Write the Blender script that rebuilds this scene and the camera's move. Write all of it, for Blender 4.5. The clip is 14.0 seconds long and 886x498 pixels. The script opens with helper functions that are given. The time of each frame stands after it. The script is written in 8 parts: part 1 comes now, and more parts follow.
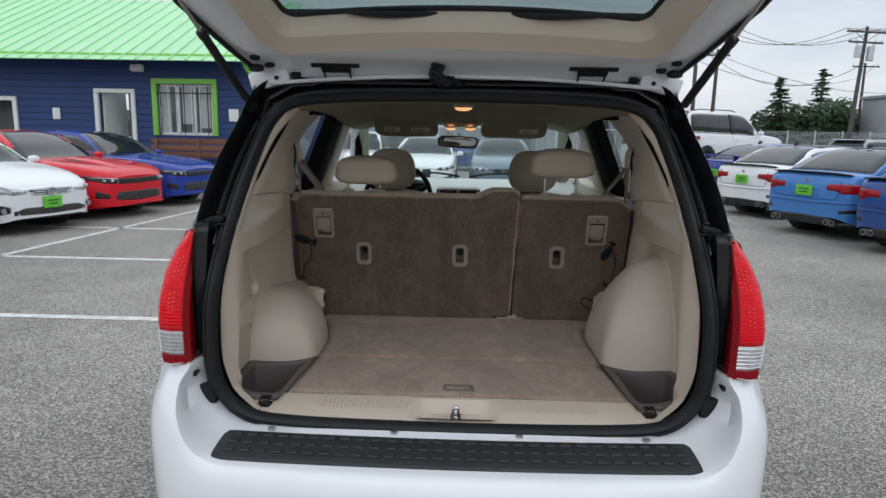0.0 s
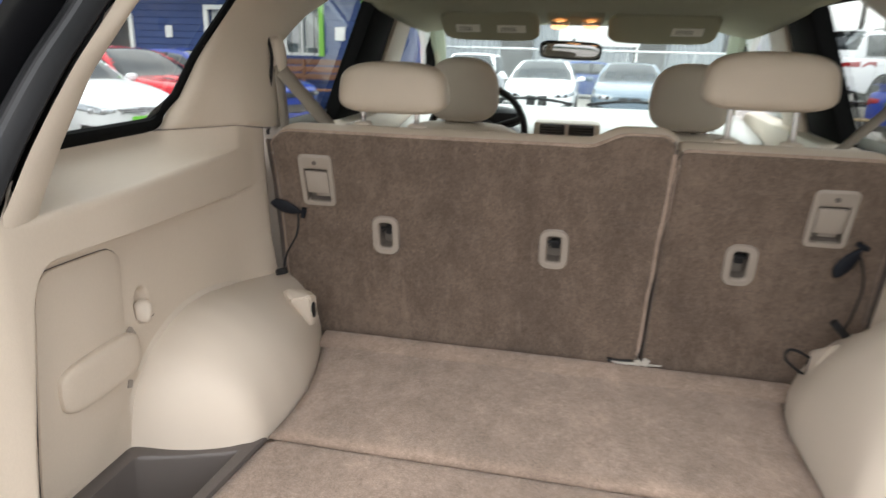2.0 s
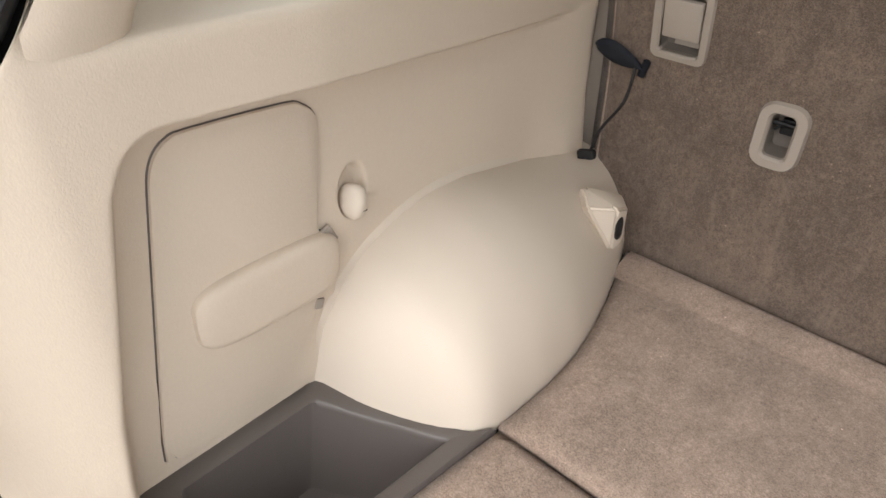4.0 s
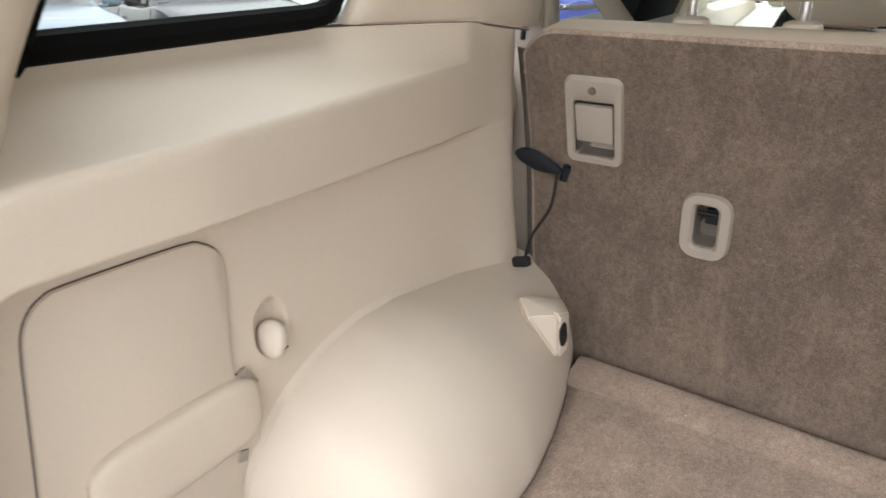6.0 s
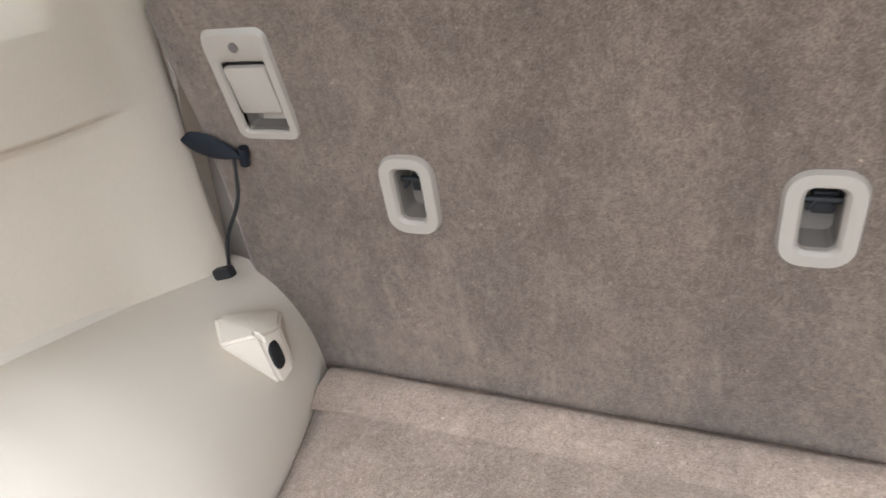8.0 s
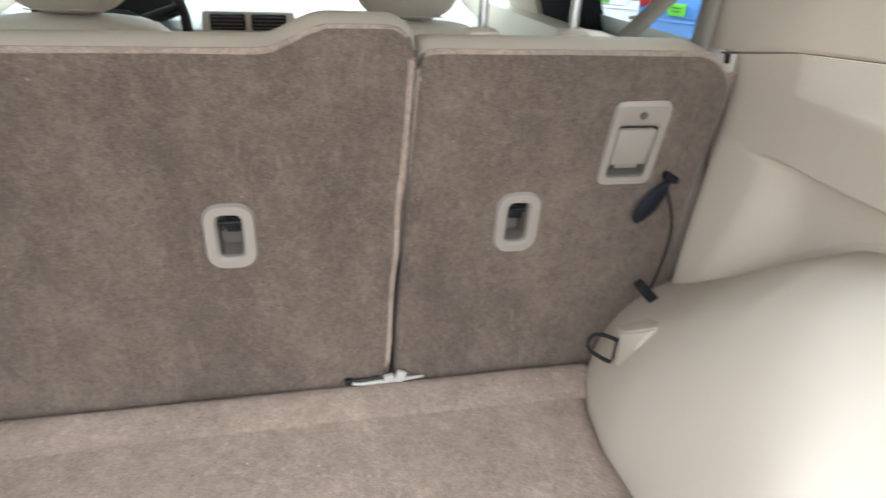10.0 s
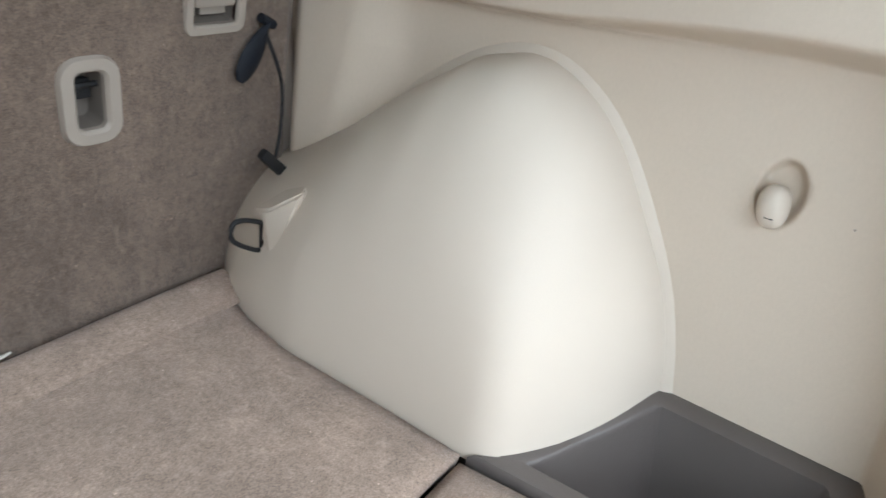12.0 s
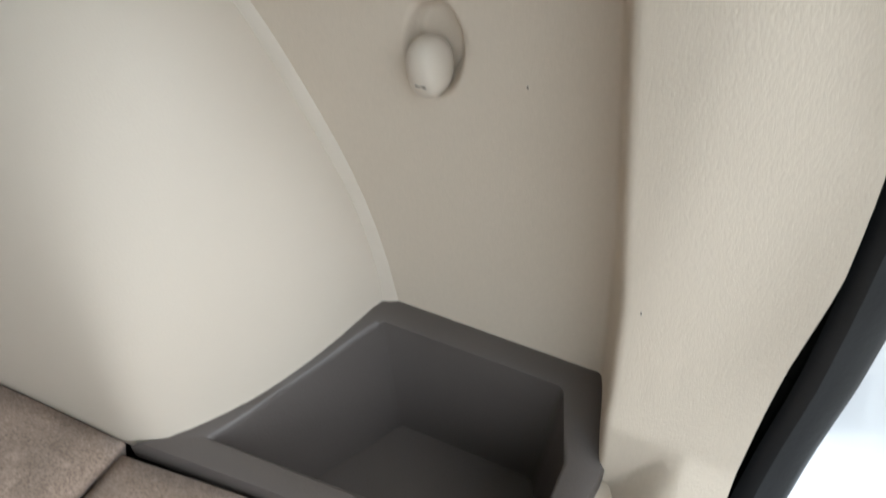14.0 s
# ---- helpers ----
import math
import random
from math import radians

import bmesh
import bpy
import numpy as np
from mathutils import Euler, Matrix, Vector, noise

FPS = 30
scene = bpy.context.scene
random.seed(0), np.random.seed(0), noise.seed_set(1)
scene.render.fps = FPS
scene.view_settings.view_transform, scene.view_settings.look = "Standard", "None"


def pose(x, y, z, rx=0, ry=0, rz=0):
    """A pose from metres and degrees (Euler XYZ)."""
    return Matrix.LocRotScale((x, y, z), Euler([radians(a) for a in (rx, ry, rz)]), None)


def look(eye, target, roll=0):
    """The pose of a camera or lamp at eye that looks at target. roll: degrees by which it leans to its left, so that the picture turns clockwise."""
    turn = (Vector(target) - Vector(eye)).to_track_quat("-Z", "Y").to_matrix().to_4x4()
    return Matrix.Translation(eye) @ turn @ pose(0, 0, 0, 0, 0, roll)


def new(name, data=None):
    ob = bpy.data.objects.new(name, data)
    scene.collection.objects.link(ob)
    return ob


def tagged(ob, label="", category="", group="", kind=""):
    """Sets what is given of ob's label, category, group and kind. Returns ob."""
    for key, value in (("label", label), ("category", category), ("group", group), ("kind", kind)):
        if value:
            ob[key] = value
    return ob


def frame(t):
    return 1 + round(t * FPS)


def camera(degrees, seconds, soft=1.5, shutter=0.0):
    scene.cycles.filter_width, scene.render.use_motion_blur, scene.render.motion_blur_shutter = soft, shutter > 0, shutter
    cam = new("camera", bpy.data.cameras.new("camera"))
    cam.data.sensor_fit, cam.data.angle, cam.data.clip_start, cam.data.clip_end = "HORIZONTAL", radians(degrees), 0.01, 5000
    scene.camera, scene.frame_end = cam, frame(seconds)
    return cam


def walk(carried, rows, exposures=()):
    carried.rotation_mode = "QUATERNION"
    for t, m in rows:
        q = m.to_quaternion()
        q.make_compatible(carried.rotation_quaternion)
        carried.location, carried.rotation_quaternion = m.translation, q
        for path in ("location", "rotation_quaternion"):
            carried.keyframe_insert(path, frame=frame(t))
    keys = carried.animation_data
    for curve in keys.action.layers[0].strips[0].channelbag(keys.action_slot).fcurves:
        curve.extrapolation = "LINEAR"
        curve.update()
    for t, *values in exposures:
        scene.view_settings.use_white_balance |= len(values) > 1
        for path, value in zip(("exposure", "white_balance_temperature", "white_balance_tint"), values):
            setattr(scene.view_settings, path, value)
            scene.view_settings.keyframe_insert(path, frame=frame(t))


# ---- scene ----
cam = camera(68.5, 14.0, shutter=0.3)
# the car stands a little nose-up on the lot; path and car share this pose
TIP = pose(0, 0, 0.02, 1.15, 0, 0)
PATH = [
    (0, (0.006, 0.195, 1.544), (-0.051, 2.156, 1.156), 1.0),
    (0.5, (0.023, 0.397, 1.508), (0.005, 2.353, 1.089), 1.5),
    (1, (-0.011, 0.73, 1.508), (-0.038, 2.679, 1.06), 1.3),
    (1.5, (0.058, 1.088, 1.476), (-0.101, 3.021, 0.988), 1.3),
    (2, (0.042, 1.388, 1.442), (-0.347, 3.254, 0.836), 1.4),
    (2.5, (-0.01, 1.652, 1.408), (-0.774, 3.318, 0.606), 0.7),
    (3, (-0.068, 1.811, 1.383), (-1.07, 3.199, 0.349), 2.3),
    (3.2, (-0.118, 1.852, 1.374), (-1.149, 3.13, 0.233), 3.4),
    (5.3, (-0.239, 1.923, 1.337), (-1.419, 3.201, 0.351), 1.7),
    (5.5, (-0.216, 1.92, 1.354), (-1.393, 3.259, 0.447), 0.9),
    (6, (-0.205, 1.962, 1.342), (-1.28, 3.428, 0.508), -0.9),
    (6.5, (-0.192, 2.068, 1.298), (-1.18, 3.575, 0.432), -3.6),
    (7, (-0.121, 2.202, 1.232), (-1.14, 3.719, 0.419), -4.5),
    (7.2, (-0.11, 2.245, 1.221), (-1.103, 3.763, 0.379), -5.5),
    (9.3, (-0.019, 2.104, 1.355), (-0.061, 3.886, 0.448), -0.5),
    (9.5, (0.002, 2.074, 1.349), (0.097, 3.874, 0.482), 0.7),
    (10, (0.091, 2.001, 1.369), (0.514, 3.752, 0.499), 2.7),
    (10.25, (0.109, 1.979, 1.361), (0.731, 3.659, 0.490), 3.4),
    (10.5, (0.127, 1.956, 1.353), (0.898, 3.583, 0.482), 4.1),
    (11, (0.002, 2.048, 1.31), (1.127, 3.432, 0.405), 6.0),
    (11.5, (0.019, 2.12, 1.243), (1.351, 3.289, 0.315), 6.4),
    (12, (0.061, 2.139, 1.23), (1.527, 3.099, 0.267), 6.5),
    (12.5, (0.108, 2.061, 1.247), (1.665, 2.852, 0.271), 6.4),
    (13, (0.208, 2.032, 1.269), (1.766, 2.714, 0.216), 5.2),
    (13.5, (0.306, 2.048, 1.264), (1.794, 2.664, 0.079), 3.3),
    (14, (0.342, 2.029, 1.21), (1.692, 2.59, -0.154), 2.2),
]
EXPOSURES = [(0, 0.3, 6350, 10), (0.5, 0.44, 6350, 10), (1.0, 0.68, 6400, 10), (1.5, 1.30, 7350, 13), (2.0, 1.82, 6900, 12), (2.5, 1.98, 6600, 10), (3.2, 2.05, 7000, 13), (5.3, 2.18, 6850, 12), (6.5, 2.32, 6650, 12), (7.2, 2.56, 6000, 8), (9.3, 2.74, 6250, 9), (10.0, 2.46, 6200, 7), (11.0, 2.24, 6250, 9), (12.0, 2.24, 5950, 5), (13.0, 1.82, 6050, 6), (13.5, 1.79, 6150, 7), (14.0, 1.70, 6250, 5)]
SKY = 1.06
walk(cam, [(t, TIP @ look(eye, target, roll)) for t, eye, target, roll in PATH], EXPOSURES)

# ---- world and sun: high overcast ----
world = bpy.data.worlds.new("overcast_sky")
scene.world = world
world.use_nodes = True
wn, wl = world.node_tree.nodes, world.node_tree.links
wn.clear()
sky = wn.new("ShaderNodeTexSky")
sky.sky_type, sky.sun_disc, sky.sun_elevation, sky.sun_rotation = "NISHITA", False, radians(52), radians(200)
sky_gain = wn.new("ShaderNodeVectorMath")
sky_gain.operation = "SCALE"
sky_gain.inputs["Scale"].default_value = 0.10
cloud_xy = wn.new("ShaderNodeTexCoord")
cloud_map = wn.new("ShaderNodeMapping")
cloud_map.inputs["Scale"].default_value = (1.0, 1.0, 3.5)
cloud = wn.new("ShaderNodeTexNoise")
cloud.inputs["Scale"].default_value, cloud.inputs["Detail"].default_value, cloud.inputs["Roughness"].default_value = 2.2, 6, 0.55
cloud_ramp = wn.new("ShaderNodeValToRGB")
cloud_ramp.color_ramp.elements[0].position, cloud_ramp.color_ramp.elements[0].color = 0.36, (0.58, 0.63, 0.70, 1)
cloud_ramp.color_ramp.elements[1].position, cloud_ramp.color_ramp.elements[1].color = 0.64, (0.86, 0.88, 0.90, 1)
sky_mix = wn.new("ShaderNodeMix")
sky_mix.data_type = "RGBA"
sky_mix.inputs["Factor"].default_value = 0.9
back = wn.new("ShaderNodeBackground")
back.inputs["Strength"].default_value = SKY
wout = wn.new("ShaderNodeOutputWorld")
wl.new(sky.outputs["Color"], sky_gain.inputs[0])
wl.new(cloud_xy.outputs["Generated"], cloud_map.inputs["Vector"])
wl.new(cloud_map.outputs["Vector"], cloud.inputs["Vector"])
wl.new(cloud.outputs["Fac"], cloud_ramp.inputs["Fac"])
wl.new(sky_gain.outputs["Vector"], sky_mix.inputs["A"])
wl.new(cloud_ramp.outputs["Color"], sky_mix.inputs["B"])
# overcast: the zenith is about twice as bright as the horizon
way = wn.new("ShaderNodeSeparateXYZ")
rise = wn.new("ShaderNodeMapRange")
rise.inputs["To Min"].default_value, rise.inputs["To Max"].default_value = 0.74, 1.45
lift = wn.new("ShaderNodeVectorMath")
lift.operation = "SCALE"
wl.new(cloud_xy.outputs["Generated"], way.inputs["Vector"])
wl.new(way.outputs["Z"], rise.inputs["Value"])
wl.new(sky_mix.outputs["Result"], lift.inputs[0])
wl.new(rise.outputs["Result"], lift.inputs["Scale"])
wl.new(lift.outputs["Vector"], back.inputs["Color"])
wl.new(back.outputs["Background"], wout.inputs["Surface"])

sun_data = bpy.data.lights.new("sun", "SUN")
sun_data.energy, sun_data.angle, sun_data.color = 0.27, radians(44), (1.0, 0.97, 0.93)
sun = new("sun", sun_data)
sun.matrix_world = look((0, 0, 20), (-0.12, 0.86, 19.3))


# ---- materials ----
def mat(name, color, rough=0.6, metal=0.0, var=0.0, var_scale=4.0, bump=0.0, bump_scale=200.0, coat=0.0, spec=0.5, fine=0.0, fine_scale=300.0, stretch=(1, 1, 1), sheen=0.0, piece=0.0):
    """Principled surface with stains (var), grain (fine), relief (bump) and piece-to-piece change (piece)."""
    m = bpy.data.materials.new(name)
    m.use_nodes = True
    n, l = m.node_tree.nodes, m.node_tree.links
    p = n["Principled BSDF"]
    p.inputs["Base Color"].default_value = (*color, 1)
    p.inputs["Roughness"].default_value, p.inputs["Metallic"].default_value = rough, metal
    p.inputs["Coat Weight"].default_value, p.inputs["Coat Roughness"].default_value = coat, 0.06
    p.inputs["Specular IOR Level"].default_value = spec
    p.inputs["Sheen Weight"].default_value = sheen
    co = n.new("ShaderNodeTexCoord")
    mp = n.new("ShaderNodeMapping")
    mp.inputs["Scale"].default_value = stretch
    l.new(co.outputs["Object"], mp.inputs["Vector"])
    last = None

    def noise_tex(scale, detail=5):
        t = n.new("ShaderNodeTexNoise")
        t.inputs["Scale"].default_value, t.inputs["Detail"].default_value, t.inputs["Roughness"].default_value = scale, detail, 0.6
        l.new(mp.outputs["Vector"], t.inputs["Vector"])
        return t.outputs["Fac"]

    def scaled(src, amount):
        r = n.new("ShaderNodeMapRange")
        r.inputs["From Min"].default_value, r.inputs["From Max"].default_value = 0.25, 0.75
        r.inputs["To Min"].default_value, r.inputs["To Max"].default_value = 1 - amount, 1 + amount
        l.new(src, r.inputs["Value"])
        return r.outputs["Result"]

    gains = []
    if var:
        gains.append(scaled(noise_tex(var_scale), var))
    if fine:
        gains.append(scaled(noise_tex(fine_scale, 2), fine))
    if piece:
        info = n.new("ShaderNodeObjectInfo")
        r = n.new("ShaderNodeMapRange")
        r.inputs["To Min"].default_value, r.inputs["To Max"].default_value = 1 - piece, 1 + piece
        l.new(info.outputs["Random"], r.inputs["Value"])
        gains.append(r.outputs["Result"])
    for g in gains:
        v = n.new("ShaderNodeVectorMath")
        v.operation = "SCALE"
        if last is None:
            v.inputs[0].default_value = color
        else:
            l.new(last, v.inputs[0])
        l.new(g, v.inputs["Scale"])
        last = v.outputs["Vector"]
    if last is not None:
        l.new(last, p.inputs["Base Color"])
    if bump:
        b = n.new("ShaderNodeBump")
        b.inputs["Strength"].default_value, b.inputs["Distance"].default_value = min(1.0, bump), 0.002
        l.new(noise_tex(bump_scale, 3), b.inputs["Height"])
        l.new(b.outputs["Normal"], p.inputs["Normal"])
    return m


def glass_mat(name, tint, gloss=1.0):
    """Thin pane: clear with Fresnel gloss."""
    m = bpy.data.materials.new(name)
    m.use_nodes = True
    n, l = m.node_tree.nodes, m.node_tree.links
    n.clear()
    out, mix = n.new("ShaderNodeOutputMaterial"), n.new("ShaderNodeMixShader")
    clear, shine, fr = n.new("ShaderNodeBsdfTransparent"), n.new("ShaderNodeBsdfGlossy"), n.new("ShaderNodeLayerWeight")
    steep, gain = n.new("ShaderNodeMath"), n.new("ShaderNodeMath")
    steep.operation, steep.inputs[1].default_value = "POWER", 4.0
    gain.operation, gain.inputs[1].default_value, gain.inputs[2].default_value = "MULTIPLY_ADD", 0.55 * gloss, 0.045 * gloss
    clear.inputs["Color"].default_value = (*tint, 1)
    shine.inputs["Roughness"].default_value = 0.02
    fr.inputs["Blend"].default_value = 0.5
    l.new(fr.outputs["Facing"], steep.inputs[0])
    l.new(steep.outputs["Value"], gain.inputs[0])
    l.new(gain.outputs["Value"], mix.inputs["Fac"])
    l.new(clear.outputs["BSDF"], mix.inputs[1])
    l.new(shine.outputs["BSDF"], mix.inputs[2])
    l.new(mix.outputs["Shader"], out.inputs["Surface"])
    return m


def lamp_mat(name, color, strength):
    m = mat(name, color, 0.3)
    p = m.node_tree.nodes["Principled BSDF"]
    p.inputs["Emission Color"].default_value, p.inputs["Emission Strength"].default_value = (*color, 1), strength
    return m


def asphalt_mat():
    m = bpy.data.materials.new("asphalt")
    m.use_nodes = True
    n, l = m.node_tree.nodes, m.node_tree.links
    p = n["Principled BSDF"]
    p.inputs["Roughness"].default_value = 0.85
    co = n.new("ShaderNodeTexCoord")
    vor = n.new("ShaderNodeTexVoronoi")
    vor.inputs["Scale"].default_value = 124
    ramp = n.new("ShaderNodeValToRGB")
    e = ramp.color_ramp.elements
    e[0].position, e[0].color = 0.05, (0.105, 0.098, 0.089, 1)
    e[1].position, e[1].color = 0.9, (0.52, 0.488, 0.435, 1)
    mid = e.new(0.55)
    mid.color = (0.240, 0.226, 0.204, 1)
    stone = n.new("ShaderNodeTexNoise")
    stone.inputs["Scale"].default_value, stone.inputs["Detail"].default_value = 160, 4
    big = n.new("ShaderNodeTexNoise")
    big.inputs["Scale"].default_value, big.inputs["Detail"].default_value = 0.55, 7
    rng = n.new("ShaderNodeMapRange")
    rng.inputs["From Min"].default_value, rng.inputs["From Max"].default_value = 0.3, 0.7
    rng.inputs["To Min"].default_value, rng.inputs["To Max"].default_value = 0.72, 1.25
    sep = n.new("ShaderNodeSeparateColor")
    gain = n.new("ShaderNodeVectorMath")
    gain.operation = "SCALE"
    for t in (vor, stone, big):
        l.new(co.outputs["Object"], t.inputs["Vector"])
    l.new(vor.outputs["Color"], sep.inputs["Color"])
    l.new(sep.outputs["Red"], ramp.inputs["Fac"])
    l.new(big.outputs["Fac"], rng.inputs["Value"])
    l.new(ramp.outputs["Color"], gain.inputs[0])
    l.new(rng.outputs["Result"], gain.inputs["Scale"])
    l.new(gain.outputs["Vector"], p.inputs["Base Color"])
    b = n.new("ShaderNodeBump")
    b.inputs["Strength"].default_value, b.inputs["Distance"].default_value = 0.8, 0.006
    l.new(vor.outputs["Distance"], b.inputs["Height"])
    l.new(b.outputs["Normal"], p.inputs["Normal"])
    return m


def carpet_mat(name, color, cloud=1.0):
    """Short cut pile: tufts, brushed nap in broad patches, pale rubbed streaks and a little lint."""
    m = mat(name, color, 0.95, var=0.10, var_scale=14, fine=0.42, fine_scale=520, bump=0.6, bump_scale=1000, spec=0.1, sheen=0.2)
    n, l = m.node_tree.nodes, m.node_tree.links
    n["Bump"].inputs["Distance"].default_value = 0.003
    p = n["Principled BSDF"]
    co = n.new("ShaderNodeTexCoord")

    def noise_at(scale, detail, rough, stretch=(1, 1, 1), turn=(0, 0, 0)):
        mp = n.new("ShaderNodeMapping")
        mp.inputs["Scale"].default_value, mp.inputs["Rotation"].default_value = stretch, turn
        t = n.new("ShaderNodeTexNoise")
        t.inputs["Scale"].default_value, t.inputs["Detail"].default_value, t.inputs["Roughness"].default_value = scale, detail, rough
        l.new(co.outputs["Object"], mp.inputs["Vector"])
        l.new(mp.outputs["Vector"], t.inputs["Vector"])
        return t.outputs["Fac"]

    def ranged(src, a, b, lo, hi):
        r = n.new("ShaderNodeMapRange")
        r.inputs["From Min"].default_value, r.inputs["From Max"].default_value = a, b
        r.inputs["To Min"].default_value, r.inputs["To Max"].default_value = lo, hi
        l.new(src, r.inputs["Value"])
        return r.outputs["Result"]

    def times(a, b):
        q = n.new("ShaderNodeMath")
        q.operation = "MULTIPLY"
        l.new(a, q.inputs[0])
        l.new(b, q.inputs[1])
        return q.outputs["Value"]

    def brightened(src, by):
        v = n.new("ShaderNodeVectorMath")
        v.operation = "SCALE"
        l.new(src, v.inputs[0])
        l.new(by, v.inputs["Scale"])
        return v.outputs["Vector"]

    def paled(src, fac, k):
        q = n.new("ShaderNodeMix")
        q.data_type = "RGBA"
        q.inputs["B"].default_value = (color[0] * k, color[1] * (k + 0.04), color[2] * (k + 0.08), 1)
        l.new(src, q.inputs["A"])
        l.new(fac, q.inputs["Factor"])
        return q.outputs["Result"]
    base = p.inputs["Base Color"].links[0].from_socket
    # nap brushed in broad patches and in hand-wide ones
    base = brightened(base, ranged(noise_at(4.5, 4, 0.55, (1, 0.8, 0.6)), 0.36, 0.64, 1 - 0.12 * cloud, 1 + 0.12 * cloud))
    base = brightened(base, ranged(noise_at(24, 6, 0.7, (1, 0.7, 0.55)), 0.35, 0.65, 1 - 0.15 * cloud, 1 + 0.17 * cloud))
    base = brightened(base, ranged(noise_at(150, 4, 0.7, (1, 0.8, 0.7)), 0.35, 0.65, 1 - 0.17 * cloud, 1 + 0.19 * cloud))
    # rubbed pale places, broken up by the pile
    pile = ranged(noise_at(210, 3, 0.7), 0.36, 0.60, 0.25, 1.0)
    base = paled(base, times(ranged(noise_at(15, 8, 0.72, (1, 0.8, 0.5)), 0.57, 0.72, 0.0, 0.6 * cloud), pile), 1.75)
    # thin brushed streaks
    base = paled(base, times(ranged(noise_at(52, 4, 0.6, (1, 1, 0.16), (0.0, 0.22, 0.0)), 0.60, 0.73, 0.0, 0.55 * cloud), pile), 1.8)
    base = paled(base, times(ranged(noise_at(60, 4, 0.6, (0.2, 1, 1), (0.0, 0.2, 0.5)), 0.63, 0.75, 0.0, 0.45 * cloud), pile), 1.7)
    # lint
    base = paled(base, ranged(noise_at(150, 2, 0.5), 0.735, 0.78, 0.0, 0.8), 2.6)
    l.new(base, p.inputs["Base Color"])
    return m


BEIGE = mat("beige_plastic", (0.605, 0.518, 0.423), 0.52, var=0.025, var_scale=3, bump=0.17, bump_scale=620, fine=0.02, spec=0.35, stretch=(1, 1, 0.6))
BEIGE_SMOOTH = mat("beige_smooth_plastic", (0.605, 0.530, 0.446), 0.48, var=0.02, var_scale=5, bump=0.08, bump_scale=500, spec=0.3)
TAUPE = mat("taupe_plastic", (0.305, 0.262, 0.224), 0.5, var=0.04, var_scale=8, bump=0.08, bump_scale=500)
LINER = mat("headliner_cloth", (0.34, 0.33, 0.245), 0.95, var=0.04, var_scale=4, bump=0.3, bump_scale=700, spec=0.1)
LEATHER = mat("beige_leather", (0.52, 0.44, 0.35), 0.55, var=0.05, var_scale=7, bump=0.35, bump_scale=260)
# one brown carpet: the seat's weaker light is put into its darker colour
SHADED_CARPET = carpet_mat("shaded_brown_carpet", (0.143, 0.105, 0.081), 1.0)
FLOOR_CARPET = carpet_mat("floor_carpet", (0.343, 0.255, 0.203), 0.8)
POCKET = mat("pocket_plastic", (0.155, 0.132, 0.113), 0.5, var=0.05, var_scale=9)
REAR_GLASS = glass_mat("rear_glass", (0.50, 0.56, 0.56), 0.7)
BIN = mat("grey_brown_plastic", (0.104, 0.089, 0.082), 0.40, var=0.05, var_scale=9, bump=0.2, bump_scale=450)
RUBBER = mat("black_rubber", (0.013, 0.0135, 0.015), 0.42, var=0.2, var_scale=12, bump=0.1, spec=0.25)
JAMB = mat("black_painted_jamb", (0.008, 0.008, 0.0095), 0.32, var=0.25, var_scale=10, coat=0.5, spec=0.4)
DARK = mat("dark_plastic", (0.013, 0.013, 0.014), 0.55, spec=0.3, var=0.2, var_scale=20, bump=0.25, bump_scale=300)
PAD = mat("step_pad_plastic", (0.028, 0.027, 0.029), 0.6, var=0.2, var_scale=9, bump=0.5, bump_scale=260)
WHITE = mat("white_paint", (0.80, 0.81, 0.83), 0.28, var=0.03, var_scale=3, coat=0.9)
CHROME = mat("chrome", (0.75, 0.75, 0.76), 0.16, metal=1.0)
STEEL = mat("dull_steel", (0.45, 0.45, 0.46), 0.4, metal=1.0, var=0.15, var_scale=30)
RED_LENS = mat("red_lens", (0.74, 0.002, 0.010), 0.14, coat=0.15, spec=0.2, var=0.15, var_scale=22, fine=0.12, fine_scale=90, stretch=(1, 1, 2.5))
RED_DEEP = mat("deep_red_lens", (0.24, 0.002, 0.007), 0.15, coat=0.15, spec=0.2)
DOTS = mat("pale_reflector", (0.85, 0.12, 0.11), 0.15)
BLACK_MATTE = mat("matte_black_trim", (0.004, 0.004, 0.004), 0.9, spec=0.12)
CLEAR_LENS = mat("clear_lens", (0.62, 0.62, 0.63), 0.1, metal=0.45, coat=1.0, var=0.25, var_scale=60)
BELT = mat("belt_webbing", (0.33, 0.29, 0.24), 0.8, bump=0.5, bump_scale=500, fine=0.1, fine_scale=400)
CAR_GLASS = glass_mat("car_glass", (0.80, 0.86, 0.84))
PRIVACY = glass_mat("tinted_glass", (0.57, 0.61, 0.60))
WINDSCREEN = glass_mat("windscreen_glass", (0.86, 0.97, 0.95), 0.6)
WHITE_CLOTH = mat("white_cloth", (0.44, 0.41, 0.37), 0.9, var=0.1, var_scale=60)
LAMP_LENS = lamp_mat("lamp_lens", (1.0, 0.46, 0.19), 0.9)
MIRROR = mat("mirror_glass", (0.45, 0.46, 0.46), 0.03, metal=1.0)
SCREEN = mat("label_paper", (0.72, 0.70, 0.64), 0.7)
NAVY_STRAP = mat("strap_tab_plastic", (0.010, 0.012, 0.017), 0.6, bump=0.2, spec=0.2)


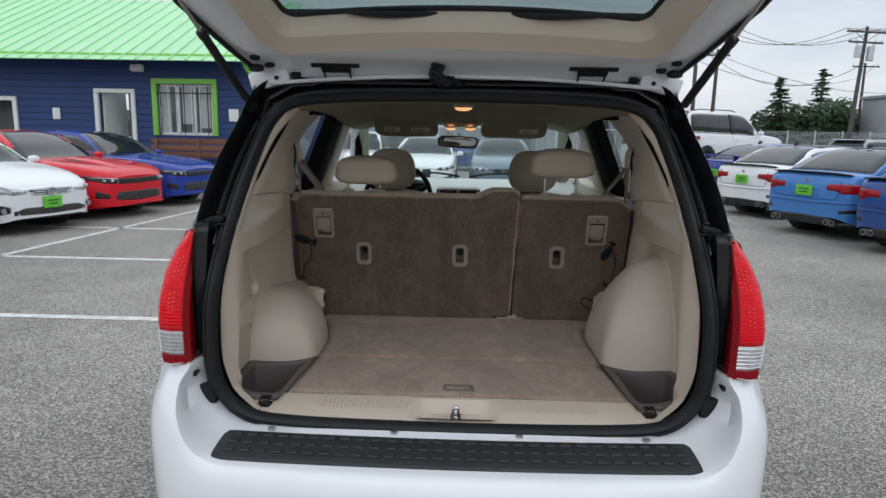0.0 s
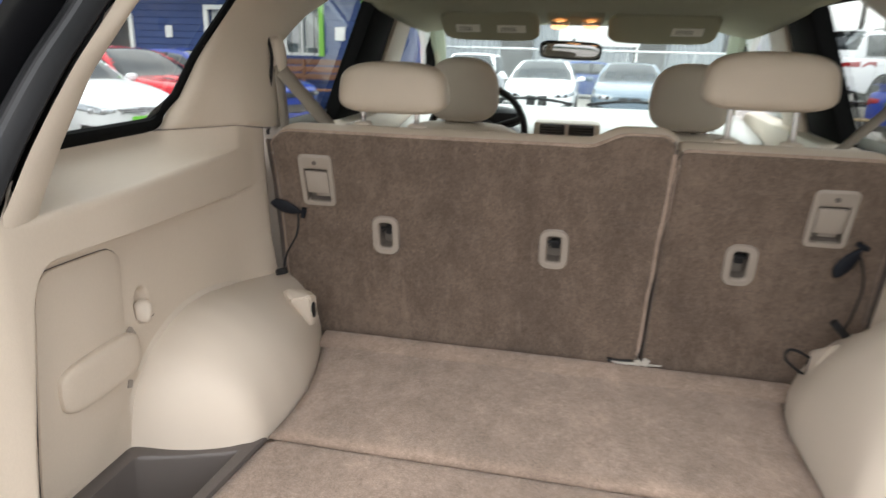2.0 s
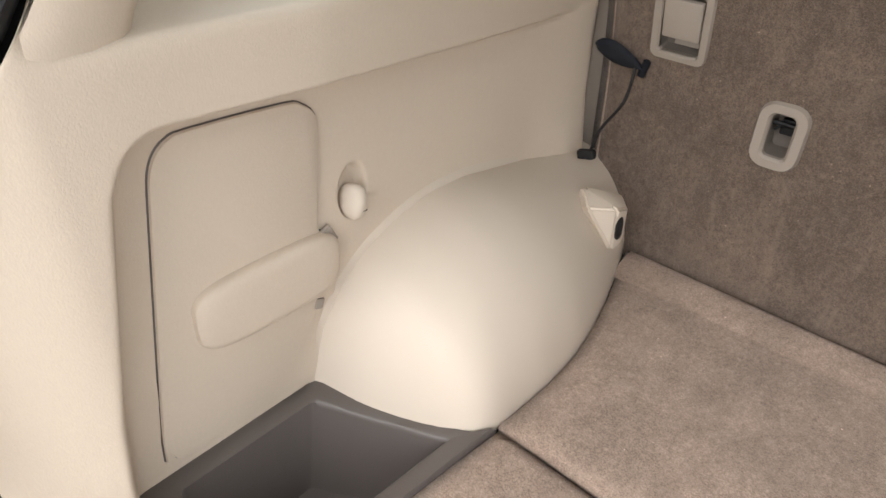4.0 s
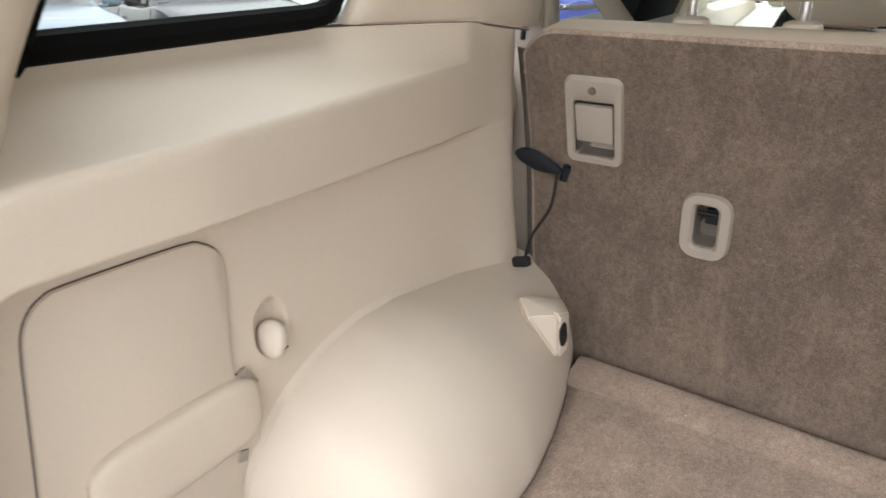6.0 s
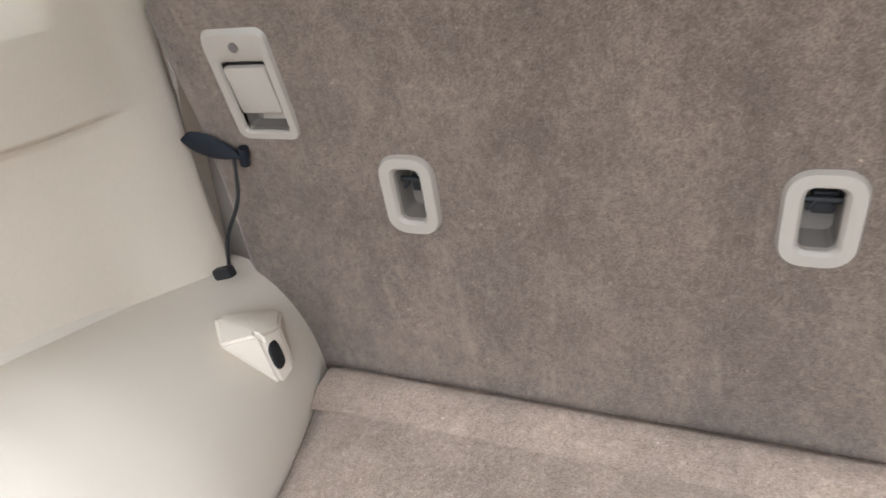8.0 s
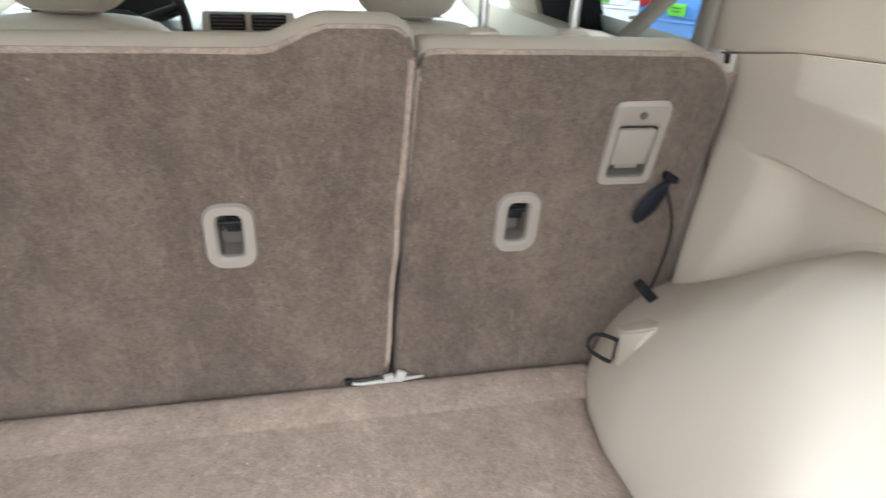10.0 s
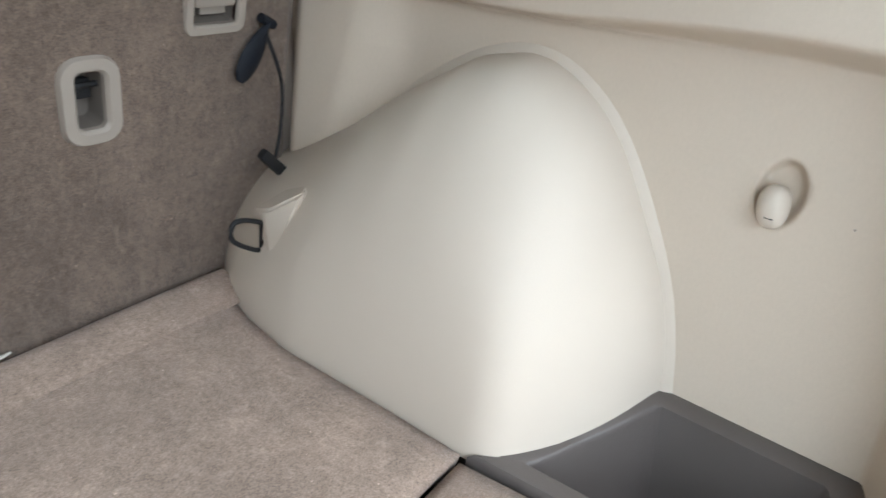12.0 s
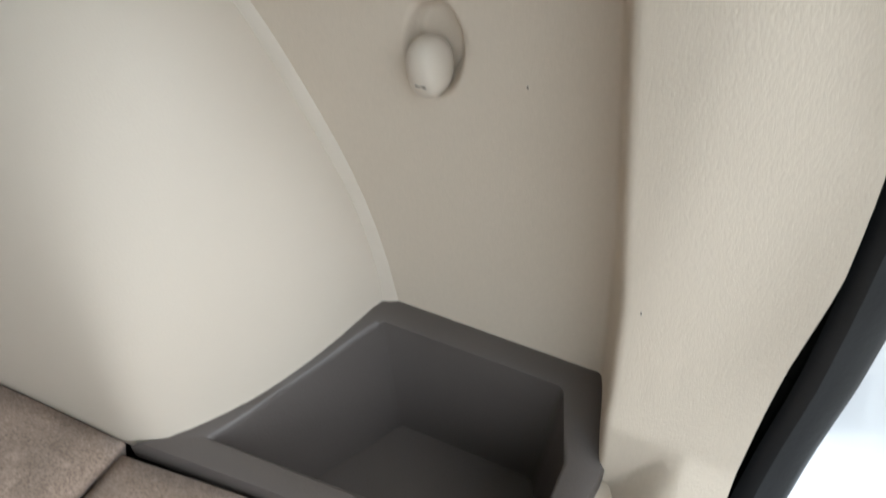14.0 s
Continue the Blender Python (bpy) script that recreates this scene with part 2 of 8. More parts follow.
# ---- mesh helpers ----
def sheet(bm, rows, ring=False, flip=False):
    """Quads over a grid of points; ring joins each row's end to its start."""
    vs = [[bm.verts.new(p) for p in row] for row in rows]
    for a, b in zip(vs, vs[1:]):
        k = len(a)
        for i in range(k if ring else k - 1):
            j = (i + 1) % k
            q = (a[i], a[j], b[j], b[i])
            bm.faces.new(q[::-1] if flip else q)
    return vs


def cap(bm, ring, flip=False):
    bm.faces.new(ring[::-1] if flip else ring)


def tube(bm, path, radius, sides=8, closed=False, flat=(1, 1)):
    """A round bar along a path."""
    pts = [Vector(p) for p in path]
    k = len(pts)
    rows = []
    for i, p in enumerate(pts):
        a = pts[(i - 1) % k] if closed or i > 0 else p
        b = pts[(i + 1) % k] if closed or i < k - 1 else p
        d = (b - a).normalized()
        side = d.cross(Vector((0, 0, 1)))
        if side.length < 0.15:
            side = d.cross(Vector((0, 1, 0)))
        side.normalize()
        up = side.cross(d)
        r = radius[i] if isinstance(radius, (list, tuple)) else radius
        rows.append([p + (side * math.cos(c) * flat[0] + up * math.sin(c) * flat[1]) * r for c in [2 * math.pi * j / sides for j in range(sides)]])
    if closed:
        rows.append(rows[0])
    vs = sheet(bm, rows, ring=True)
    if not closed:
        cap(bm, vs[0], True)
        cap(bm, vs[-1])
    else:
        bmesh.ops.remove_doubles(bm, verts=[v for v in bm.verts], dist=1e-5)


def box(bm, c, s, bevel=0.0, m=None, seg=2):
    """A box with rounded edges; m turns it about its centre."""
    r = bmesh.ops.create_cube(bm, size=1.0, matrix=Matrix.Translation(c) @ (m or Matrix()) @ Matrix.Diagonal((*s, 1)))
    if bevel:
        es = list({e for v in r["verts"] for e in v.link_edges})
        bmesh.ops.bevel(bm, geom=es, offset=bevel, segments=seg, affect="EDGES", profile=0.6)


def rod(bm, a, b, r1, r2=None, sides=12):
    a, b = Vector(a), Vector(b)
    d = b - a
    bmesh.ops.create_cone(bm, cap_ends=True, segments=sides, radius1=r1, radius2=r1 if r2 is None else r2, depth=d.length, matrix=Matrix.Translation((a + b) / 2) @ d.to_track_quat("Z", "Y").to_matrix().to_4x4())


def pillow(bm, c, s, power=3.0, nu=20, nv=12, m=None):
    """A stuffed, rounded block (superellipsoid)."""
    def sg(v, e):
        return math.copysign(abs(v) ** e, v)
    m = m or Matrix()
    rows = []
    e = 2.0 / power
    for j in range(nv + 1):
        b = -math.pi / 2 + math.pi * j / nv
        row = []
        for i in range(nu):
            a = 2 * math.pi * i / nu
            p = Vector((s[0] / 2 * sg(math.cos(b), e) * sg(math.cos(a), e), s[1] / 2 * sg(math.cos(b), e) * sg(math.sin(a), e), s[2] / 2 * sg(math.sin(b), e)))
            row.append(Vector(c) + m.to_3x3() @ p)
        rows.append(row)
    sheet(bm, rows, ring=True)
    bmesh.ops.remove_doubles(bm, verts=bm.verts[:], dist=1e-5)


def round_rect(w, h, r, n=5):
    pts = []
    for cx, cy, a0 in ((w / 2 - r, h / 2 - r, 0), (-w / 2 + r, h / 2 - r, 90), (-w / 2 + r, -h / 2 + r, 180), (w / 2 - r, -h / 2 + r, 270)):
        for i in range(n + 1):
            a = radians(a0 + 90 * i / n)
            pts.append((cx + r * math.cos(a), cy + r * math.sin(a)))
    return pts


def plate(bm, outline, m, depth, edge=0.0):
    """A flat piece: outline in the plane of m's x and y, raised along its z, with a softened rim."""
    k = len(outline)
    cx, cy = sum(p[0] for p in outline) / k, sum(p[1] for p in outline) / k

    def ring(off, z):
        out = []
        for x, y in outline:
            d = math.hypot(x - cx, y - cy) or 1
            out.append(m @ Vector((x - (x - cx) / d * off, y - (y - cy) / d * off, z)))
        return out
    rows = [ring(0, 0), ring(0, depth - edge)]
    if edge:
        rows += [ring(edge * 0.3, depth - edge * 0.3), ring(edge, depth)]
    vs = sheet(bm, rows, ring=True)
    cap(bm, vs[-1])
    cap(bm, vs[0], True)


def ring_plate(bm, outer, inner, m, depth, sink=0.0):
    """A rim between two outlines of equal length, with a well down to -sink."""
    def at(o, z, f=1.0, g=None):
        return [m @ Vector((x, y, z)) for x, y in o]
    mid = [((a[0] * 0.85 + b[0] * 0.15), (a[1] * 0.85 + b[1] * 0.15)) for a, b in zip(outer, inner)]
    mid2 = [((a[0] * 0.2 + b[0] * 0.8), (a[1] * 0.2 + b[1] * 0.8)) for a, b in zip(outer, inner)]
    vs = sheet(bm, [at(outer, 0), at(outer, depth * 0.5), at(mid, depth), at(mid2, depth), at(inner, depth * 0.6), at(inner, -sink)], ring=True)
    return vs


def finish(name, bm, material, sharp=35, smooth=True):
    bmesh.ops.recalc_face_normals(bm, faces=bm.faces[:])
    me = bpy.data.meshes.new(name)
    bm.to_mesh(me)
    bm.free()
    if smooth:
        me.polygons.foreach_set("use_smooth", [True] * len(me.polygons))
        me.set_sharp_from_angle(angle=radians(sharp))
    me.materials.append(material)
    return me


def part(name, bm, material, parent, label="", sharp=35, smooth=True):
    """One mesh under a thing or a part."""
    ob = new(name, finish(name, bm, material, sharp, smooth))
    ob.parent = parent
    if label:
        ob["label"] = label
    return ob


def thing(name, bm, material, label, category, group="", kind="", sharp=35, m=None):
    ob = new(name, finish(name, bm, material, sharp))
    if m is not None:
        ob.matrix_world = m
    return tagged(ob, label, category, group, kind)


def anchor(name, m, label, category, group="", kind=""):
    ob = new(name)
    ob.matrix_world = m
    ob.empty_display_size = 0.1
    return tagged(ob, label, category, group, kind)


def thick(ob, t, away=(0, 0, -1)):
    """Gives a sheet its thickness, growing towards away."""
    n = Vector((0, 0, 0))
    for f in ob.data.polygons:
        n += f.normal * f.area
    md = ob.modifiers.new("thickness", "SOLIDIFY")
    md.thickness, md.offset = t, -1.0 if n.dot(Vector(away)) < 0 else 1.0
    return ob


def lerp(table, v):
    """Smooth value from a short table of (place, value)."""
    if v <= table[0][0]:
        return table[0][1]
    for (a, p), (b, q) in zip(table, table[1:]):
        if v <= b:
            return p + (q - p) * (v - a) / (b - a)
    return table[-1][1]


def step(a, b, v):
    f = min(1.0, max(0.0, (v - a) / (b - a)))
    return f * f * (3 - 2 * f)


def smooth_line(pts, n):
    """Catmull-Rom through points, n samples a span."""
    ps = [Vector(p) for p in pts]
    out = []
    for i in range(len(ps) - 1):
        a, b, c, d = ps[max(i - 1, 0)], ps[i], ps[i + 1], ps[min(i + 2, len(ps) - 1)]
        for j in range(n):
            t = j / n
            out.append(0.5 * (2 * b + (c - a) * t + (2 * a - 5 * b + 4 * c - d) * t * t + (3 * b - a - 3 * c + d) * t ** 3))
    out.append(ps[-1])
    return out


B = bmesh.new

# ---- ground ----
ASPHALT = asphalt_mat()
bm = B()
bmesh.ops.create_grid(bm, x_segments=2, y_segments=2, size=400)
thing("ground", bm, ASPHALT, "worn grey asphalt car lot with exposed stone", "ground", kind="structure")

# ---- the open-tailgate car: everything below is in the car's own axes ----
suv = anchor("suv", TIP, "white compact SUV with open tailgate and empty beige cargo space", "car")

LOOP = [(0, 0.705), (0.25, 0.707), (0.47, 0.714), (0.58, 0.731), (0.636, 0.785), (0.660, 0.87), (0.664, 1.0), (0.653, 1.12), (0.639, 1.25), (0.611, 1.40), (0.589, 1.50), (0.561, 1.546), (0.509, 1.574), (0.40, 1.588), (0.2, 1.595), (0, 1.597)]
LOOP_Y = [(0.66, 1.926), (0.73, 1.922), (0.78, 1.915), (0.85, 1.911), (0.90, 1.913), (0.97, 1.920), (1.045, 1.932), (1.116, 1.954), (1.18, 1.990), (1.235, 2.033), (1.31, 2.078), (1.40, 2.142), (1.48, 2.212), (1.54, 2.248), (1.60, 2.276), (1.66, 2.30)]

LOOP_Y_FINE = [(p.x, p.y) for p in smooth_line([(z, y, 0) for z, y in LOOP_Y], 6)]
LOOP_SIDE = [(p.x, p.y) for p in smooth_line([(z, x, 0) for x, z in LOOP[4:12]], 6)]


def loop_y(z):
    return lerp(LOOP_Y_FINE, z)


def body_y(z):
    """The body's outer rear edge."""
    return 1.93 if z < 0.95 else 1.93 + 0.75 * (z - 0.95) ** 2


def opening(off, dy=0.0, n=5):
    """The load opening's line, moved outwards by off, all the way round."""
    half = smooth_line([(x, 0, z) for x, z in LOOP], n)
    pts = []
    for i, p in enumerate(half):
        a, b = half[max(i - 1, 0)], half[min(i + 1, len(half) - 1)]
        d = (b - a).normalized()
        nrm = Vector((d.z, 0, -d.x))
        if i in (0, len(half) - 1):
            nrm.x = 0
            nrm.normalize()
        q = p + nrm * off
        pts.append(Vector((max(q.x, 0), loop_y(q.z) + dy, q.z)))
    return pts + [Vector((-p.x, p.y, p.z)) for p in pts[-2:0:-1]]


def loop_x(z):
    return lerp(LOOP_SIDE, z)


def pillar_x(z):
    """Inner face of the window pillars."""
    return 0.775 - 0.42 * (z - 1.255)


# weather seal: fat hollow bulb with a lip
bm = B()
rows = [opening(o, d) for o, d in ((0.010, 0.001), (0.005, -0.004), (0.003, -0.010), (0.006, -0.018), (0.011, -0.029), (0.019, -0.035), (0.028, -0.034), (0.034, -0.026), (0.036, -0.014))]
sheet(bm, [r + [r[0]] for r in rows])
seal = part("weather_seal", bm, RUBBER, suv, "black rubber seal round the load opening")
bm = B()
rows = [opening(o, d) for o, d in ((0.031, 0.03), (0.032, -0.014), (0.035, -0.024), (0.040, -0.026), (0.045, -0.018), (0.048, 0.03))]
sheet(bm, [r + [r[0]] for r in rows])
part("seal_lip", bm, RUBBER, seal)

bm = B()
rows = [opening(o, d) for o, d in ((0.012, 0.03), (0.03, 0.062), (0.11, 0.066))]
sheet(bm, [r + [r[0]] for r in rows])
part("body_flange", bm, JAMB, suv)

# painted flange between the seal and the body's edge
EDGE = [(0.752, 1.18), (0.751, 1.25), (0.738, 1.34), (0.716, 1.43), (0.685, 1.53), (0.663, 1.62), (0.60, 1.672), (0.45, 1.688), (0.2, 1.695), (0, 1.697)]
for s, side in ((-1, "left"), (1, "right")):
    outer = smooth_line([(s * x, 0, z) for x, z in EDGE], 5)
    rows = []
    for k, p in enumerate(outer):
        z = p.z
        f = k / (len(outer) - 1)
        zi = min(z, 1.655) if abs(p.x) > 0.6 else 1.612 + 0.05
        if abs(p.x) > 0.6:
            zi = min(z, 1.60)
            xi = s * (loop_x(min(zi, 1.55)) + 0.048)
        else:
            xi = p.x * 0.93
            zi = 1.655 if abs(p.x) < 0.5 else 1.645
        a = Vector((xi, loop_y(zi) + 0.012, zi))
        b = Vector((p.x, body_y(z) + 0.005, z))
        rows.append([a, a.lerp(b, 0.22) + Vector((0, 0.004, 0)), a.lerp(b, 0.3) + Vector((0, 0.040, 0)), a.lerp(b, 0.55) + Vector((0, 0.055, 0)), a.lerp(b, 0.66) + Vector((0, 0.03, 0)), a.lerp(b, 0.74) + Vector((0, 0.004, 0)), a.lerp(b, 0.94) + Vector((0, -0.012, 0)), b, b + Vector((s * 0.01, 0.05, 0.005))])
    bm = B()
    sheet(bm, rows)
    jamb = thick(part("door_jamb", bm, JAMB, suv, "glossy black tailgate jamb with drain channel"), 0.004, (0, 1, 0))
    # drip moulding, strut ball, rubber stop and cable clip on the jamb
    bm = B()
    tube(bm, [(s * (loop_x(z) + 0.062), loop_y(z) - 0.004, z) for z in [1.27 + 0.02 * i for i in range(14)]], 0.006, 6)
    part("drip_moulding", bm, RUBBER, jamb)
    bm = B()
    box(bm, (s * 0.700, 2.015, 1.255), (0.055, 0.03, 0.02), 0.007, pose(0, 0, 0, 0, s * 14, 0))
    box(bm, (s * 0.700, 2.02, 1.243), (0.075, 0.03, 0.008), 0.003)
    part("jamb_stop", bm, RUBBER, jamb)
    bm = B()
    rod(bm, (s * 0.648, 2.235, 1.565), (s * 0.648, 2.21, 1.565), 0.010)
    box(bm, (s * 0.645, 2.245, 1.57), (0.026, 0.03, 0.036), 0.008)
    part("strut_bracket", bm, BLACK_MATTE, jamb)
    # black trim beside the tail lamp
    bm = B()
    rows = []
    for i in range(13):
        z = 0.885 + 0.372 * i / 12
        xo = 0.735 - 0.012 * step(1.1, 1.25, z)
        xi = loop_x(z) + 0.05
        rows.append([(s * xi, 1.96, z), (s * xi, 1.935, z), (s * (xi + 0.02), 1.925, z), (s * (xi + 0.026), 1.917, z), (s * (xo - 0.003), 1.91, z), (s * xo, 1.93, z), (s * xo, 1.98, z)])
    sheet(bm, rows)
    thick(part("lamp_side_trim", bm, JAMB, suv), 0.004, (0, 1, 0))
    # tail lamp with red and clear sections
    lamp = new("tail_lamp")
    lamp.parent = suv
    lamp["label"] = "red and clear tail lamp"

    def lamp_row(z, grow=0.0):
        xi = 0.737 - 0.018 * step(1.05, 1.25, z)
        xo = lerp([(0.87, 0.836), (0.95, 0.842), (1.05, 0.836), (1.12, 0.822), (1.18, 0.795), (1.23, 0.76), (1.255, 0.735)], z) + grow
        y0 = 1.872 + 0.36 * max(0, z - 1.0) ** 1.2
        w = xo - xi
        return [(s * xi, y0 + 0.08, z), (s * xi, y0 + 0.014 - grow, z), (s * (xi + 0.012), y0 - grow, z), (s * (xi + w * 0.30), y0 - 0.001 - grow, z), (s * (xi + w * 0.5), y0 - 0.002 - grow, z), (s * (xi + w * 0.8), y0 + 0.012 - grow, z), (s * (xi + w * 0.95), y0 + 0.04, z), (s * xo, y0 + 0.09, z), (s * (xo + 0.004), y0 + 0.2, z)]
    for nm, mt, z0, z1, g, lb in (("red_lens", RED_LENS, 0.966, 1.233, 0, "red lens with moulded facets"), ("reverse_lens", CLEAR_LENS, 0.897, 0.966, -0.002, "clear reversing lens"), ("lens_rim", RED_DEEP, 0.872, 0.897, 0, "")):
        bm = B()
        vs = sheet(bm, [lamp_row(z0 + (z1 - z0) * i / 10, g) for i in range(11)])
        ob = thick(part(nm, bm, mt, lamp, lb), 0.006, (0, 1, 0))
    bm = B()
    sheet(bm, [[Vector(p) + Vector((-s * 0.0015, -0.0012, 0)) for p in lamp_row(0.873 + 0.352 * i / 16)[0:3]] + [Vector(lamp_row(0.873 + 0.352 * i / 16)[2]).lerp(Vector(lamp_row(0.873 + 0.352 * i / 16)[3]), 0.08) + Vector((0, -0.0012, 0))] for i in range(17)])
    part("lens_border", bm, RED_DEEP, lamp, "dark red lens border")
    bm = B()
    for zc in (1.02, 1.115):
        for i in range(5):
            for j in range(2 + (zc > 1.1)):
                p = Vector(lamp_row(zc + 0.012 * i)[4])
                pillow(bm, p + Vector((-s * 0.012 * j, -0.001, 0.003 * j)), (0.004, 0.003, 0.004), 2.0, 8, 5)
    part("reflector_dots", bm, DOTS, lamp)["kind"] = "stuff"
    bm = B()
    for i in range(6):
        z = 0.906 + 0.0105 * i
        tube(bm, [Vector(p) + Vector((0, -0.0015, 0)) for p in lamp_row(z)[2:7]], 0.0022, 5)
    part("lens_rib", bm, CLEAR_LENS, lamp)
    bm = B()
    for i in range(25):
        z = 0.978 + 0.0095 * i
        tube(bm, [Vector(p) + Vector((0, -0.0004, 0)) for p in lamp_row(z)[2:8]], 0.0014, 4)
    part("red_lens_rib", bm, RED_LENS, lamp)["kind"] = "stuff"
    # rubber wedge that guides the gate, and the stop below the lamp
    bm = B()
    box(bm, (s * 0.703, 1.918, 0.772), (0.046, 0.036, 0.058), 0.006)
    box(bm, (s * 0.694, 1.920, 0.815), (0.024, 0.034, 0.06), 0.008, pose(0, 0, 0, 0, s * 6, 0))
    part("gate_wedge", bm, DARK, suv)
    bm = B()
    rod(bm, (s * 0.731, 1.93, 0.845), (s * 0.731, 1.886, 0.838), 0.008)
    part("rubber_stop", bm, DARK, suv)

# rear bumper, one moulded cover: deck, scooped corners and rounded outer face
CREASE = [(0, 1.712, 0.655), (0.3, 1.715, 0.656), (0.55, 1.72, 0.658), (0.64, 1.727, 0.664), (0.70, 1.738, 0.700), (0.737, 1.77, 0.767), (0.747, 1.82, 0.832), (0.735, 1.872, 0.874), (0.80, 1.872, 0.870), (0.838, 1.93, 0.870), (0.846, 2.07, 0.870)]
INNER = [(0, 1.914, 0.692), (0.3, 1.914, 0.693), (0.50, 1.922, 0.695), (0.58, 1.94, 0.704), (0.63, 1.94, 0.722), (0.685, 1.937, 0.765), (0.712, 1.933, 0.82), (0.718, 1.93, 0.870), (0.77, 1.95, 0.868), (0.80, 1.98, 0.868), (0.81, 2.07, 0.868)]
FACE = [(0, 1.664, 0), (0.32, 1.668, 0), (0.56, 1.682, 0), (0.67, 1.70, 0), (0.755, 1.735, 0), (0.81, 1.785, 0), (0.845, 1.85, 0), (0.868, 1.94, 0), (0.882, 2.0, 0), (0.885, 2.06, 0), (0.888, 2.12, 0)]
half = []
for k, (c, i, q) in enumerate(zip(smooth_line(CREASE, 5), smooth_line(INNER, 5), smooth_line(FACE, 5))):
    st = k / 5
    scoop = step(2.6, 4.4, st) * (1 - step(5.8, 7, st))
    low_lip = 1 - step(0.35, 0.55, i.x)
    row = [i + Vector((0, 0.03 - 0.027 * low_lip, 0.004 - 0.03 * low_lip)), i, i.lerp(c, 0.30) + Vector((0.004 * scoop, 0.006 * scoop, -0.014 * (1 - step(6, 7, st)) - 0.004 * scoop)), i.lerp(c, 0.62) + Vector((0.014 * scoop, 0.012 * scoop, -0.008 * (1 - step(6, 7, st)) - 0.012 * scoop)), i.lerp(c, 0.9) + Vector((0, 0, -0.001)), c]
    for f, z in ((0.22, c.z - 0.003), (0.55, c.z - 0.020), (0.85, c.z - 0.055), (1.0, c.z - 0.10), (1.0, 0.42 + (c.z - 0.52) * 0.5), (0.995, 0.42), (0.95, 0.36), (0.86, 0.33)):
        row.append(Vector((c.x + (q.x - c.x) * f, c.y + (q.y - c.y) * f, z)) if f < 1 and z > 0.5 else Vector((q.x * f, q.y + (1 - f) * 0.4, z)))
    half.append(row)
rows = [[Vector((-p.x, p.y, p.z)) for p in r] for r in half[:0:-1]] + half
bm = B()
sheet(bm, rows)
bumper = thick(part("rear_bumper", bm, WHITE, suv, "white painted rear bumper"), 0.004, (0, 1, -0.2))


def deck(x, y):
    """Height of the bumper's deck under the step pad."""
    return 0.6745 + 0.004 * (x / 0.64) ** 2 - 0.009 * (1.876 - y) / 0.13


bm = B()
sheet(bm, [[(x * w, y + 0.010 * (x / 0.64) ** 2, deck(x, y) + h) for y, h, w in ((1.866, -0.012, 1.0), (1.864, 0.002, 0.999), (1.858, 0.005, 0.997), (1.80, 0.005, 1.0), (1.752, 0.004, 1.0), (1.736, 0.0, 0.998), (1.728, -0.012, 0.996))] for x in [-0.642 + 1.284 * i / 24 for i in range(25)]])
pad = thick(part("step_pad", bm, PAD, bumper, "black ribbed plastic step pad"), 0.004)
bm = B()
box(bm, (0, 0, 0), (0.030, 0.020, 0.007), 0.0028, None, 1)
tread = finish("tread", bm, PAD)
for r in range(3):
    for c in range(29):
        ob = new("tread", tread)
        ob.parent = pad
        x, y = -0.602 + 0.043 * c, 1.842 - 0.038 * r
        ob.location = (x, y + 0.010 * (x / 0.64) ** 2, deck(x, y) + 0.0062)
for x in (-0.518, -0.172, 0.180, 0.530):
    bm = B()
    plate(bm, [(0.011 * math.cos(a), 0.007 * math.sin(a)) for a in [2 * math.pi * k / 12 for k in range(12)]], pose(x, 1.882, 0.682, 18), 0.003, 0.001)
    part("push_clip", bm, STEEL, bumper, "grey push clip")

# tailgate, lifted open


def gate_pt(x, d, h=0.0):
    """Across, along the gate from its hinge, and out of its inner side (downwards)."""
    a = radians(28)
    return Vector((x, 2.36 - d * math.cos(a) + h * -math.sin(a), 1.675 + d * math.sin(a) - h * math.cos(a)))


gate = new("tailgate")
gate.parent = suv
gate["label"] = "raised white tailgate with beige inner trim"


def gate_w(d):
    return lerp([(0, 0.60), (0.06, 0.645), (0.2, 0.70), (0.4, 0.765), (0.6, 0.80), (0.8, 0.79), (1.0, 0.72)], d)


# gate shell: four sides round the window, outer and inner skins
def gate_band(bm, ds, x0, x1, h):
    """Skin between two lines across the gate."""
    sheet(bm, [[gate_pt(x0(d) + (x1(d) - x0(d)) * u, d, h(d, u)) for u in [k / 12 for k in range(13)]] for d in ds])


bm = B()
dtop = [0.0, 0.01, 0.03, 0.06, 0.10, 0.14, 0.165, 0.18, 0.2, 0.24, 0.262]
hs = {0.0: -0.01, 0.01: 0.01, 0.03: 0.018, 0.06: 0.018, 0.10: 0.02, 0.14: 0.028, 0.165: 0.034, 0.18: 0.034, 0.2: 0.033, 0.24: 0.031, 0.262: 0.02}
gate_band(bm, dtop, lambda d: -gate_w(d), lambda d: gate_w(d), lambda d, u: hs[d] - 0.02 * (abs(2 * u - 1) > 0.95))
for s in (-1, 1):
    gate_band(bm, [0.2 + 0.1 * k for k in range(9)], lambda d: s * (gate_w(d) - 0.0), lambda d: s * (gate_w(d) - 0.19), lambda d, u: 0.02 + 0.012 * step(0, 0.5, u))
gate_band(bm, [1.0, 1.02], lambda d: -gate_w(1.0), lambda d: gate_w(1.0), lambda d, u: 0.02)
part("gate_frame", bm, WHITE, gate, "white painted inner frame")
bm = B()
outer_rows = []
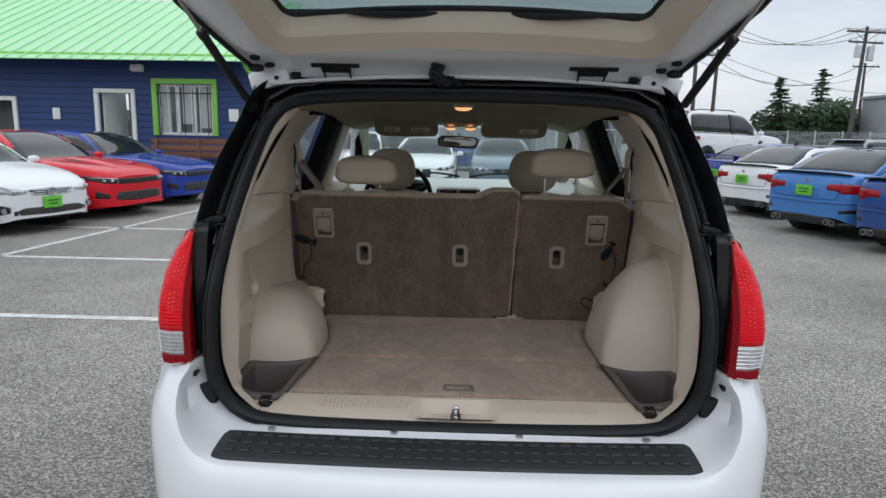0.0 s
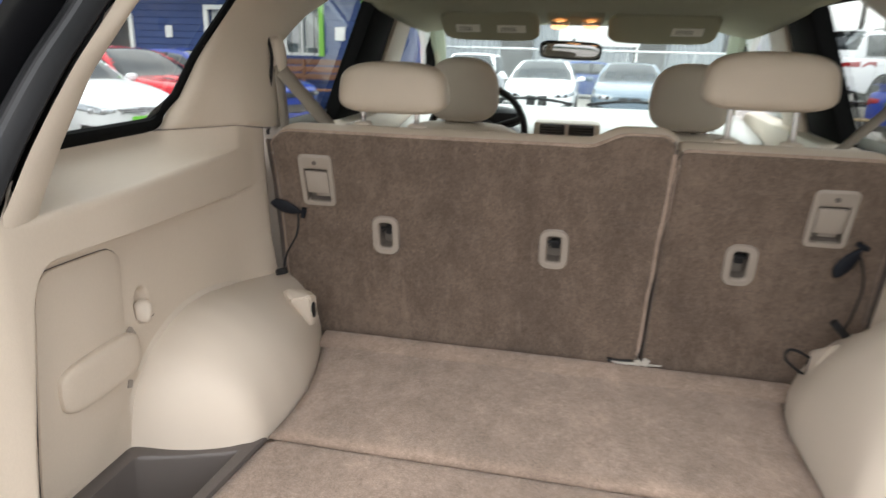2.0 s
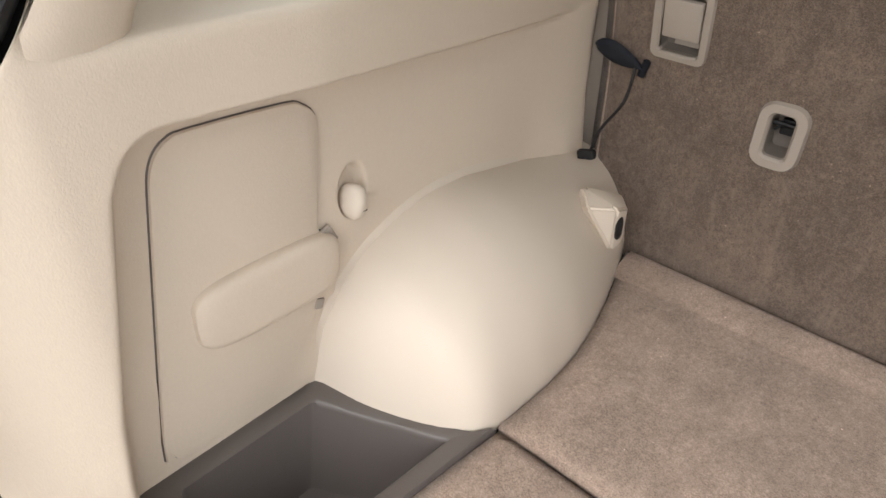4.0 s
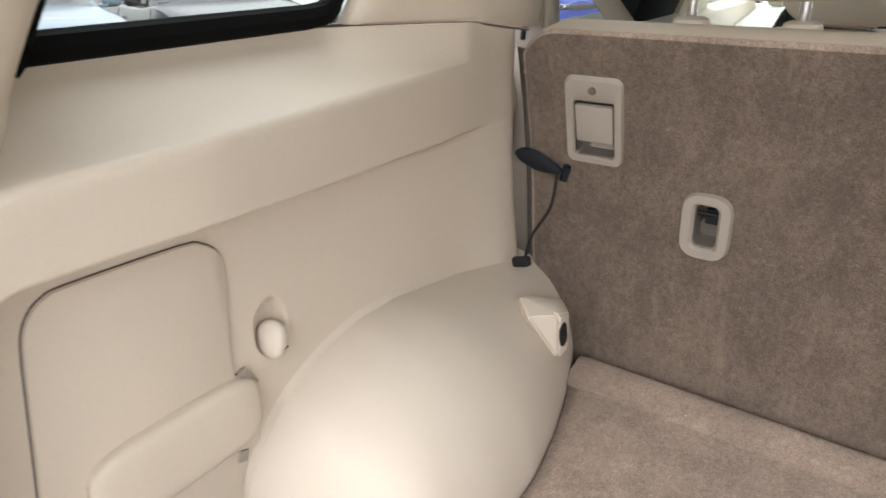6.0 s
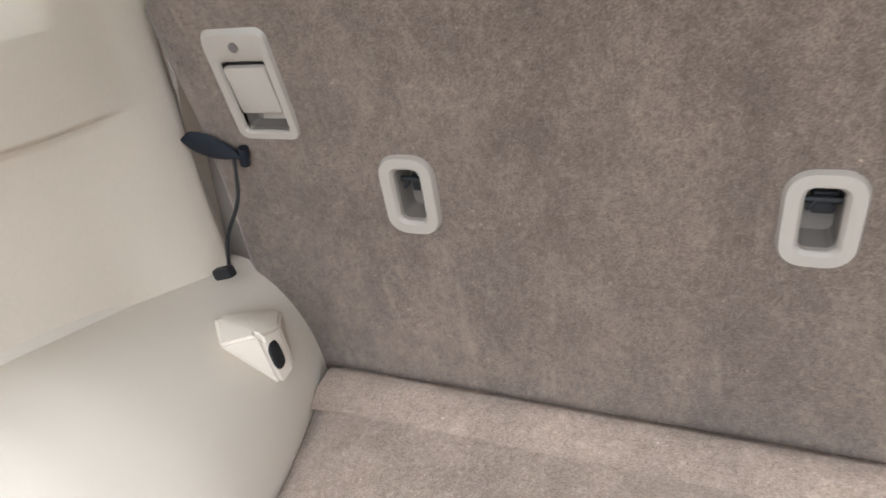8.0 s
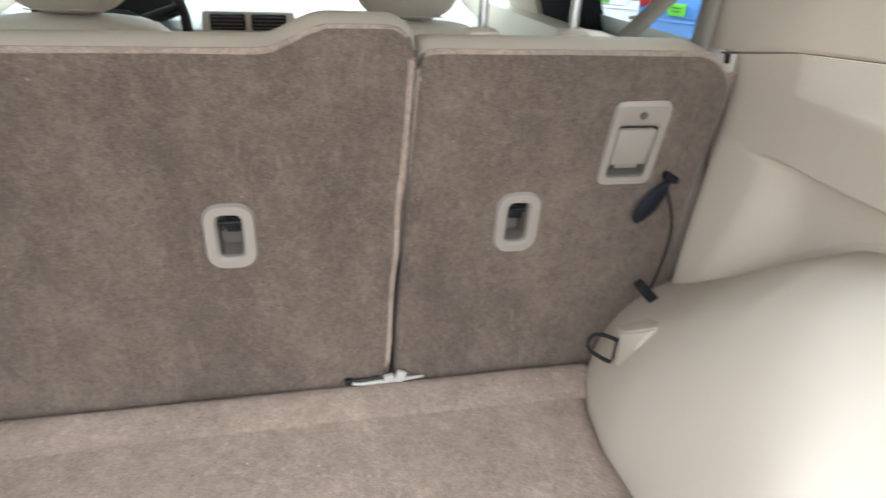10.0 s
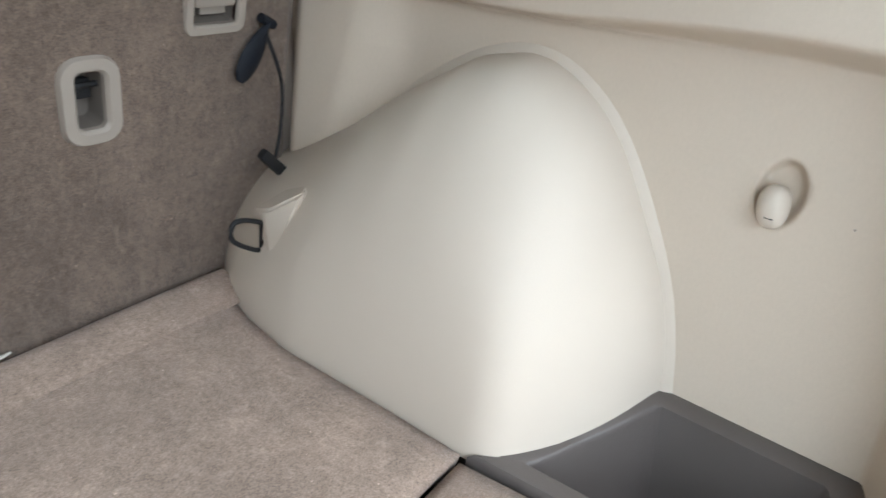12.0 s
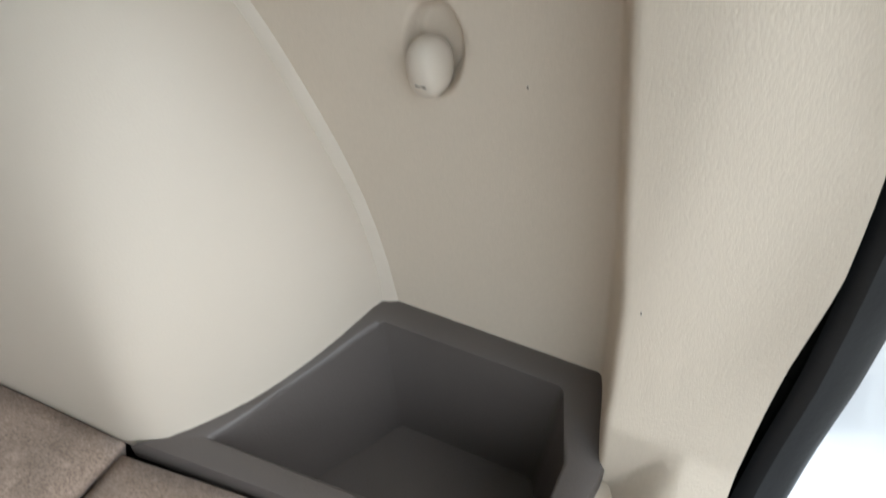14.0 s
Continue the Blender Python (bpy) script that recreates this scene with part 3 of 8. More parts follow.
for d in [0.0, 0.1, 0.2, 0.27]:
    outer_rows.append([gate_pt(gate_w(d) * u, d, -0.05 - 0.01 * (1 - u * u)) for u in [k / 8 - 1 for k in range(17)]])
sheet(bm, outer_rows)
sheet(bm, [[gate_pt(gate_w(d) * u, d, -0.05 - 0.01 * (1 - u * u)) for u in [k / 8 - 1 for k in range(17)]] for d in [0.79, 0.85, 0.92, 1.0, 1.03]])
for s in (-1, 1):
    sheet(bm, [[gate_pt(s * (0.62 + (gate_w(d) - 0.62) * u), d, -0.05) for u in (0, 0.5, 1)] + [gate_pt(s * gate_w(d), d, 0.02)] for d in [0.27, 0.5, 0.65, 0.79]])
    sheet(bm, [[gate_pt(s * gate_w(d), d, -0.05), gate_pt(s * gate_w(d) * 1.005, d, 0.0), gate_pt(s * gate_w(d), d, 0.02)] for d in [0.0, 0.1, 0.2, 0.33]])
part("gate_skin", bm, WHITE, gate)
bm = B()


def trim_ring(x_half0, d0, x_half1, d1, r, n=6, bow=0.036):
    """A rounded window outline on the gate: wide at d1, its hinge side bowed."""
    pts = []
    for cx, cd, a0 in ((x_half1 - r, d1 - r, 0), (-x_half1 + r, d1 - r, 90), (-x_half0 + r, d0 + r, 180), (x_half0 - r, d0 + r, 270)):
        for k in range(n + 1):
            a = radians(a0 + 90 * k / n)
            pts.append((cx + r * math.cos(a), cd + r * math.sin(a)))
        if a0 == 180:
            for k in range(1, 12):
                x = -x_half0 + r + 2 * (x_half0 - r) * k / 12
                pts.append((x, d0 + bow * (1 - (x / (x_half0 - r)) ** 2)))
    return pts


rings = [(trim_ring(0.590, 0.196, 0.70, 0.95, 0.08), 0.026), (trim_ring(0.585, 0.200, 0.695, 0.945, 0.08), 0.048), (trim_ring(0.574, 0.214, 0.68, 0.93, 0.07), 0.058), (trim_ring(0.530, 0.270, 0.64, 0.82, 0.05), 0.040), (trim_ring(0.520, 0.283, 0.63, 0.80, 0.045), 0.01), (trim_ring(0.518, 0.286, 0.628, 0.798, 0.045), -0.035)]
sheet(bm, [[gate_pt(x, d, h) for x, d in r] for r, h in rings], ring=True)
part("gate_trim", bm, BEIGE, gate, "beige plastic inner trim")
bm = B()
r = trim_ring(0.56, 0.25, 0.66, 0.82, 0.05)
cap(bm, [bm.verts.new(gate_pt(x, d, -0.04)) for x, d in r])
cap(bm, [bm.verts.new(gate_pt(x, d, -0.045)) for x, d in r])
ob = part("gate_glass", bm, REAR_GLASS, gate, "tinted rear window")
bm = B()
tube(bm, [gate_pt(x, d, -0.025) for x, d in trim_ring(0.518, 0.286, 0.628, 0.798, 0.045)], 0.009, 6, closed=True)
part("glass_seal", bm, RUBBER, gate)
for x0, x1 in ((-0.33, -0.04), (0.12, 0.40)):
    bm = B()
    tube(bm, smooth_line([gate_pt(x0, 0.312, -0.015), gate_pt(x0 * 0.6 + x1 * 0.4, 0.325, 0.0), gate_pt(x1, 0.310, -0.015)], 6), [0.004 + 0.007 * math.sin(math.pi * k / 12) for k in range(13)], 6)
    part("seal_fold", bm, RUBBER, gate)
for s, side in ((-1, "l"), (1, "r")):
    bm = B()
    box(bm, gate_pt(s * 0.395, 0.108, 0.024), (0.150, 0.018, 0.010), 0.004, pose(0, 0, 0, -28))
    box(bm, gate_pt(s * 0.395, 0.088, 0.026), (0.092, 0.026, 0.012), 0.004, pose(0, 0, 0, -28))
    for q in (-1, 1):
        rod(bm, gate_pt(s * 0.395 + q * 0.040, 0.08, 0.03), gate_pt(s * 0.395 + q * 0.040, -0.01, 0.03), 0.0035)
    box(bm, gate_pt(s * 0.395 - s * 0.012, 0.022, 0.030), (0.020, 0.020, 0.012), 0.003, pose(0, 0, 0, -28))
    part("hinge", bm, DARK, gate, "black gate hinge")
    for x, d in ((0.53, 0.05), (0.60, 0.10), (0.635, 0.14)):
        bm = B()
        pillow(bm, gate_pt(s * x, d, 0.022), (0.034, 0.018, 0.016), 2.4, 12, 6, pose(0, 0, 0, -28))
        part("rubber_bumper", bm, RUBBER, gate)
    bm = B()
    a, b = Vector((s * 0.655, 2.19, 1.60)), Vector((s * 0.742, 1.80, 1.912))
    m1 = a.lerp(b, 0.52)
    rod(bm, a, m1, 0.0125)
    rod(bm, a.lerp(b, 0.49), a.lerp(b, 0.53), 0.0145)
    strut = part("gas_strut", bm, DARK, gate, "black gas strut holding the gate")
    bm = B()
    rod(bm, m1, b, 0.0055)
    part("strut_rod", bm, STEEL, strut)
    bm = B()
    tube(bm, [gate_pt(s * (gate_w(d) - 0.002), d, 0.026) for d in [0.10 + 0.05 * k for k in range(14)]], 0.008, 6)
    pillow(bm, gate_pt(s * (gate_w(0.1) - 0.018), 0.095, 0.03), (0.05, 0.022, 0.024), 2.6, 12, 6, pose(0, 0, 0, -28))
    part("edge_seal", bm, RUBBER, gate, "black rubber edge strip")
bm = B()
path = smooth_line([gate_pt(-0.075, 0.13, 0.03), gate_pt(-0.085, 0.10, 0.05), gate_pt(-0.06, 0.05, 0.045), (-0.035, 2.315, 1.665), (-0.02, 2.33, 1.655)], 8)
tube(bm, path, [0.019 + 0.004 * (k % 2) for k in range(len(path))], 9)
part("wiring_boot", bm, RUBBER, gate, "black corrugated wiring boot")

# white roof corners by the hinges
for s in (-1, 1):
    bm = B()
    box(bm, (s * 0.618, 2.330, 1.668), (0.130, 0.05, 0.060), 0.010, pose(0, 0, 0, 0, s * 16, 0))
    corner = part("roof_corner", bm, WHITE, suv)
    bm = B()
    rod(bm, (s * 0.592, 2.312, 1.668), (s * 0.592, 2.30, 1.667), 0.007)
    part("plug", bm, DARK, corner)

# ---- cargo space ----
FLOOR = 0.72
bm = B()
prof = [(1.918, 0.690), (1.925, 0.703), (1.95, 0.7105), (2.0, 0.7145), (2.035, 0.7175), (2.050, 0.717), (2.056, 0.710), (2.06, 0.69)]
rows = []
for i in range(81):
    u = i / 40 - 1
    a = abs(u) * 0.6
    dip = 0.027 * (1 - step(0.100, 0.142, a))
    rows.append([(u * (0.60 - 0.072 * step(1.955, 2.01, y)), y, z - dip * (1.0 if 1.93 < y < 2.01 else 0.5 if 1.92 < y < 2.02 else 0)) for y, z in prof])
sheet(bm, rows)
sill = thick(part("sill_trim", bm, BEIGE, suv, "beige plastic load sill trim"), 0.004)
for s in (-1, 1):
    for k in range(24):
        bm = B() if k == 0 else bm
        x = s * (0.145 + 0.0115 * k)
        box(bm, (x, 1.992, 0.7148), (0.0035, 0.05, 0.003), 0.001, pose(0, 0, 0, 4), 1)
    part("sill_ribs", bm, BEIGE, sill)
bm = B()
box(bm, (0, 1.967, 0.690), (0.03, 0.05, 0.016), 0.001)
tube(bm, [(-0.008, 1.95, 0.702), (-0.008, 1.95, 0.728), (0, 1.95, 0.734), (0.008, 1.95, 0.728), (0.008, 1.95, 0.702)], 0.004, 8)
box(bm, (0, 1.985, 0.710), (0.016, 0.02, 0.012), 0.003)
part("striker", bm, CHROME, sill, "bright steel latch striker")
for s in (-1, 1):
    bm = B()
    box(bm, (s * 0.562, 1.972, 0.715), (0.034, 0.032, 0.008), 0.003, pose(0, 0, 0, 0, 0, s * 8))
    tube(bm, [(s * 0.562 + u * 0.013, 1.968 + v * 0.014, 0.725 + 0.010 * (v > 0)) for u, v in ((-1, -1), (1, -1), (1, 1), (-1, 1))], 0.004, 6, closed=True)
    box(bm, (s * 0.562, 1.986, 0.731), (0.030, 0.010, 0.010), 0.003)
    part("tie_down", bm, DARK, sill, "black folding tie-down ring")
    bm = B()
    box(bm, (s * 0.604, 1.974, 0.700), (0.11, 0.076, 0.02), 0.004)
    part("sill_end", bm, BEIGE, sill)


def panel_x(y):
    return lerp([(2.06, 0.527), (2.37, 0.492)], y)


def arch_p(y, s):
    if s > 0:
        return lerp([(2.240, 0.0), (2.256, 0.05), (2.27, 0.082), (2.30, 0.138), (2.325, 0.178), (2.345, 0.203), (2.37, 0.213), (2.47, 0.214), (2.64, 0.219), (2.72, 0.208), (2.79, 0.187), (2.85, 0.15)], y)
    return lerp([(2.256, 0.0), (2.27, 0.06), (2.295, 0.112), (2.32, 0.16), (2.345, 0.192), (2.37, 0.203), (2.47, 0.208), (2.56, 0.204), (2.64, 0.188), (2.70, 0.172), (2.81, 0.137), (2.85, 0.12)], y)


def arch_h(y, s):
    if s > 0:
        return lerp([(2.236, 0.745), (2.25, 0.80), (2.262, 0.845), (2.28, 0.888), (2.30, 0.924), (2.325, 0.968), (2.35, 1.008), (2.38, 1.043), (2.415, 1.068), (2.45, 1.083), (2.48, 1.086), (2.54, 1.070), (2.62, 1.018), (2.72, 0.942), (2.80, 0.893), (2.85, 0.87)], y)
    return lerp([(2.256, 0.745), (2.27, 0.81), (2.30, 0.857), (2.34, 0.893), (2.40, 0.919), (2.46, 0.932), (2.53, 0.930), (2.60, 0.917), (2.70, 0.898), (2.80, 0.885), (2.85, 0.88)], y)


def wall_x(s):
    return 0.716 if s > 0 else 0.702


def seam_z(y):
    """Height of the joint between the side panel and the middle pillar trim."""
    return lerp([(2.48, 1.266), (2.70, 1.258), (2.86, 1.233)], y)


def bulge(s, z):
    """How far the trim swells inwards beside the seat."""
    return lerp([(0.89, 0.044), (1.0, 0.034), (1.117, 0.022), (1.216, 0.018)] if s > 0 else [(0.87, 0.022), (0.97, 0.010), (1.076, 0.005), (1.2, 0.003)], z)


# loose floor: folding rear panel and fixed front panel, both carpeted
def floor_panel(name, y0, y1, halfw, label):
    bm = B()
    ny, nx = 24, 40
    rows = []
    for j in range(ny + 1):
        y = y0 + (y1 - y0) * j / ny
        row = []
        for i in range(nx + 1):
            u = 2 * i / nx - 1
            hw = halfw(y, 1 if u > 0 else -1)
            x = u * hw
            e = min((1 - abs(u)) * hw, y - y0, y1 - y if y1 < 2.5 else 1)
            z = FLOOR - 0.008 * (1 - min(1, e / 0.012)) ** 2 + 0.0012 * noise.noise((x * 5, y * 5, 1))
            row.append((x, y, z))
        rows.append(row)
    sheet(bm, rows)
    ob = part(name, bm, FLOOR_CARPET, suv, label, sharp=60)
    return thick(ob, 0.02)


rear_floor = floor_panel("cargo_floor", 2.062, 2.371, lambda y, s: panel_x(y), "brown carpeted folding floor panel")
front_floor = floor_panel("cargo_floor", 2.376, 2.842, lambda y, s: max(0.48, wall_x(s) - arch_p(y, s) - 0.0015 - 0.10 * max(0, y - 2.80)), "brown carpeted fixed floor panel")
m = pose(0.006, 2.112, 0.7215)
bm = B()
vs = ring_plate(bm, round_rect(0.096, 0.044, 0.009), round_rect(0.074, 0.024, 0.005), m, 0.004, 0.010)
cap(bm, vs[-1])
part("floor_handle", bm, POCKET, rear_floor, "taupe recessed floor handle")
# plain pan under the floor
bm = B()
box(bm, (0, 2.9, 0.50), (1.5, 1.9, 0.04), 0.01)
part("floor_pan", bm, DARK, suv)

for s in (-1, 1):
    W = wall_x(s)

    ky, kz = (2.197, 1.010) if s > 0 else (2.331, 0.982)

    def y_edge(z):
        return lerp([(0.70, 2.003), (0.90, 2.027), (1.114, 2.068)], z) - (0.012 if s < 0 else -0.001)

    def trim_x(y, z):
        """How far the side trim stands from the car's middle."""
        corner = lerp([(0.69, 0.555), (0.706, 0.562), (0.731, 0.588), (0.755, 0.612), (0.785, 0.636), (0.82, 0.65), (0.87, 0.66)], z) if z < 0.87 else 0.7
        xp = min(loop_x(z) + 0.002, 0.663 - 0.018 * step(1.94, 2.03, y))
        xp = min(xp, corner + 0.002 + 0.12 * step(1.955, 2.03, y))
        up = W - lerp([(2.26, 0.052), (2.76, 0.020 if s > 0 else 0.003)], y)
        xo = xp + (up - xp) * step(2.04, 2.16, y)
        zt = 1.128 - 0.012 * step(2.2, 2.6, y) if s > 0 else 1.130 - 0.023 * min(1, max(0, (y - 2.1) / 0.55))
        wb = 0.027 - 0.017 * step(2.2, 2.5, y) if s > 0 else 0.014 - 0.005 * step(2.2, 2.6, y)
        a, b = y - y_edge(z), zt + 0.002 + wb - z
        d = 0.05 - math.hypot(max(0.05 - a, 0), max(0.05 - b, 0)) if (a < 0.05 and b < 0.05) else min(a, b)
        lean = step(2.635, 2.735, y - 0.25 * (1.05 - min(z, 1.05))) if s > 0 else step(2.66, 2.80, y)
        xr = W - bulge(s, z) * lean
        x = xo + (xr - xo) * step(0.0, wb + ((0.022 if s > 0 else 0.03) - wb) * step(-0.03, 0.03, b - a), d)
        e = ((y - ky) / 0.0205) ** 2 + ((z - kz) / 0.033) ** 2
        if e < 1.4:
            x += 0.016 * (1 - step(0.55, 1.22, e))
        # pressed line under the shelf, fading towards the seat
        x += 0.004 * math.exp(-((z - zt - 0.003) / 0.0035) ** 2) * step(2.2, 2.4, y) * (1 - step(2.70, 2.77, y))
        # the trim's front end turns outwards beside the seat
        return x + 0.03 * step(2.822, 2.846, y)

    def spaced(values, gap):
        out = []
        for v in sorted(values):
            if not out or v - out[-1] >= gap:
                out.append(v)
        return out

    ys = spaced([1.922 + 0.008 * k for k in range(31)] + [1.99 + 0.003 * k for k in range(38)] + [2.172 + 0.02 * k for k in range(23)] + [2.63 + 0.009 * k for k in range(26)] + [ky - 0.042 + 0.002 * k for k in range(36)], 0.0019)
    zs = spaced([0.68 + 0.006 * k for k in range(22)] + [0.82 + 0.02 * k for k in range(12)] + [1.05 + 0.004 * k for k in range(10)] + [1.09 + 0.002 * k for k in range(33)] + [1.157 + 0.005 * k for k in range(9)] + [kz - 0.041 + 0.0028 * k for k in range(31)], 0.0019)
    rows = []
    for y_base in ys:
        row = []
        for z in zs:
            y = y_base + (y_edge(z) - 2.03) * (1 - step(2.14, 2.45, y_base)) * step(1.93, 1.98, y_base)
            y = max(y, loop_y(z) + 0.004)
            row.append((s * trim_x(y, z), y, z))
        xt = trim_x(y, zs[-1])
        sill_x = xt + 0.03 + (0.772 - xt - 0.03) * step(2.06, 2.17, y)
        level = step(2.02, 2.10, y) * (1 - min(1, max(0, (y - 2.50) / 0.19)))

        def shelf(x, z):
            z = min(z, seam_z(y) - 0.0008)
            yy = max(y, loop_y(z) + 0.004)
            return (s * min(x, loop_x(z) + 0.003 + 0.3 * step(1.98, 2.12, y)), yy, z)
        for k in range(1, 6):
            a = radians(90 * k / 5)
            row.append(shelf(xt + 0.011 * (1 - math.cos(a)) * level, 1.198 + 0.012 * math.sin(a)))
        for k in range(1, 6):
            f = k / 5
            row.append(shelf(xt + (0.011 + (sill_x - xt - 0.011) * f) * level, 1.210 + 0.042 * f * f))
        row.append(shelf(xt + (sill_x + 0.003 - xt) * level, 1.265))
        row.append(shelf(xt + (sill_x + 0.003 - xt) * level + 0.04, 1.2655))
        rows.append(row)
    bm = B()
    sheet(bm, rows)
    trim = part("side_trim", bm, BEIGE, suv, "beige plastic cargo side panel with storage recess", sharp=75)
    # wheel arch cover
    bm = B()
    rows = []
    for k in range(61):
        y = 2.238 + (2.852 - 2.238) * (k / 60) ** 1.25
        h = arch_h(y, s)
        row = []
        for j in range(25):
            a = radians(90 * j / 24)
            e = 0.94 + 0.06 * step(2.58, 2.76, y)
            z = 0.70 + (h - 0.70) * math.sin(a) ** e
            # the cover's rear corner rounds off with height
            reach = 0.060 * step(0.76, 0.98, z)
            soft = sum(arch_p(y + reach * q / 3, s) for q in range(-3, 4)) / 7
            row.append((s * (W + 0.004 - (soft + 0.004) * max(0, math.cos(a)) ** e), y, z))
        rows.append(row)
    sheet(bm, rows)
    arch = part("wheel_arch", bm, BEIGE_SMOOTH, trim, "smooth beige wheel arch cover", sharp=60)
    sm = arch.modifiers.new("soften", "SMOOTH")
    sm.iterations, sm.factor = 4, 0.5
    # moulded flange where the cover runs into the wall
    line = [Vector((2.232 if s > 0 else 2.25, 0, 0.70))] + [Vector((y, 0, arch_h(y, s))) for y in [2.24 + (0.014 if s < 0 else 0) + 0.30 * (k / 30) ** 1.6 + 0.20 * k / 30 for k in range(31)]]
    for _ in range(3):
        line = [line[0]] + [(p + q * 2 + r) / 4 for p, q, r in zip(line, line[1:], line[2:])] + [line[-1]]
    rows = []
    for k, p in enumerate(line):
        d = (line[min(k + 1, 31)] - line[max(k - 1, 0)]).normalized()
        out = Vector((-d.z, 0, d.x))
        fade = 1 - step(22, 30, k)
        row = []
        for off, dx in ((0.012, -0.0008), (0.0095, 0.0012), (0.005, 0.0038), (-0.001, 0.0058), (-0.007, 0.0068), (-0.013, 0.0064), (-0.020, 0.004)):
            q = p + out * off
            row.append((s * (W - dx * fade * (1.0 if s > 0 else 0.55) + 0.0012 * (1 - fade)), q.x, q.z))
        rows.append(row)
    bm = B()
    sheet(bm, rows)
    part("arch_flange", bm, BEIGE_SMOOTH, trim, sharp=80)
    # anchor nose on the arch with its black ring
    if s > 0:
        pts = [(x + 0.006, y + 0.006, z - 0.003) for x, y, z in ((0.529, 2.705, 0.869), (0.544, 2.656, 0.905), (0.519, 2.690, 0.806), (0.552, 2.738, 0.796), (0.540, 2.755, 0.847), (0.63, 2.72, 0.84), (0.60, 2.70, 0.90))]
    else:
        pts = [(0.574, 2.663, 0.875), (0.540, 2.690, 0.876), (0.540, 2.725, 0.865), (0.542, 2.737, 0.798), (0.545, 2.711, 0.789), (0.572, 2.712, 0.882), (0.63, 2.72, 0.82), (0.61, 2.70, 0.885), (0.60, 2.79, 0.80), (0.575, 2.775, 0.855)]
    bm = B()
    for q in pts:
        bm.verts.new((s * q[0], q[1], q[2]))
    bmesh.ops.convex_hull(bm, input=bm.verts[:])
    bmesh.ops.bevel(bm, geom=bm.edges[:], offset=0.0034, segments=3, affect="EDGES")
    nose = part("anchor_nose", bm, BEIGE_SMOOTH, trim)
    bm = B()
    if s > 0:
        ring = [(0.531, 2.7125, 0.850), (0.5215, 2.7125, 0.8555), (0.4995, 2.7125, 0.8645), (0.483, 2.7125, 0.8655), (0.476, 2.7125, 0.856), (0.479, 2.7125, 0.8425), (0.4945, 2.7125, 0.8295), (0.516, 2.7125, 0.817), (0.529, 2.7125, 0.8135)]
        ring = [(x * 0.90 + 0.061, y + 0.012, z - 0.009) for x, y, z in ring]
        tube(bm, smooth_line(ring, 4), 0.0032, 7)
        rod(bm, (0.539, 2.7245, 0.845), (0.537, 2.7245, 0.801), 0.0055)
        part("anchor_ring", bm, DARK, nose, "black tie-down ring")
    else:
        pillow(bm, (-0.5405, 2.7095, 0.836), (0.007, 0.018, 0.042), 3.0, 14, 10, pose(0, 0, 0, 12, 0, 0))
        part("anchor_slot", bm, DARK, nose, "dark tie-down slot")
    # round hook with its keyhole well
    by, bz = ky - 0.002, kz - 0.006
    bm = B()
    pillow(bm, (s * (W - 0.002), by + (0.004 if s > 0 else 0.001), bz - 0.006), (0.034, 0.029 if s > 0 else 0.025, 0.043), 2.3, 24, 16, pose(0, 0, 0, -10, 0, 0))
    for v in bm.verts:
        # cut away towards the opening, where fingers and bag loops slip behind it
        v.co.x += s * 0.010 * step(0.0, 0.018, by - v.co.y + 0.35 * (v.co.z - bz))
    part("coat_hook", bm, BEIGE_SMOOTH, trim, "rounded beige cargo hook")
    bm = B()
    box(bm, (s * (W - 0.0165), by + 0.003, bz - 0.013), (0.0036, 0.008, 0.0015), 0.0005)
    part("hook_mark", bm, DARK, trim)
    # open storage bin behind the wheel arch
    q = (lambda x, y: (s * x, y)) if s > 0 else (lambda x, y: (-(x * 0.965 + 0.012), y))
    out_line = [q(0.500, 2.368), q(0.514, 2.346), q(0.57, 2.315), q(0.66, 2.278), q(0.735, 2.252), q(0.752, 2.235), q(0.752, 2.03), q(0.742, 2.012), q(0.63, 2.004), q(0.545, 2.02), q(0.526, 2.06)]
    in_line = [q(0.532, 2.312), q(0.545, 2.305), q(0.585, 2.288), q(0.64, 2.258), q(0.684, 2.236), q(0.690, 2.230), q(0.691, 2.060), q(0.687, 2.055), q(0.63, 2.036), q(0.56, 2.040), q(0.548, 2.064)]
    low_line = [q(0.556, 2.272), q(0.568, 2.264), q(0.60, 2.252), q(0.64, 2.228), q(0.672, 2.212), q(0.677, 2.207), q(0.678, 2.066), q(0.674, 2.061), q(0.63, 2.042), q(0.575, 2.048), q(0.566, 2.068)]
    bm = B()

    def dense(line, z, k=3):
        out = []
        for (x0, y0), (x1, y1) in zip(line, line[1:] + line[:1]):
            for j in range(k):
                x = x0 + (x1 - x0) * j / k
                out.append((x, y0 + (y1 - y0) * j / k, z + (0.026 if s > 0 else 0.018) * step(0.56, 0.72, abs(x)) * (z > 0.65)))
        return out

    def mixed(l0, l1, f):
        return [(a[0] + (b[0] - a[0]) * f, a[1] + (b[1] - a[1]) * f) for a, b in zip(l0, l1)]
    vs = sheet(bm, [dense(out_line, 0.70), dense(out_line, 0.716), dense(mixed(out_line, in_line, 0.12), 0.721), dense(mixed(out_line, in_line, 0.90), 0.721), dense(in_line, 0.7185), dense(mixed(in_line, low_line, 0.03), 0.712), dense(mixed(in_line, low_line, 0.97), 0.604), dense(low_line, 0.598)], ring=True)
    cap(bm, vs[-1])
    part("storage_bin", bm, BIN, trim, "grey-brown moulded storage bin", sharp=50)

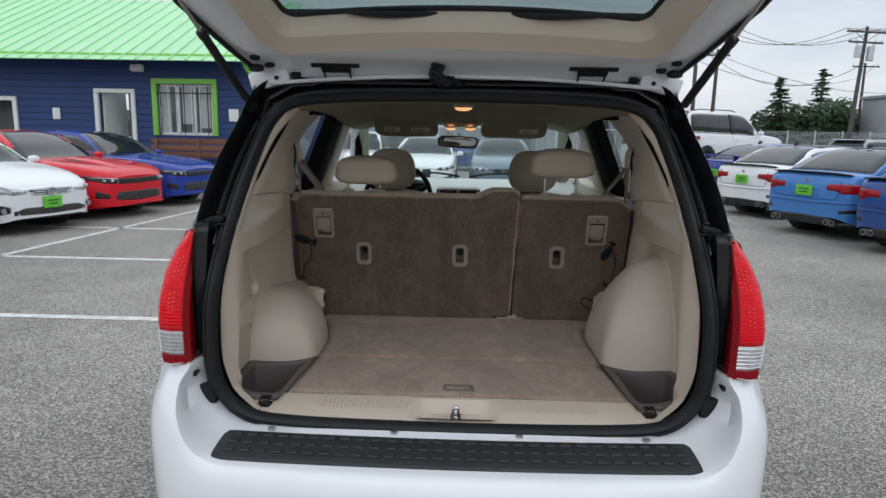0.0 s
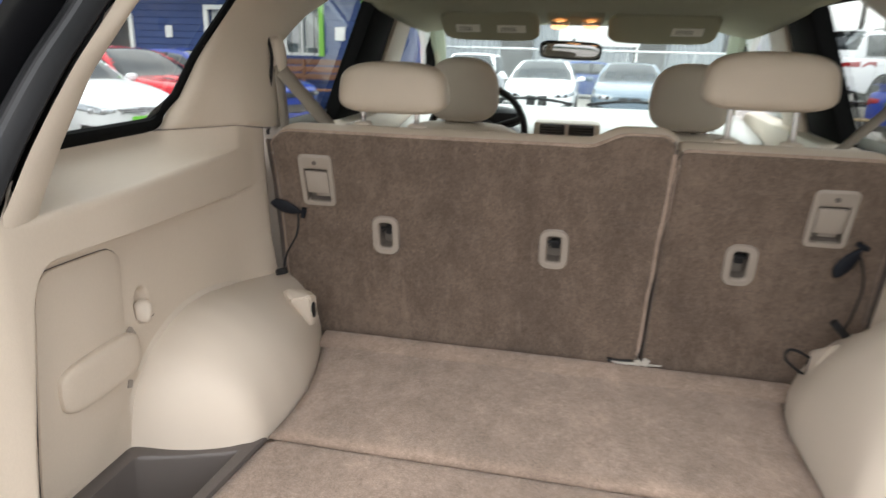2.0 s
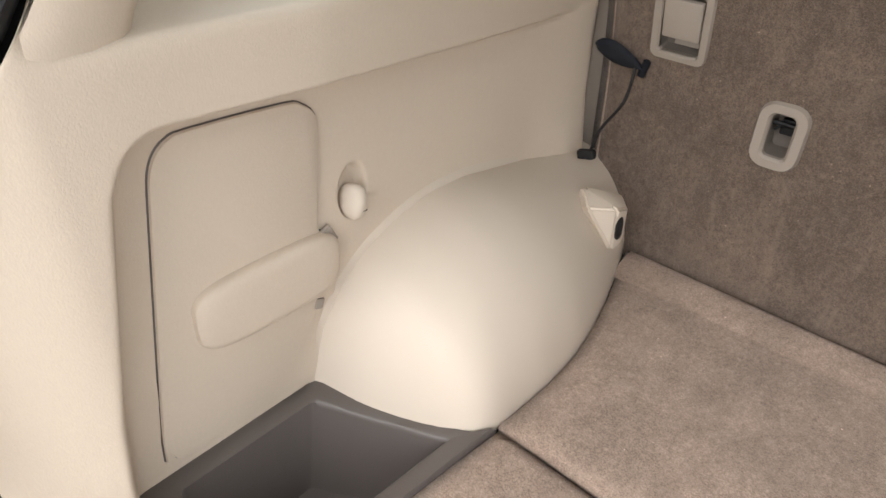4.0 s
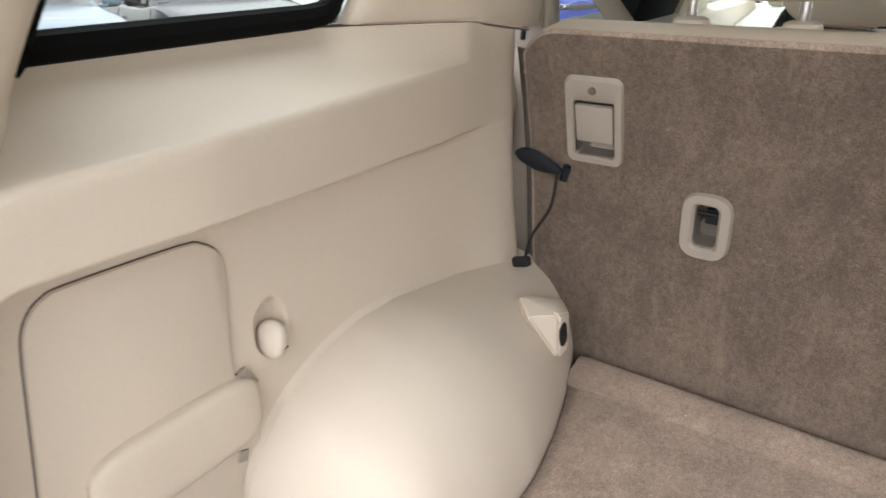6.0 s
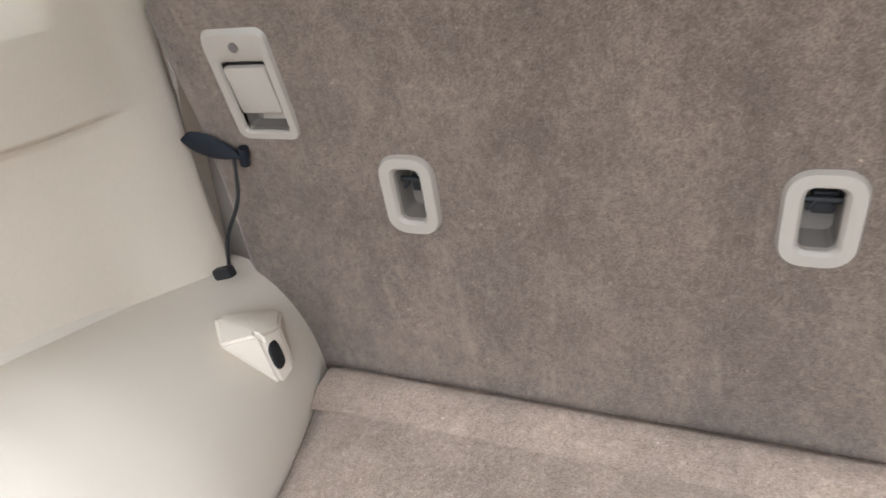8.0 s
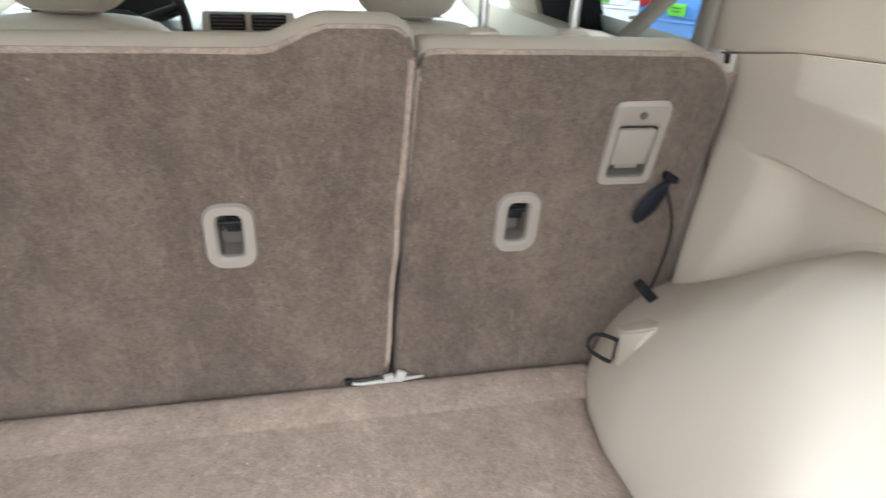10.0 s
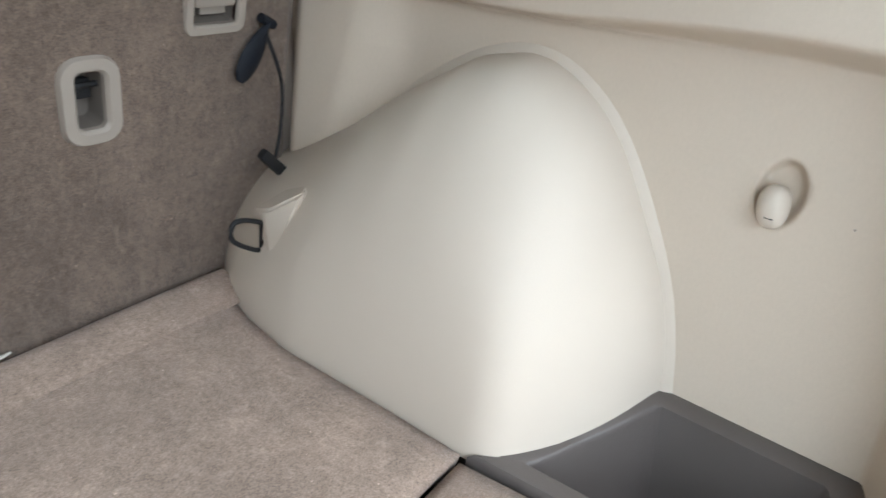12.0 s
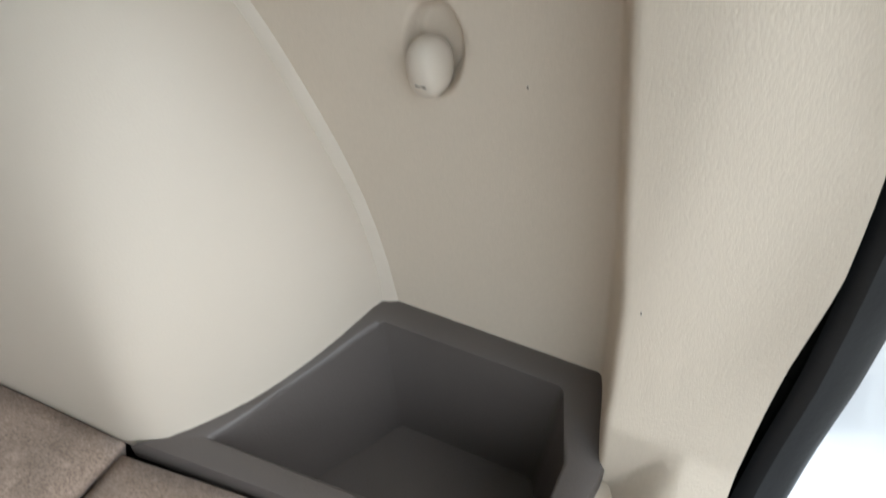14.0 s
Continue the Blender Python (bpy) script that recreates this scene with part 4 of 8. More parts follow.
# added filler behind the slit beside the seat; its taupe carries the slit's shade
for s in (-1, 1):
    bm = B()
    box(bm, (s * 0.75, 2.925, 0.99), (0.17, 0.02, 0.48), 0.004)
    box(bm, (s * 0.765, 2.925, 1.25), (0.12, 0.02, 0.12), 0.004)
    part("inner_panel", bm, TAUPE, suv)

# small scuffs on the side panel
for x, y, z in [(0.646, 2.018, 0.903), (0.646, 2.024, 1.132), (0.716, 2.129, 0.999)]:
    bm = B()
    pillow(bm, (x, y, z), (0.003, 0.0012, 0.0026), 2, 8, 5)
    part("scuff", bm, BIN, trim)

# left access door in the recess
bm = B()
dW = wall_x(-1)
mL = Matrix(((0, 0, 1, -dW), (1, 0, 0, 0), (0, 1, 0, 0), (0, 0, 0, 1)))
door = [(2.1045, 1.066), (2.109, 1.086), (2.117, 1.101), (2.130, 1.1105), (2.150, 1.113), (2.247, 1.109), (2.268, 1.103), (2.283, 1.088), (2.284, 1.06), (2.276, 0.966), (2.282, 0.950), (2.297, 0.928), (2.298, 0.905), (2.295, 0.868), (2.288, 0.858), (2.266, 0.852), (2.262, 0.82), (2.253, 0.762), (2.235, 0.742), (2.09, 0.752), (2.067, 0.764), (2.060, 0.789)]
plate(bm, [tuple(v)[:2] for v in smooth_line([(y, z, 0) for y, z in door + door[:1]], 3)[:-1]], mL, 0.0055, 0.003)
hatch = part("access_door", bm, BEIGE, [o for o in suv.children if o.name.startswith("side_trim")][0], "beige access door with finger grip")
bm = B()
tube(bm, [mL @ Vector((v[0], v[1], 0.0002)) for v in smooth_line([(y, z, 0) for y, z in door + door[:1]], 3)[:-1]], 0.0015, 5, closed=True)
part("door_gap", bm, BIN, hatch)
bm = B()
pillow(bm, (-dW + 0.006, 2.207, 0.916), (0.030, 0.182, 0.082), 4.0, 32, 14, pose(0, 0, 0, 0))
part("finger_grip", bm, BEIGE, hatch)
bm = B()
box(bm, (-dW + 0.005, 2.289, 0.944), (0.006, 0.014, 0.026), 0.002, pose(0, 0, 0, 28))
part("grip_notch", bm, TAUPE, hatch)
bm = B()
box(bm, (-dW + 0.005, 2.268, 0.858), (0.006, 0.012, 0.014), 0.002, pose(0, 0, 0, -20))
part("grip_notch", bm, TAUPE, hatch)

# ---- rear seat backs ----
SEAT_Y = [(0.70, 2.842), (0.85, 2.834), (1.0, 2.820), (1.1, 2.803), (1.18, 2.783), (1.26, 2.762), (1.30, 2.755)]


def seat_y(z):
    return lerp(SEAT_Y, z)


SEAT_HOLES = [(x, 1.0, 0.022, 0.038) for x in (-0.396, 0.0, 0.396)] + [(-0.556, 1.116, 0.034, 0.046), (0.547, 1.108, 0.034, 0.046)]


def seat_back(name, x0, x1, top, label):
    ob = new(name)
    ob.parent = suv
    ob["label"] = label
    nx, nz = (110 if x1 < 0.3 else 60), 64
    z0 = 0.700
    rows = []
    for j in range(nz + 1):
        v = j / nz
        v = v + 0.06 * math.sin(2 * math.pi * v) * -1 * 0.5
        row = []
        for i in range(nx + 1):
            u = i / nx
            u = u - 0.05 * math.sin(2 * math.pi * u)
            x = x0 + (x1 - x0) * u
            zt = top(x)
            z = z0 + (zt - z0) * v
            x += 0.016 * (step(0.72, 1.22, z) - 1) * (step(0.05, 0.222, x) if x1 < 0.3 else 1 - step(0.234, 0.40, x))
            e = min((x1 - x0) * u, (x1 - x0) * (1 - u), zt - z)
            r = 0.016
            y = seat_y(z)
            if e < r:
                y += r - math.sqrt(max(0, r * r - (r - e) ** 2))
            y += 0.003 * noise.noise((x * 3.5, 3.3, z * 3.5)) + 0.0012 * noise.noise((x * 12, 7, z * 12))
            if x1 < 0.3:
                # old fold by the centre belt, with a cross crease at its foot
                y -= 0.0042 * step(0.120, 0.131, x) * (1 - step(0.19, 0.225, x)) * step(1.075, 1.088, z)
                y -= 0.0018 * math.exp(-((z - 1.08) / 0.006) ** 2) * step(0.10, 0.13, x)
            row.append((x, y, z))
        rows.append(row)
    bm = B()
    sheet(bm, rows, flip=True)
    # openings behind the anchors and the latch
    for cx, cz, w, h in SEAT_HOLES:
        for co, no in (((cx - w, 0, 0), (1, 0, 0)), ((cx + w, 0, 0), (1, 0, 0)), ((0, 0, cz - h), (0, 0, 1)), ((0, 0, cz + h), (0, 0, 1))):
            near = [f for f in bm.faces if abs(f.calc_center_median().x - cx) < w + 0.02 and abs(f.calc_center_median().z - cz) < h + 0.02]
            edges = list({e for f in near for e in f.edges})
            bmesh.ops.bisect_plane(bm, geom=list({v for f in near for v in f.verts}) + edges + near, plane_co=co, plane_no=no, dist=0.0004)
        inside = [f for f in bm.faces if abs(f.calc_center_median().x - cx) < w and abs(f.calc_center_median().z - cz) < h]
        bmesh.ops.delete(bm, geom=inside, context="FACES")
    carpet = part("carpet_back", bm, SHADED_CARPET, ob, "brown carpeted seat back", sharp=70)
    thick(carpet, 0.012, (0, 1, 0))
    # soft worn roll round the carpet's sides and top
    side = [z0 + 0.02 + (top(x0 + 0.03) - 0.05 - z0) * k / 12 for k in range(13)]
    path = [Vector((x0 + 0.003, seat_y(z) + 0.013, z)) for z in side]
    path += [Vector((x, seat_y(top(x)) + 0.011, top(x) - 0.004)) for x in [x0 + 0.012 + (x1 - x0 - 0.024) * k / 40 for k in range(41)]]
    if x1 > 0.3:
        path += [Vector((x1 - 0.003, seat_y(z) + 0.013, z)) for z in reversed(side)]
    bm = B()
    tube(bm, path, 0.0052, 6)
    part("carpet_edge", bm, FLOOR_CARPET, ob, "paler worn carpet edge")
    # padded seat in front of it
    bm = B()
    rows = []
    for j in range(14):
        f = j / 13
        row = []
        for i in range(nx + 1):
            x = x0 + 0.006 + (x1 - x0 - 0.012) * i / nx
            zt = top(x) - 0.008
            if f < 0.62:
                g = f / 0.62
                y, z = seat_y(zt - 0.02) + 0.014 + 0.10 * g, zt - 0.028 * (1 - min(1, g * 5)) ** 2 + 0.008 * math.sin(math.pi * min(1, g * 1.1)) * (1 - 0.4 * g)
            else:
                g = (f - 0.62) / 0.38
                y, z = seat_y(zt) + 0.10 + 0.02 + 0.03 * math.sin(g * 1.5), zt - 0.62 * g * g
            row.append((x, y, z))
        rows.append(row)
    sheet(bm, rows)
    pad_ob = part("seat_cushion", bm, LEATHER, ob, "beige leather seat back")
    thick(pad_ob, 0.01, (0, 1, -1))
    # seat sides: dark carpet colour puts the gap's shade into them
    for xs in (x0 + 0.004, x1 - 0.004):
        bm = B()
        rows = []
        for j in range(12):
            z = 0.74 + (top(xs + (0.03 if xs == x0 + 0.004 else -0.03)) - 0.03 - 0.74) * j / 11
            rows.append([(xs, seat_y(z) + 0.01, z), (xs, seat_y(z) + 0.12, z)])
        sheet(bm, rows)
        thick(part("seat_side", bm, SHADED_CARPET, ob), 0.006)
    # carpet wrapped forwards round the outer side
    xo, sg = (x0, -1) if x1 < 0.3 else (x1, 1)
    zs = [0.72 + (top(xo - sg * 0.03) - 0.030 - 0.72) * j / 16 for j in range(17)]
    bm = B()
    sheet(bm, [[(xo + sg * dx, seat_y(z) + dy, z) for dx, dy in ((-0.014, 0.012), (-0.005, 0.016), (0.002, 0.024), (0.009, 0.038), (0.020, 0.052), (0.040, 0.062))] for z in zs])
    thick(part("side_wrap", bm, SHADED_CARPET, ob), 0.004, (0, 1, 0))
    return ob


SEAT_L, SEAT_R = 0.664, 0.673


def big_top(x):
    z = 1.246 + 0.028 * step(0.055, 0.135, x)
    e = x + SEAT_L
    if e < 0.055:
        z -= 0.055 - math.sqrt(max(0, 0.055 ** 2 - (0.055 - e) ** 2))
    e = 0.2345 - x
    if e < 0.035:
        z -= 0.035 - math.sqrt(max(0, 0.035 ** 2 - (0.035 - e) ** 2))
    return z


def small_top(x):
    z = 1.247
    e = SEAT_R - x
    if e < 0.075:
        z -= 0.075 - math.sqrt(max(0, 0.075 ** 2 - (0.075 - e) ** 2))
    e = x - 0.2375
    if e < 0.02:
        z -= 0.02 - math.sqrt(max(0, 0.02 ** 2 - (0.02 - e) ** 2))
    return z


seat_l = seat_back("rear_seat", -SEAT_L, 0.2345, big_top, "wide rear seat back with brown carpet and beige leather")
seat_r = seat_back("rear_seat", 0.2375, SEAT_R, small_top, "narrow rear seat back with brown carpet and beige leather")


bm = B()
zz = [0.735 + 0.502 * k / 60 for k in range(61)]
tube(bm, [(0.2345 + 0.016 * (step(0.72, 1.22, z) - 1) - 0.006 - 0.012 * (1 - step(0.735, 0.765, z)) + 0.003 * noise.noise((z * 13, 2, 0)), seat_y(z) + 0.004, z) for z in zz], [0.0050 + 0.0018 * noise.noise((z * 22, 5, 1)) for z in zz], 7)
part("edge_roll", bm, FLOOR_CARPET, seat_l, "worn carpet edge roll")
bm = B()
sheet(bm, [[(x, y, z + 0.0008 * noise.noise((x * 9, y * 9, 5))) for y, z in ((2.752, 0.7188), (2.765, 0.7222), (2.785, 0.7272), (2.806, 0.7318), (2.820, 0.7326), (2.827, 0.7285), (2.8285, 0.719))] for x in [-0.556 + 1.098 * k / 60 for k in range(61)]])
part("floor_flap", bm, FLOOR_CARPET, front_floor, "folded carpet edge")


def on_seat(x, z, lift=0.0, roll=0.0):
    t = math.degrees(math.atan2(seat_y(z - 0.03) - seat_y(z + 0.03), 0.06))
    return pose(x, seat_y(z) - lift, z, 90 + t, 0, 0) @ pose(0, 0, 0, 0, 0, roll)


for x, ob in ((-0.396, seat_l), (0.0, seat_l), (0.396, seat_r)):
    bm = B()
    m = on_seat(x, 1.0, -0.004)
    vs = ring_plate(bm, round_rect(0.067, 0.099, 0.024), round_rect(0.031, 0.064, 0.008), m, 0.011, 0.0)
    bezel = part("anchor_bezel", bm, TAUPE, ob, "taupe oval bezel of a seat anchor")
    bm = B()
    hole = round_rect(0.032, 0.065, 0.008)
    vs = sheet(bm, [[m @ Vector((a, b, 0.0075)) for a, b in hole], [m @ Vector((a, b, -0.003)) for a, b in hole], [m @ Vector((a * 0.94, b * 0.97, -0.030)) for a, b in hole]], ring=True)
    cap(bm, vs[-1])
    part("anchor_pocket", bm, POCKET, bezel)
    bm = B()
    rod(bm, m @ Vector((-0.0155, 0.012, -0.010)), m @ Vector((0.0155, 0.012, -0.010)), 0.0034)
    box(bm, m @ Vector((0.003, 0.004, -0.022)), (0.020, 0.012, 0.022), 0.003)
    rod(bm, m @ Vector((-0.004, 0.012, -0.008)), m @ Vector((-0.011, 0.003, -0.006)), 0.0020)
    part("anchor_bar", bm, DARK, bezel)
for x, zp, ob in ((-0.556, 1.128, seat_l), (0.547, 1.120, seat_r)):
    m = on_seat(x, zp, -0.004)
    bm = B()
    hole = [(a, b - 0.012) for a, b in round_rect(0.057, 0.082, 0.004)]
    ring_plate(bm, round_rect(0.084, 0.130, 0.013), hole, m, 0.010, 0.0)
    pl = part("latch_plate", bm, TAUPE, ob, "taupe seat latch plate")
    bm = B()
    vs = sheet(bm, [[m @ Vector((a, b, 0.0065)) for a, b in hole], [m @ Vector((a, b, -0.004)) for a, b in hole], [m @ Vector((a * 0.96, (b + 0.012) * 0.97 - 0.012, -0.016)) for a, b in hole]], ring=True)
    cap(bm, vs[-1])
    part("latch_well", bm, POCKET, pl)
    # flap hinged at its top, its lower edge a little proud of the well
    bm = B()
    plate(bm, round_rect(0.0545, 0.056, 0.003), m @ pose(0, -0.0045, 0.0005, 3, 0, 0), 0.007, 0.0018)
    part("latch_flap", bm, TAUPE, pl)
    bm = B()
    box(bm, m @ Vector((0.006, -0.042, -0.010)), (0.036, 0.008, 0.010), 0.002)
    part("latch_stop", bm, TAUPE, pl)
    bm = B()
    rod(bm, m @ Vector((0, 0.046, 0.009)), m @ Vector((0, 0.046, 0.0115)), 0.0055)
    part("screw", bm, BIN, pl)
# pull straps: tab, cord and end clip
for x, z, turn, clip, ob in ((-0.638, 1.055, -16, (-0.646, 2.780, 0.900), seat_l), (0.597, 1.030, 62, (0.611, 2.788, 0.880), seat_r)):
    m = on_seat(x, z, 0.010, turn)
    bm = B()
    rows = []
    for k in range(15):
        f = k / 14
        w = 0.016 * math.sin(math.pi * min(1, f * 1.12)) ** 0.6 * (1 - 0.4 * f) + 0.003
        rows.append([m @ Vector((-0.04 + 0.082 * f, w * math.cos(a), 0.006 * math.sin(a) + 0.002)) for a in [2 * math.pi * j / 10 for j in range(10)]])
    vs = sheet(bm, rows, ring=True)
    cap(bm, vs[0], True)
    cap(bm, vs[-1])
    rod(bm, m @ Vector((0.042, -0.012, 0.0)), m @ Vector((0.042, 0.012, 0.0)), 0.006)
    tab = part("pull_tab", bm, NAVY_STRAP, ob, "dark plastic pull tab on a cord")
    e = m @ Vector((0.03, 0, 0.004))
    c = Vector(clip)
    bm = B()
    sgn = -1 if x < 0 else 1
    tube(bm, smooth_line([e, e.lerp(c, 0.35) + Vector((sgn * -0.012 if x < 0 else 0.018, -0.004, 0)), e.lerp(c, 0.7) + Vector((0.0 if x < 0 else 0.011, -0.006, 0)), c], 8), 0.0026, 6)
    part("cord", bm, DARK, tab)
    bm = B()
    box(bm, c + Vector((0, -0.010, 0.0)), (0.016, 0.014, 0.078) if x > 0 else (0.030, 0.014, 0.016), 0.005, pose(0, 0, 0, 0, -44 if x > 0 else -16, 0))
    part("cord_clip", bm, DARK, tab)
# pale liner and catch that show where the backs meet the floor
bm = B()
box(bm, (0.213, 2.824, 0.740), (0.016, 0.008, 0.014), 0.003, pose(0, 0, 0, 0, -12, 0))
box(bm, (0.230, 2.824, 0.742), (0.016, 0.008, 0.020), 0.003, pose(0, 0, 0, 0, 24, 0))
part("latch_tag", bm, WHITE_CLOTH, seat_r, "white latch tag")
bm = B()
tube(bm, smooth_line([(0.150, 2.826, 0.737), (0.166, 2.824, 0.734), (0.20, 2.823, 0.7355), (0.245, 2.824, 0.7362), (0.268, 2.828, 0.7355)], 4), [0.0015 + 0.002 * math.sin(math.pi * k / 16) for k in range(17)], 6)
part("liner_edge", bm, WHITE_CLOTH, seat_r)
bm = B()
box(bm, (0.150, 2.828, 0.7375), (0.012, 0.010, 0.008), 0.002)
tube(bm, [(0.156, 2.829, 0.7375), (0.18, 2.828, 0.7385), (0.20, 2.828, 0.741)], 0.0025, 6)
part("latch_hook", bm, DARK, seat_r)


def headrest(x0, x1, z0, z1, y, posts, parent, depth, base_z, power=3.2):
    hr = new("headrest")
    hr.parent = parent
    bm = B()
    c = ((x0 + x1) / 2, y, (z0 + z1) / 2)
    pillow(bm, c, (x1 - x0, depth, z1 - z0), power, 44, 22)
    for v in bm.verts:
        f = (v.co.z - z0) / (z1 - z0)
        v.co.x = c[0] + (v.co.x - c[0]) * (1.0 - 0.10 * f)
        v.co.z += 0.010 * (1 - ((v.co.x - c[0]) / (x1 - x0) * 2) ** 2) * f
    part("pad", bm, LEATHER, hr)
    bm = B()
    k = [((x0 + 0.05) + (x1 - x0 - 0.10) * i / 10, y - depth / 2 + 0.009, z0 + 0.012) for i in range(11)]
    tube(bm, k, 0.0016, 5)
    part("seam", bm, LEATHER, hr)
    for px in posts:
        bm = B()
        rod(bm, (px, y + 0.005, base_z - 0.02), (px, y, z0 + 0.02), 0.0065)
        part("post", bm, CHROME, hr, "chrome post")
        bm = B()
        pillow(bm, (px, y + 0.005, base_z), (0.046, 0.04, 0.022), 3, 14, 6)
        part("guide", bm, LEATHER, hr)
    return hr


headrest(-0.522, -0.258, 1.282, 1.388, 2.865, (-0.466, -0.336), suv, 0.10, 1.25, 3.8)["label"] = "beige leather headrest on chrome posts"
headrest(0.272, 0.540, 1.322, 1.430, 2.865, (0.340, 0.468), suv, 0.10, 1.25, 3.8)["label"] = "raised beige leather headrest on chrome posts"

# ---- cabin sides, roof lining and glass ----
WIN_R = [(1.255, 2.178), (1.262, 2.18), (1.44, 2.25), (1.555, 2.345), (1.585, 2.42)]
RIDGE = [(1.175, 0.662, 2.085), (1.22, 0.656, 2.10), (1.30, 0.643, 2.14), (1.39, 0.624, 2.19), (1.485, 0.588, 2.255), (1.57, 0.535, 2.34), (1.60, 0.51, 2.36)]
WIN_F = [(1.255, 2.535), (1.41, 2.592), (1.585, 2.72)]
CP_F = [(1.20, 2.885), (1.32, 2.875), (1.42, 2.90), (1.50, 3.04), (1.58, 3.24)]
for s in (-1, 1):
    # rear pillar trim between the seal and the quarter window
    rows = []
    for k in range(29):
        z = 1.175 + 0.415 * k / 28
        a = Vector((s * (loop_x(min(z, 1.555)) + 0.004), loop_y(z) + 0.006, z))
        w = Vector((s * pillar_x(z), lerp(WIN_R, z), z))
        if z > 1.555:
            a.x = s * (loop_x(1.555) + 0.004 - (z - 1.555) * 1.2)
        g = Vector((s * lerp([(q[0], q[1]) for q in RIDGE], z), lerp([(q[0], q[2]) for q in RIDGE], z), z))
        rows.append([a, a.lerp(g, 0.10) + Vector((-s * 0.003, 0.002, 0)), a.lerp(g, 0.35) + Vector((-s * 0.006, 0, 0)), a.lerp(g, 0.7) + Vector((-s * 0.006, 0, 0)), a.lerp(g, 0.94) + Vector((-s * 0.002, 0, 0)), g, g.lerp(w, 0.06) + Vector((0, 0.004, 0)), g.lerp(w, 0.5) + Vector((0, 0.004, 0)), w, w + Vector((s * 0.03, 0.005, 0))])
    bm = B()
    sheet(bm, rows)
    part("pillar_trim", bm, BEIGE, suv, "beige rear pillar trim", sharp=60)
    lean = pillar_x(1.236) - (wall_x(s) - bulge(s, 1.236)) + 0.003
    # middle pillar trim between quarter window and rear door
    rows = []
    for k in range(25):
        z = 1.238 + 0.347 * k / 24
        yr, yf = lerp(WIN_F, z), lerp(CP_F, z)
        x = pillar_x(z)
        xl = x - lean * (1 - step(1.22, 1.5, z))

        def up(y):
            return max(z, seam_z(y) + 0.0012 + 0.004 * k / 24)
        rows.append([(s * (x + 0.010), yr + 0.002, up(yr)), (s * x, yr, up(yr))] + [(s * (x - 0.004 + (xl - x) * min(1, max(0, (yr + (yf - yr) * f - 2.51) / 0.19))), yr + (yf - yr) * f, up(yr + (yf - yr) * f)) for f in (0.04, 0.12, 0.2, 0.3, 0.4, 0.5, 0.6, 0.7, 0.8, 0.94)] + [(s * xl, yf, up(yf)), (s * (xl + 0.05), yf + 0.01, up(yf))])
    bm = B()
    sheet(bm, rows)
    cp = part("pillar_trim", bm, BEIGE, suv, "beige middle pillar trim with belt guide", sharp=60)
    bm = B()
    zb = 1.276 if s < 0 else 1.283
    corner = smooth_line([(s * 0.778, 2.49, zb), (s * 0.778, 2.522, zb + 0.004), (s * 0.774, 2.540, zb + 0.022), (s * (pillar_x(1.33) + 0.004), lerp(WIN_F, 1.33) - 0.004, 1.33)], 5)
    line = [Vector((s * 0.778, 2.172 + 0.053 * i, zb)) for i in range(6)] + corner + [Vector((s * (pillar_x(z) + 0.004), lerp(WIN_F, z) - 0.004, z)) for z in [1.35 + 0.235 * i / 9 for i in range(10)]]
    tube(bm, line, [0.014 - 0.006 * step(0.40, 0.6, k / len(line)) for k in range(len(line))], 8)
    tube(bm, [(s * (pillar_x(z) + 0.006), lerp(WIN_R, z) + 0.004, z) for z in [1.255 + 0.33 * i / 14 for i in range(15)]], 0.007, 6)
    part("window_seal", bm, BLACK_MATTE, suv)
    bm = B()
    tube(bm, [(s * (pillar_x(1.236) + 0.001 - lean * min(1, max(0, (2.50 + 0.355 * f - 2.51) / 0.19))), 2.50 + 0.355 * f, seam_z(2.50 + 0.355 * f) + 0.0002) for f in [k / 24 for k in range(25)]], 0.0022, 5)
    part("trim_seam", bm, BIN, cp)
    # belt guide, slot and webbing
    gx = 0.683
    bm = B()
    pillow(bm, (s * gx, 2.868, 1.405), (0.05, 0.05, 0.085), 2.8, 16, 10, pose(0, 0, 0, 12))
    guide = part("belt_guide", bm, BEIGE_SMOOTH, cp)
    bm = B()
    tube(bm, smooth_line([(s * (gx + 0.006), 2.846, 1.45), (s * (gx - 0.008), 2.836, 1.40), (s * (gx + 0.004), 2.842, 1.33), (s * (gx + 0.02), 2.85, 1.22)], 6), 0.0045, 6)
    part("belt_slot", bm, DARK, guide)
    belt = new("seat_belt")
    belt.parent = suv
    for nm, a, b, w in (("lap_webbing", (s * 0.672, 2.862, 1.385), (s * 0.672, 2.89, 1.15), 0.045), ("shoulder_webbing", (s * 0.668, 2.868, 1.37), (s * 0.575, 2.99, 1.20), 0.04)):
        a, b = Vector(a), Vector(b)
        wv = Vector((0, 1, 0.3)).normalized() * w / 2 if nm == "lap_webbing" else Vector((0.2, 0.8, 0.55)).normalized() * w / 2
        bm = B()
        sheet(bm, [[a.lerp(b, f) - wv, a.lerp(b, f), a.lerp(b, f) + wv] for f in [k / 8 for k in range(9)]])
        thick(part(nm, bm, BELT, belt, "taupe belt webbing"), 0.002, (1, 1, 0))
    # quarter window
    bm = B()
    rows = [[(s * (pillar_x(z) + 0.011 + o), y, z) for y in (lerp(WIN_R, z) - 0.02, lerp(WIN_F, z) + 0.02)] for z in [1.24 + 0.35 * k / 8 for k in range(9)] for o in (0,)]
    sheet(bm, rows)
    ob = part("quarter_window", bm, PRIVACY, suv, "tinted quarter window")
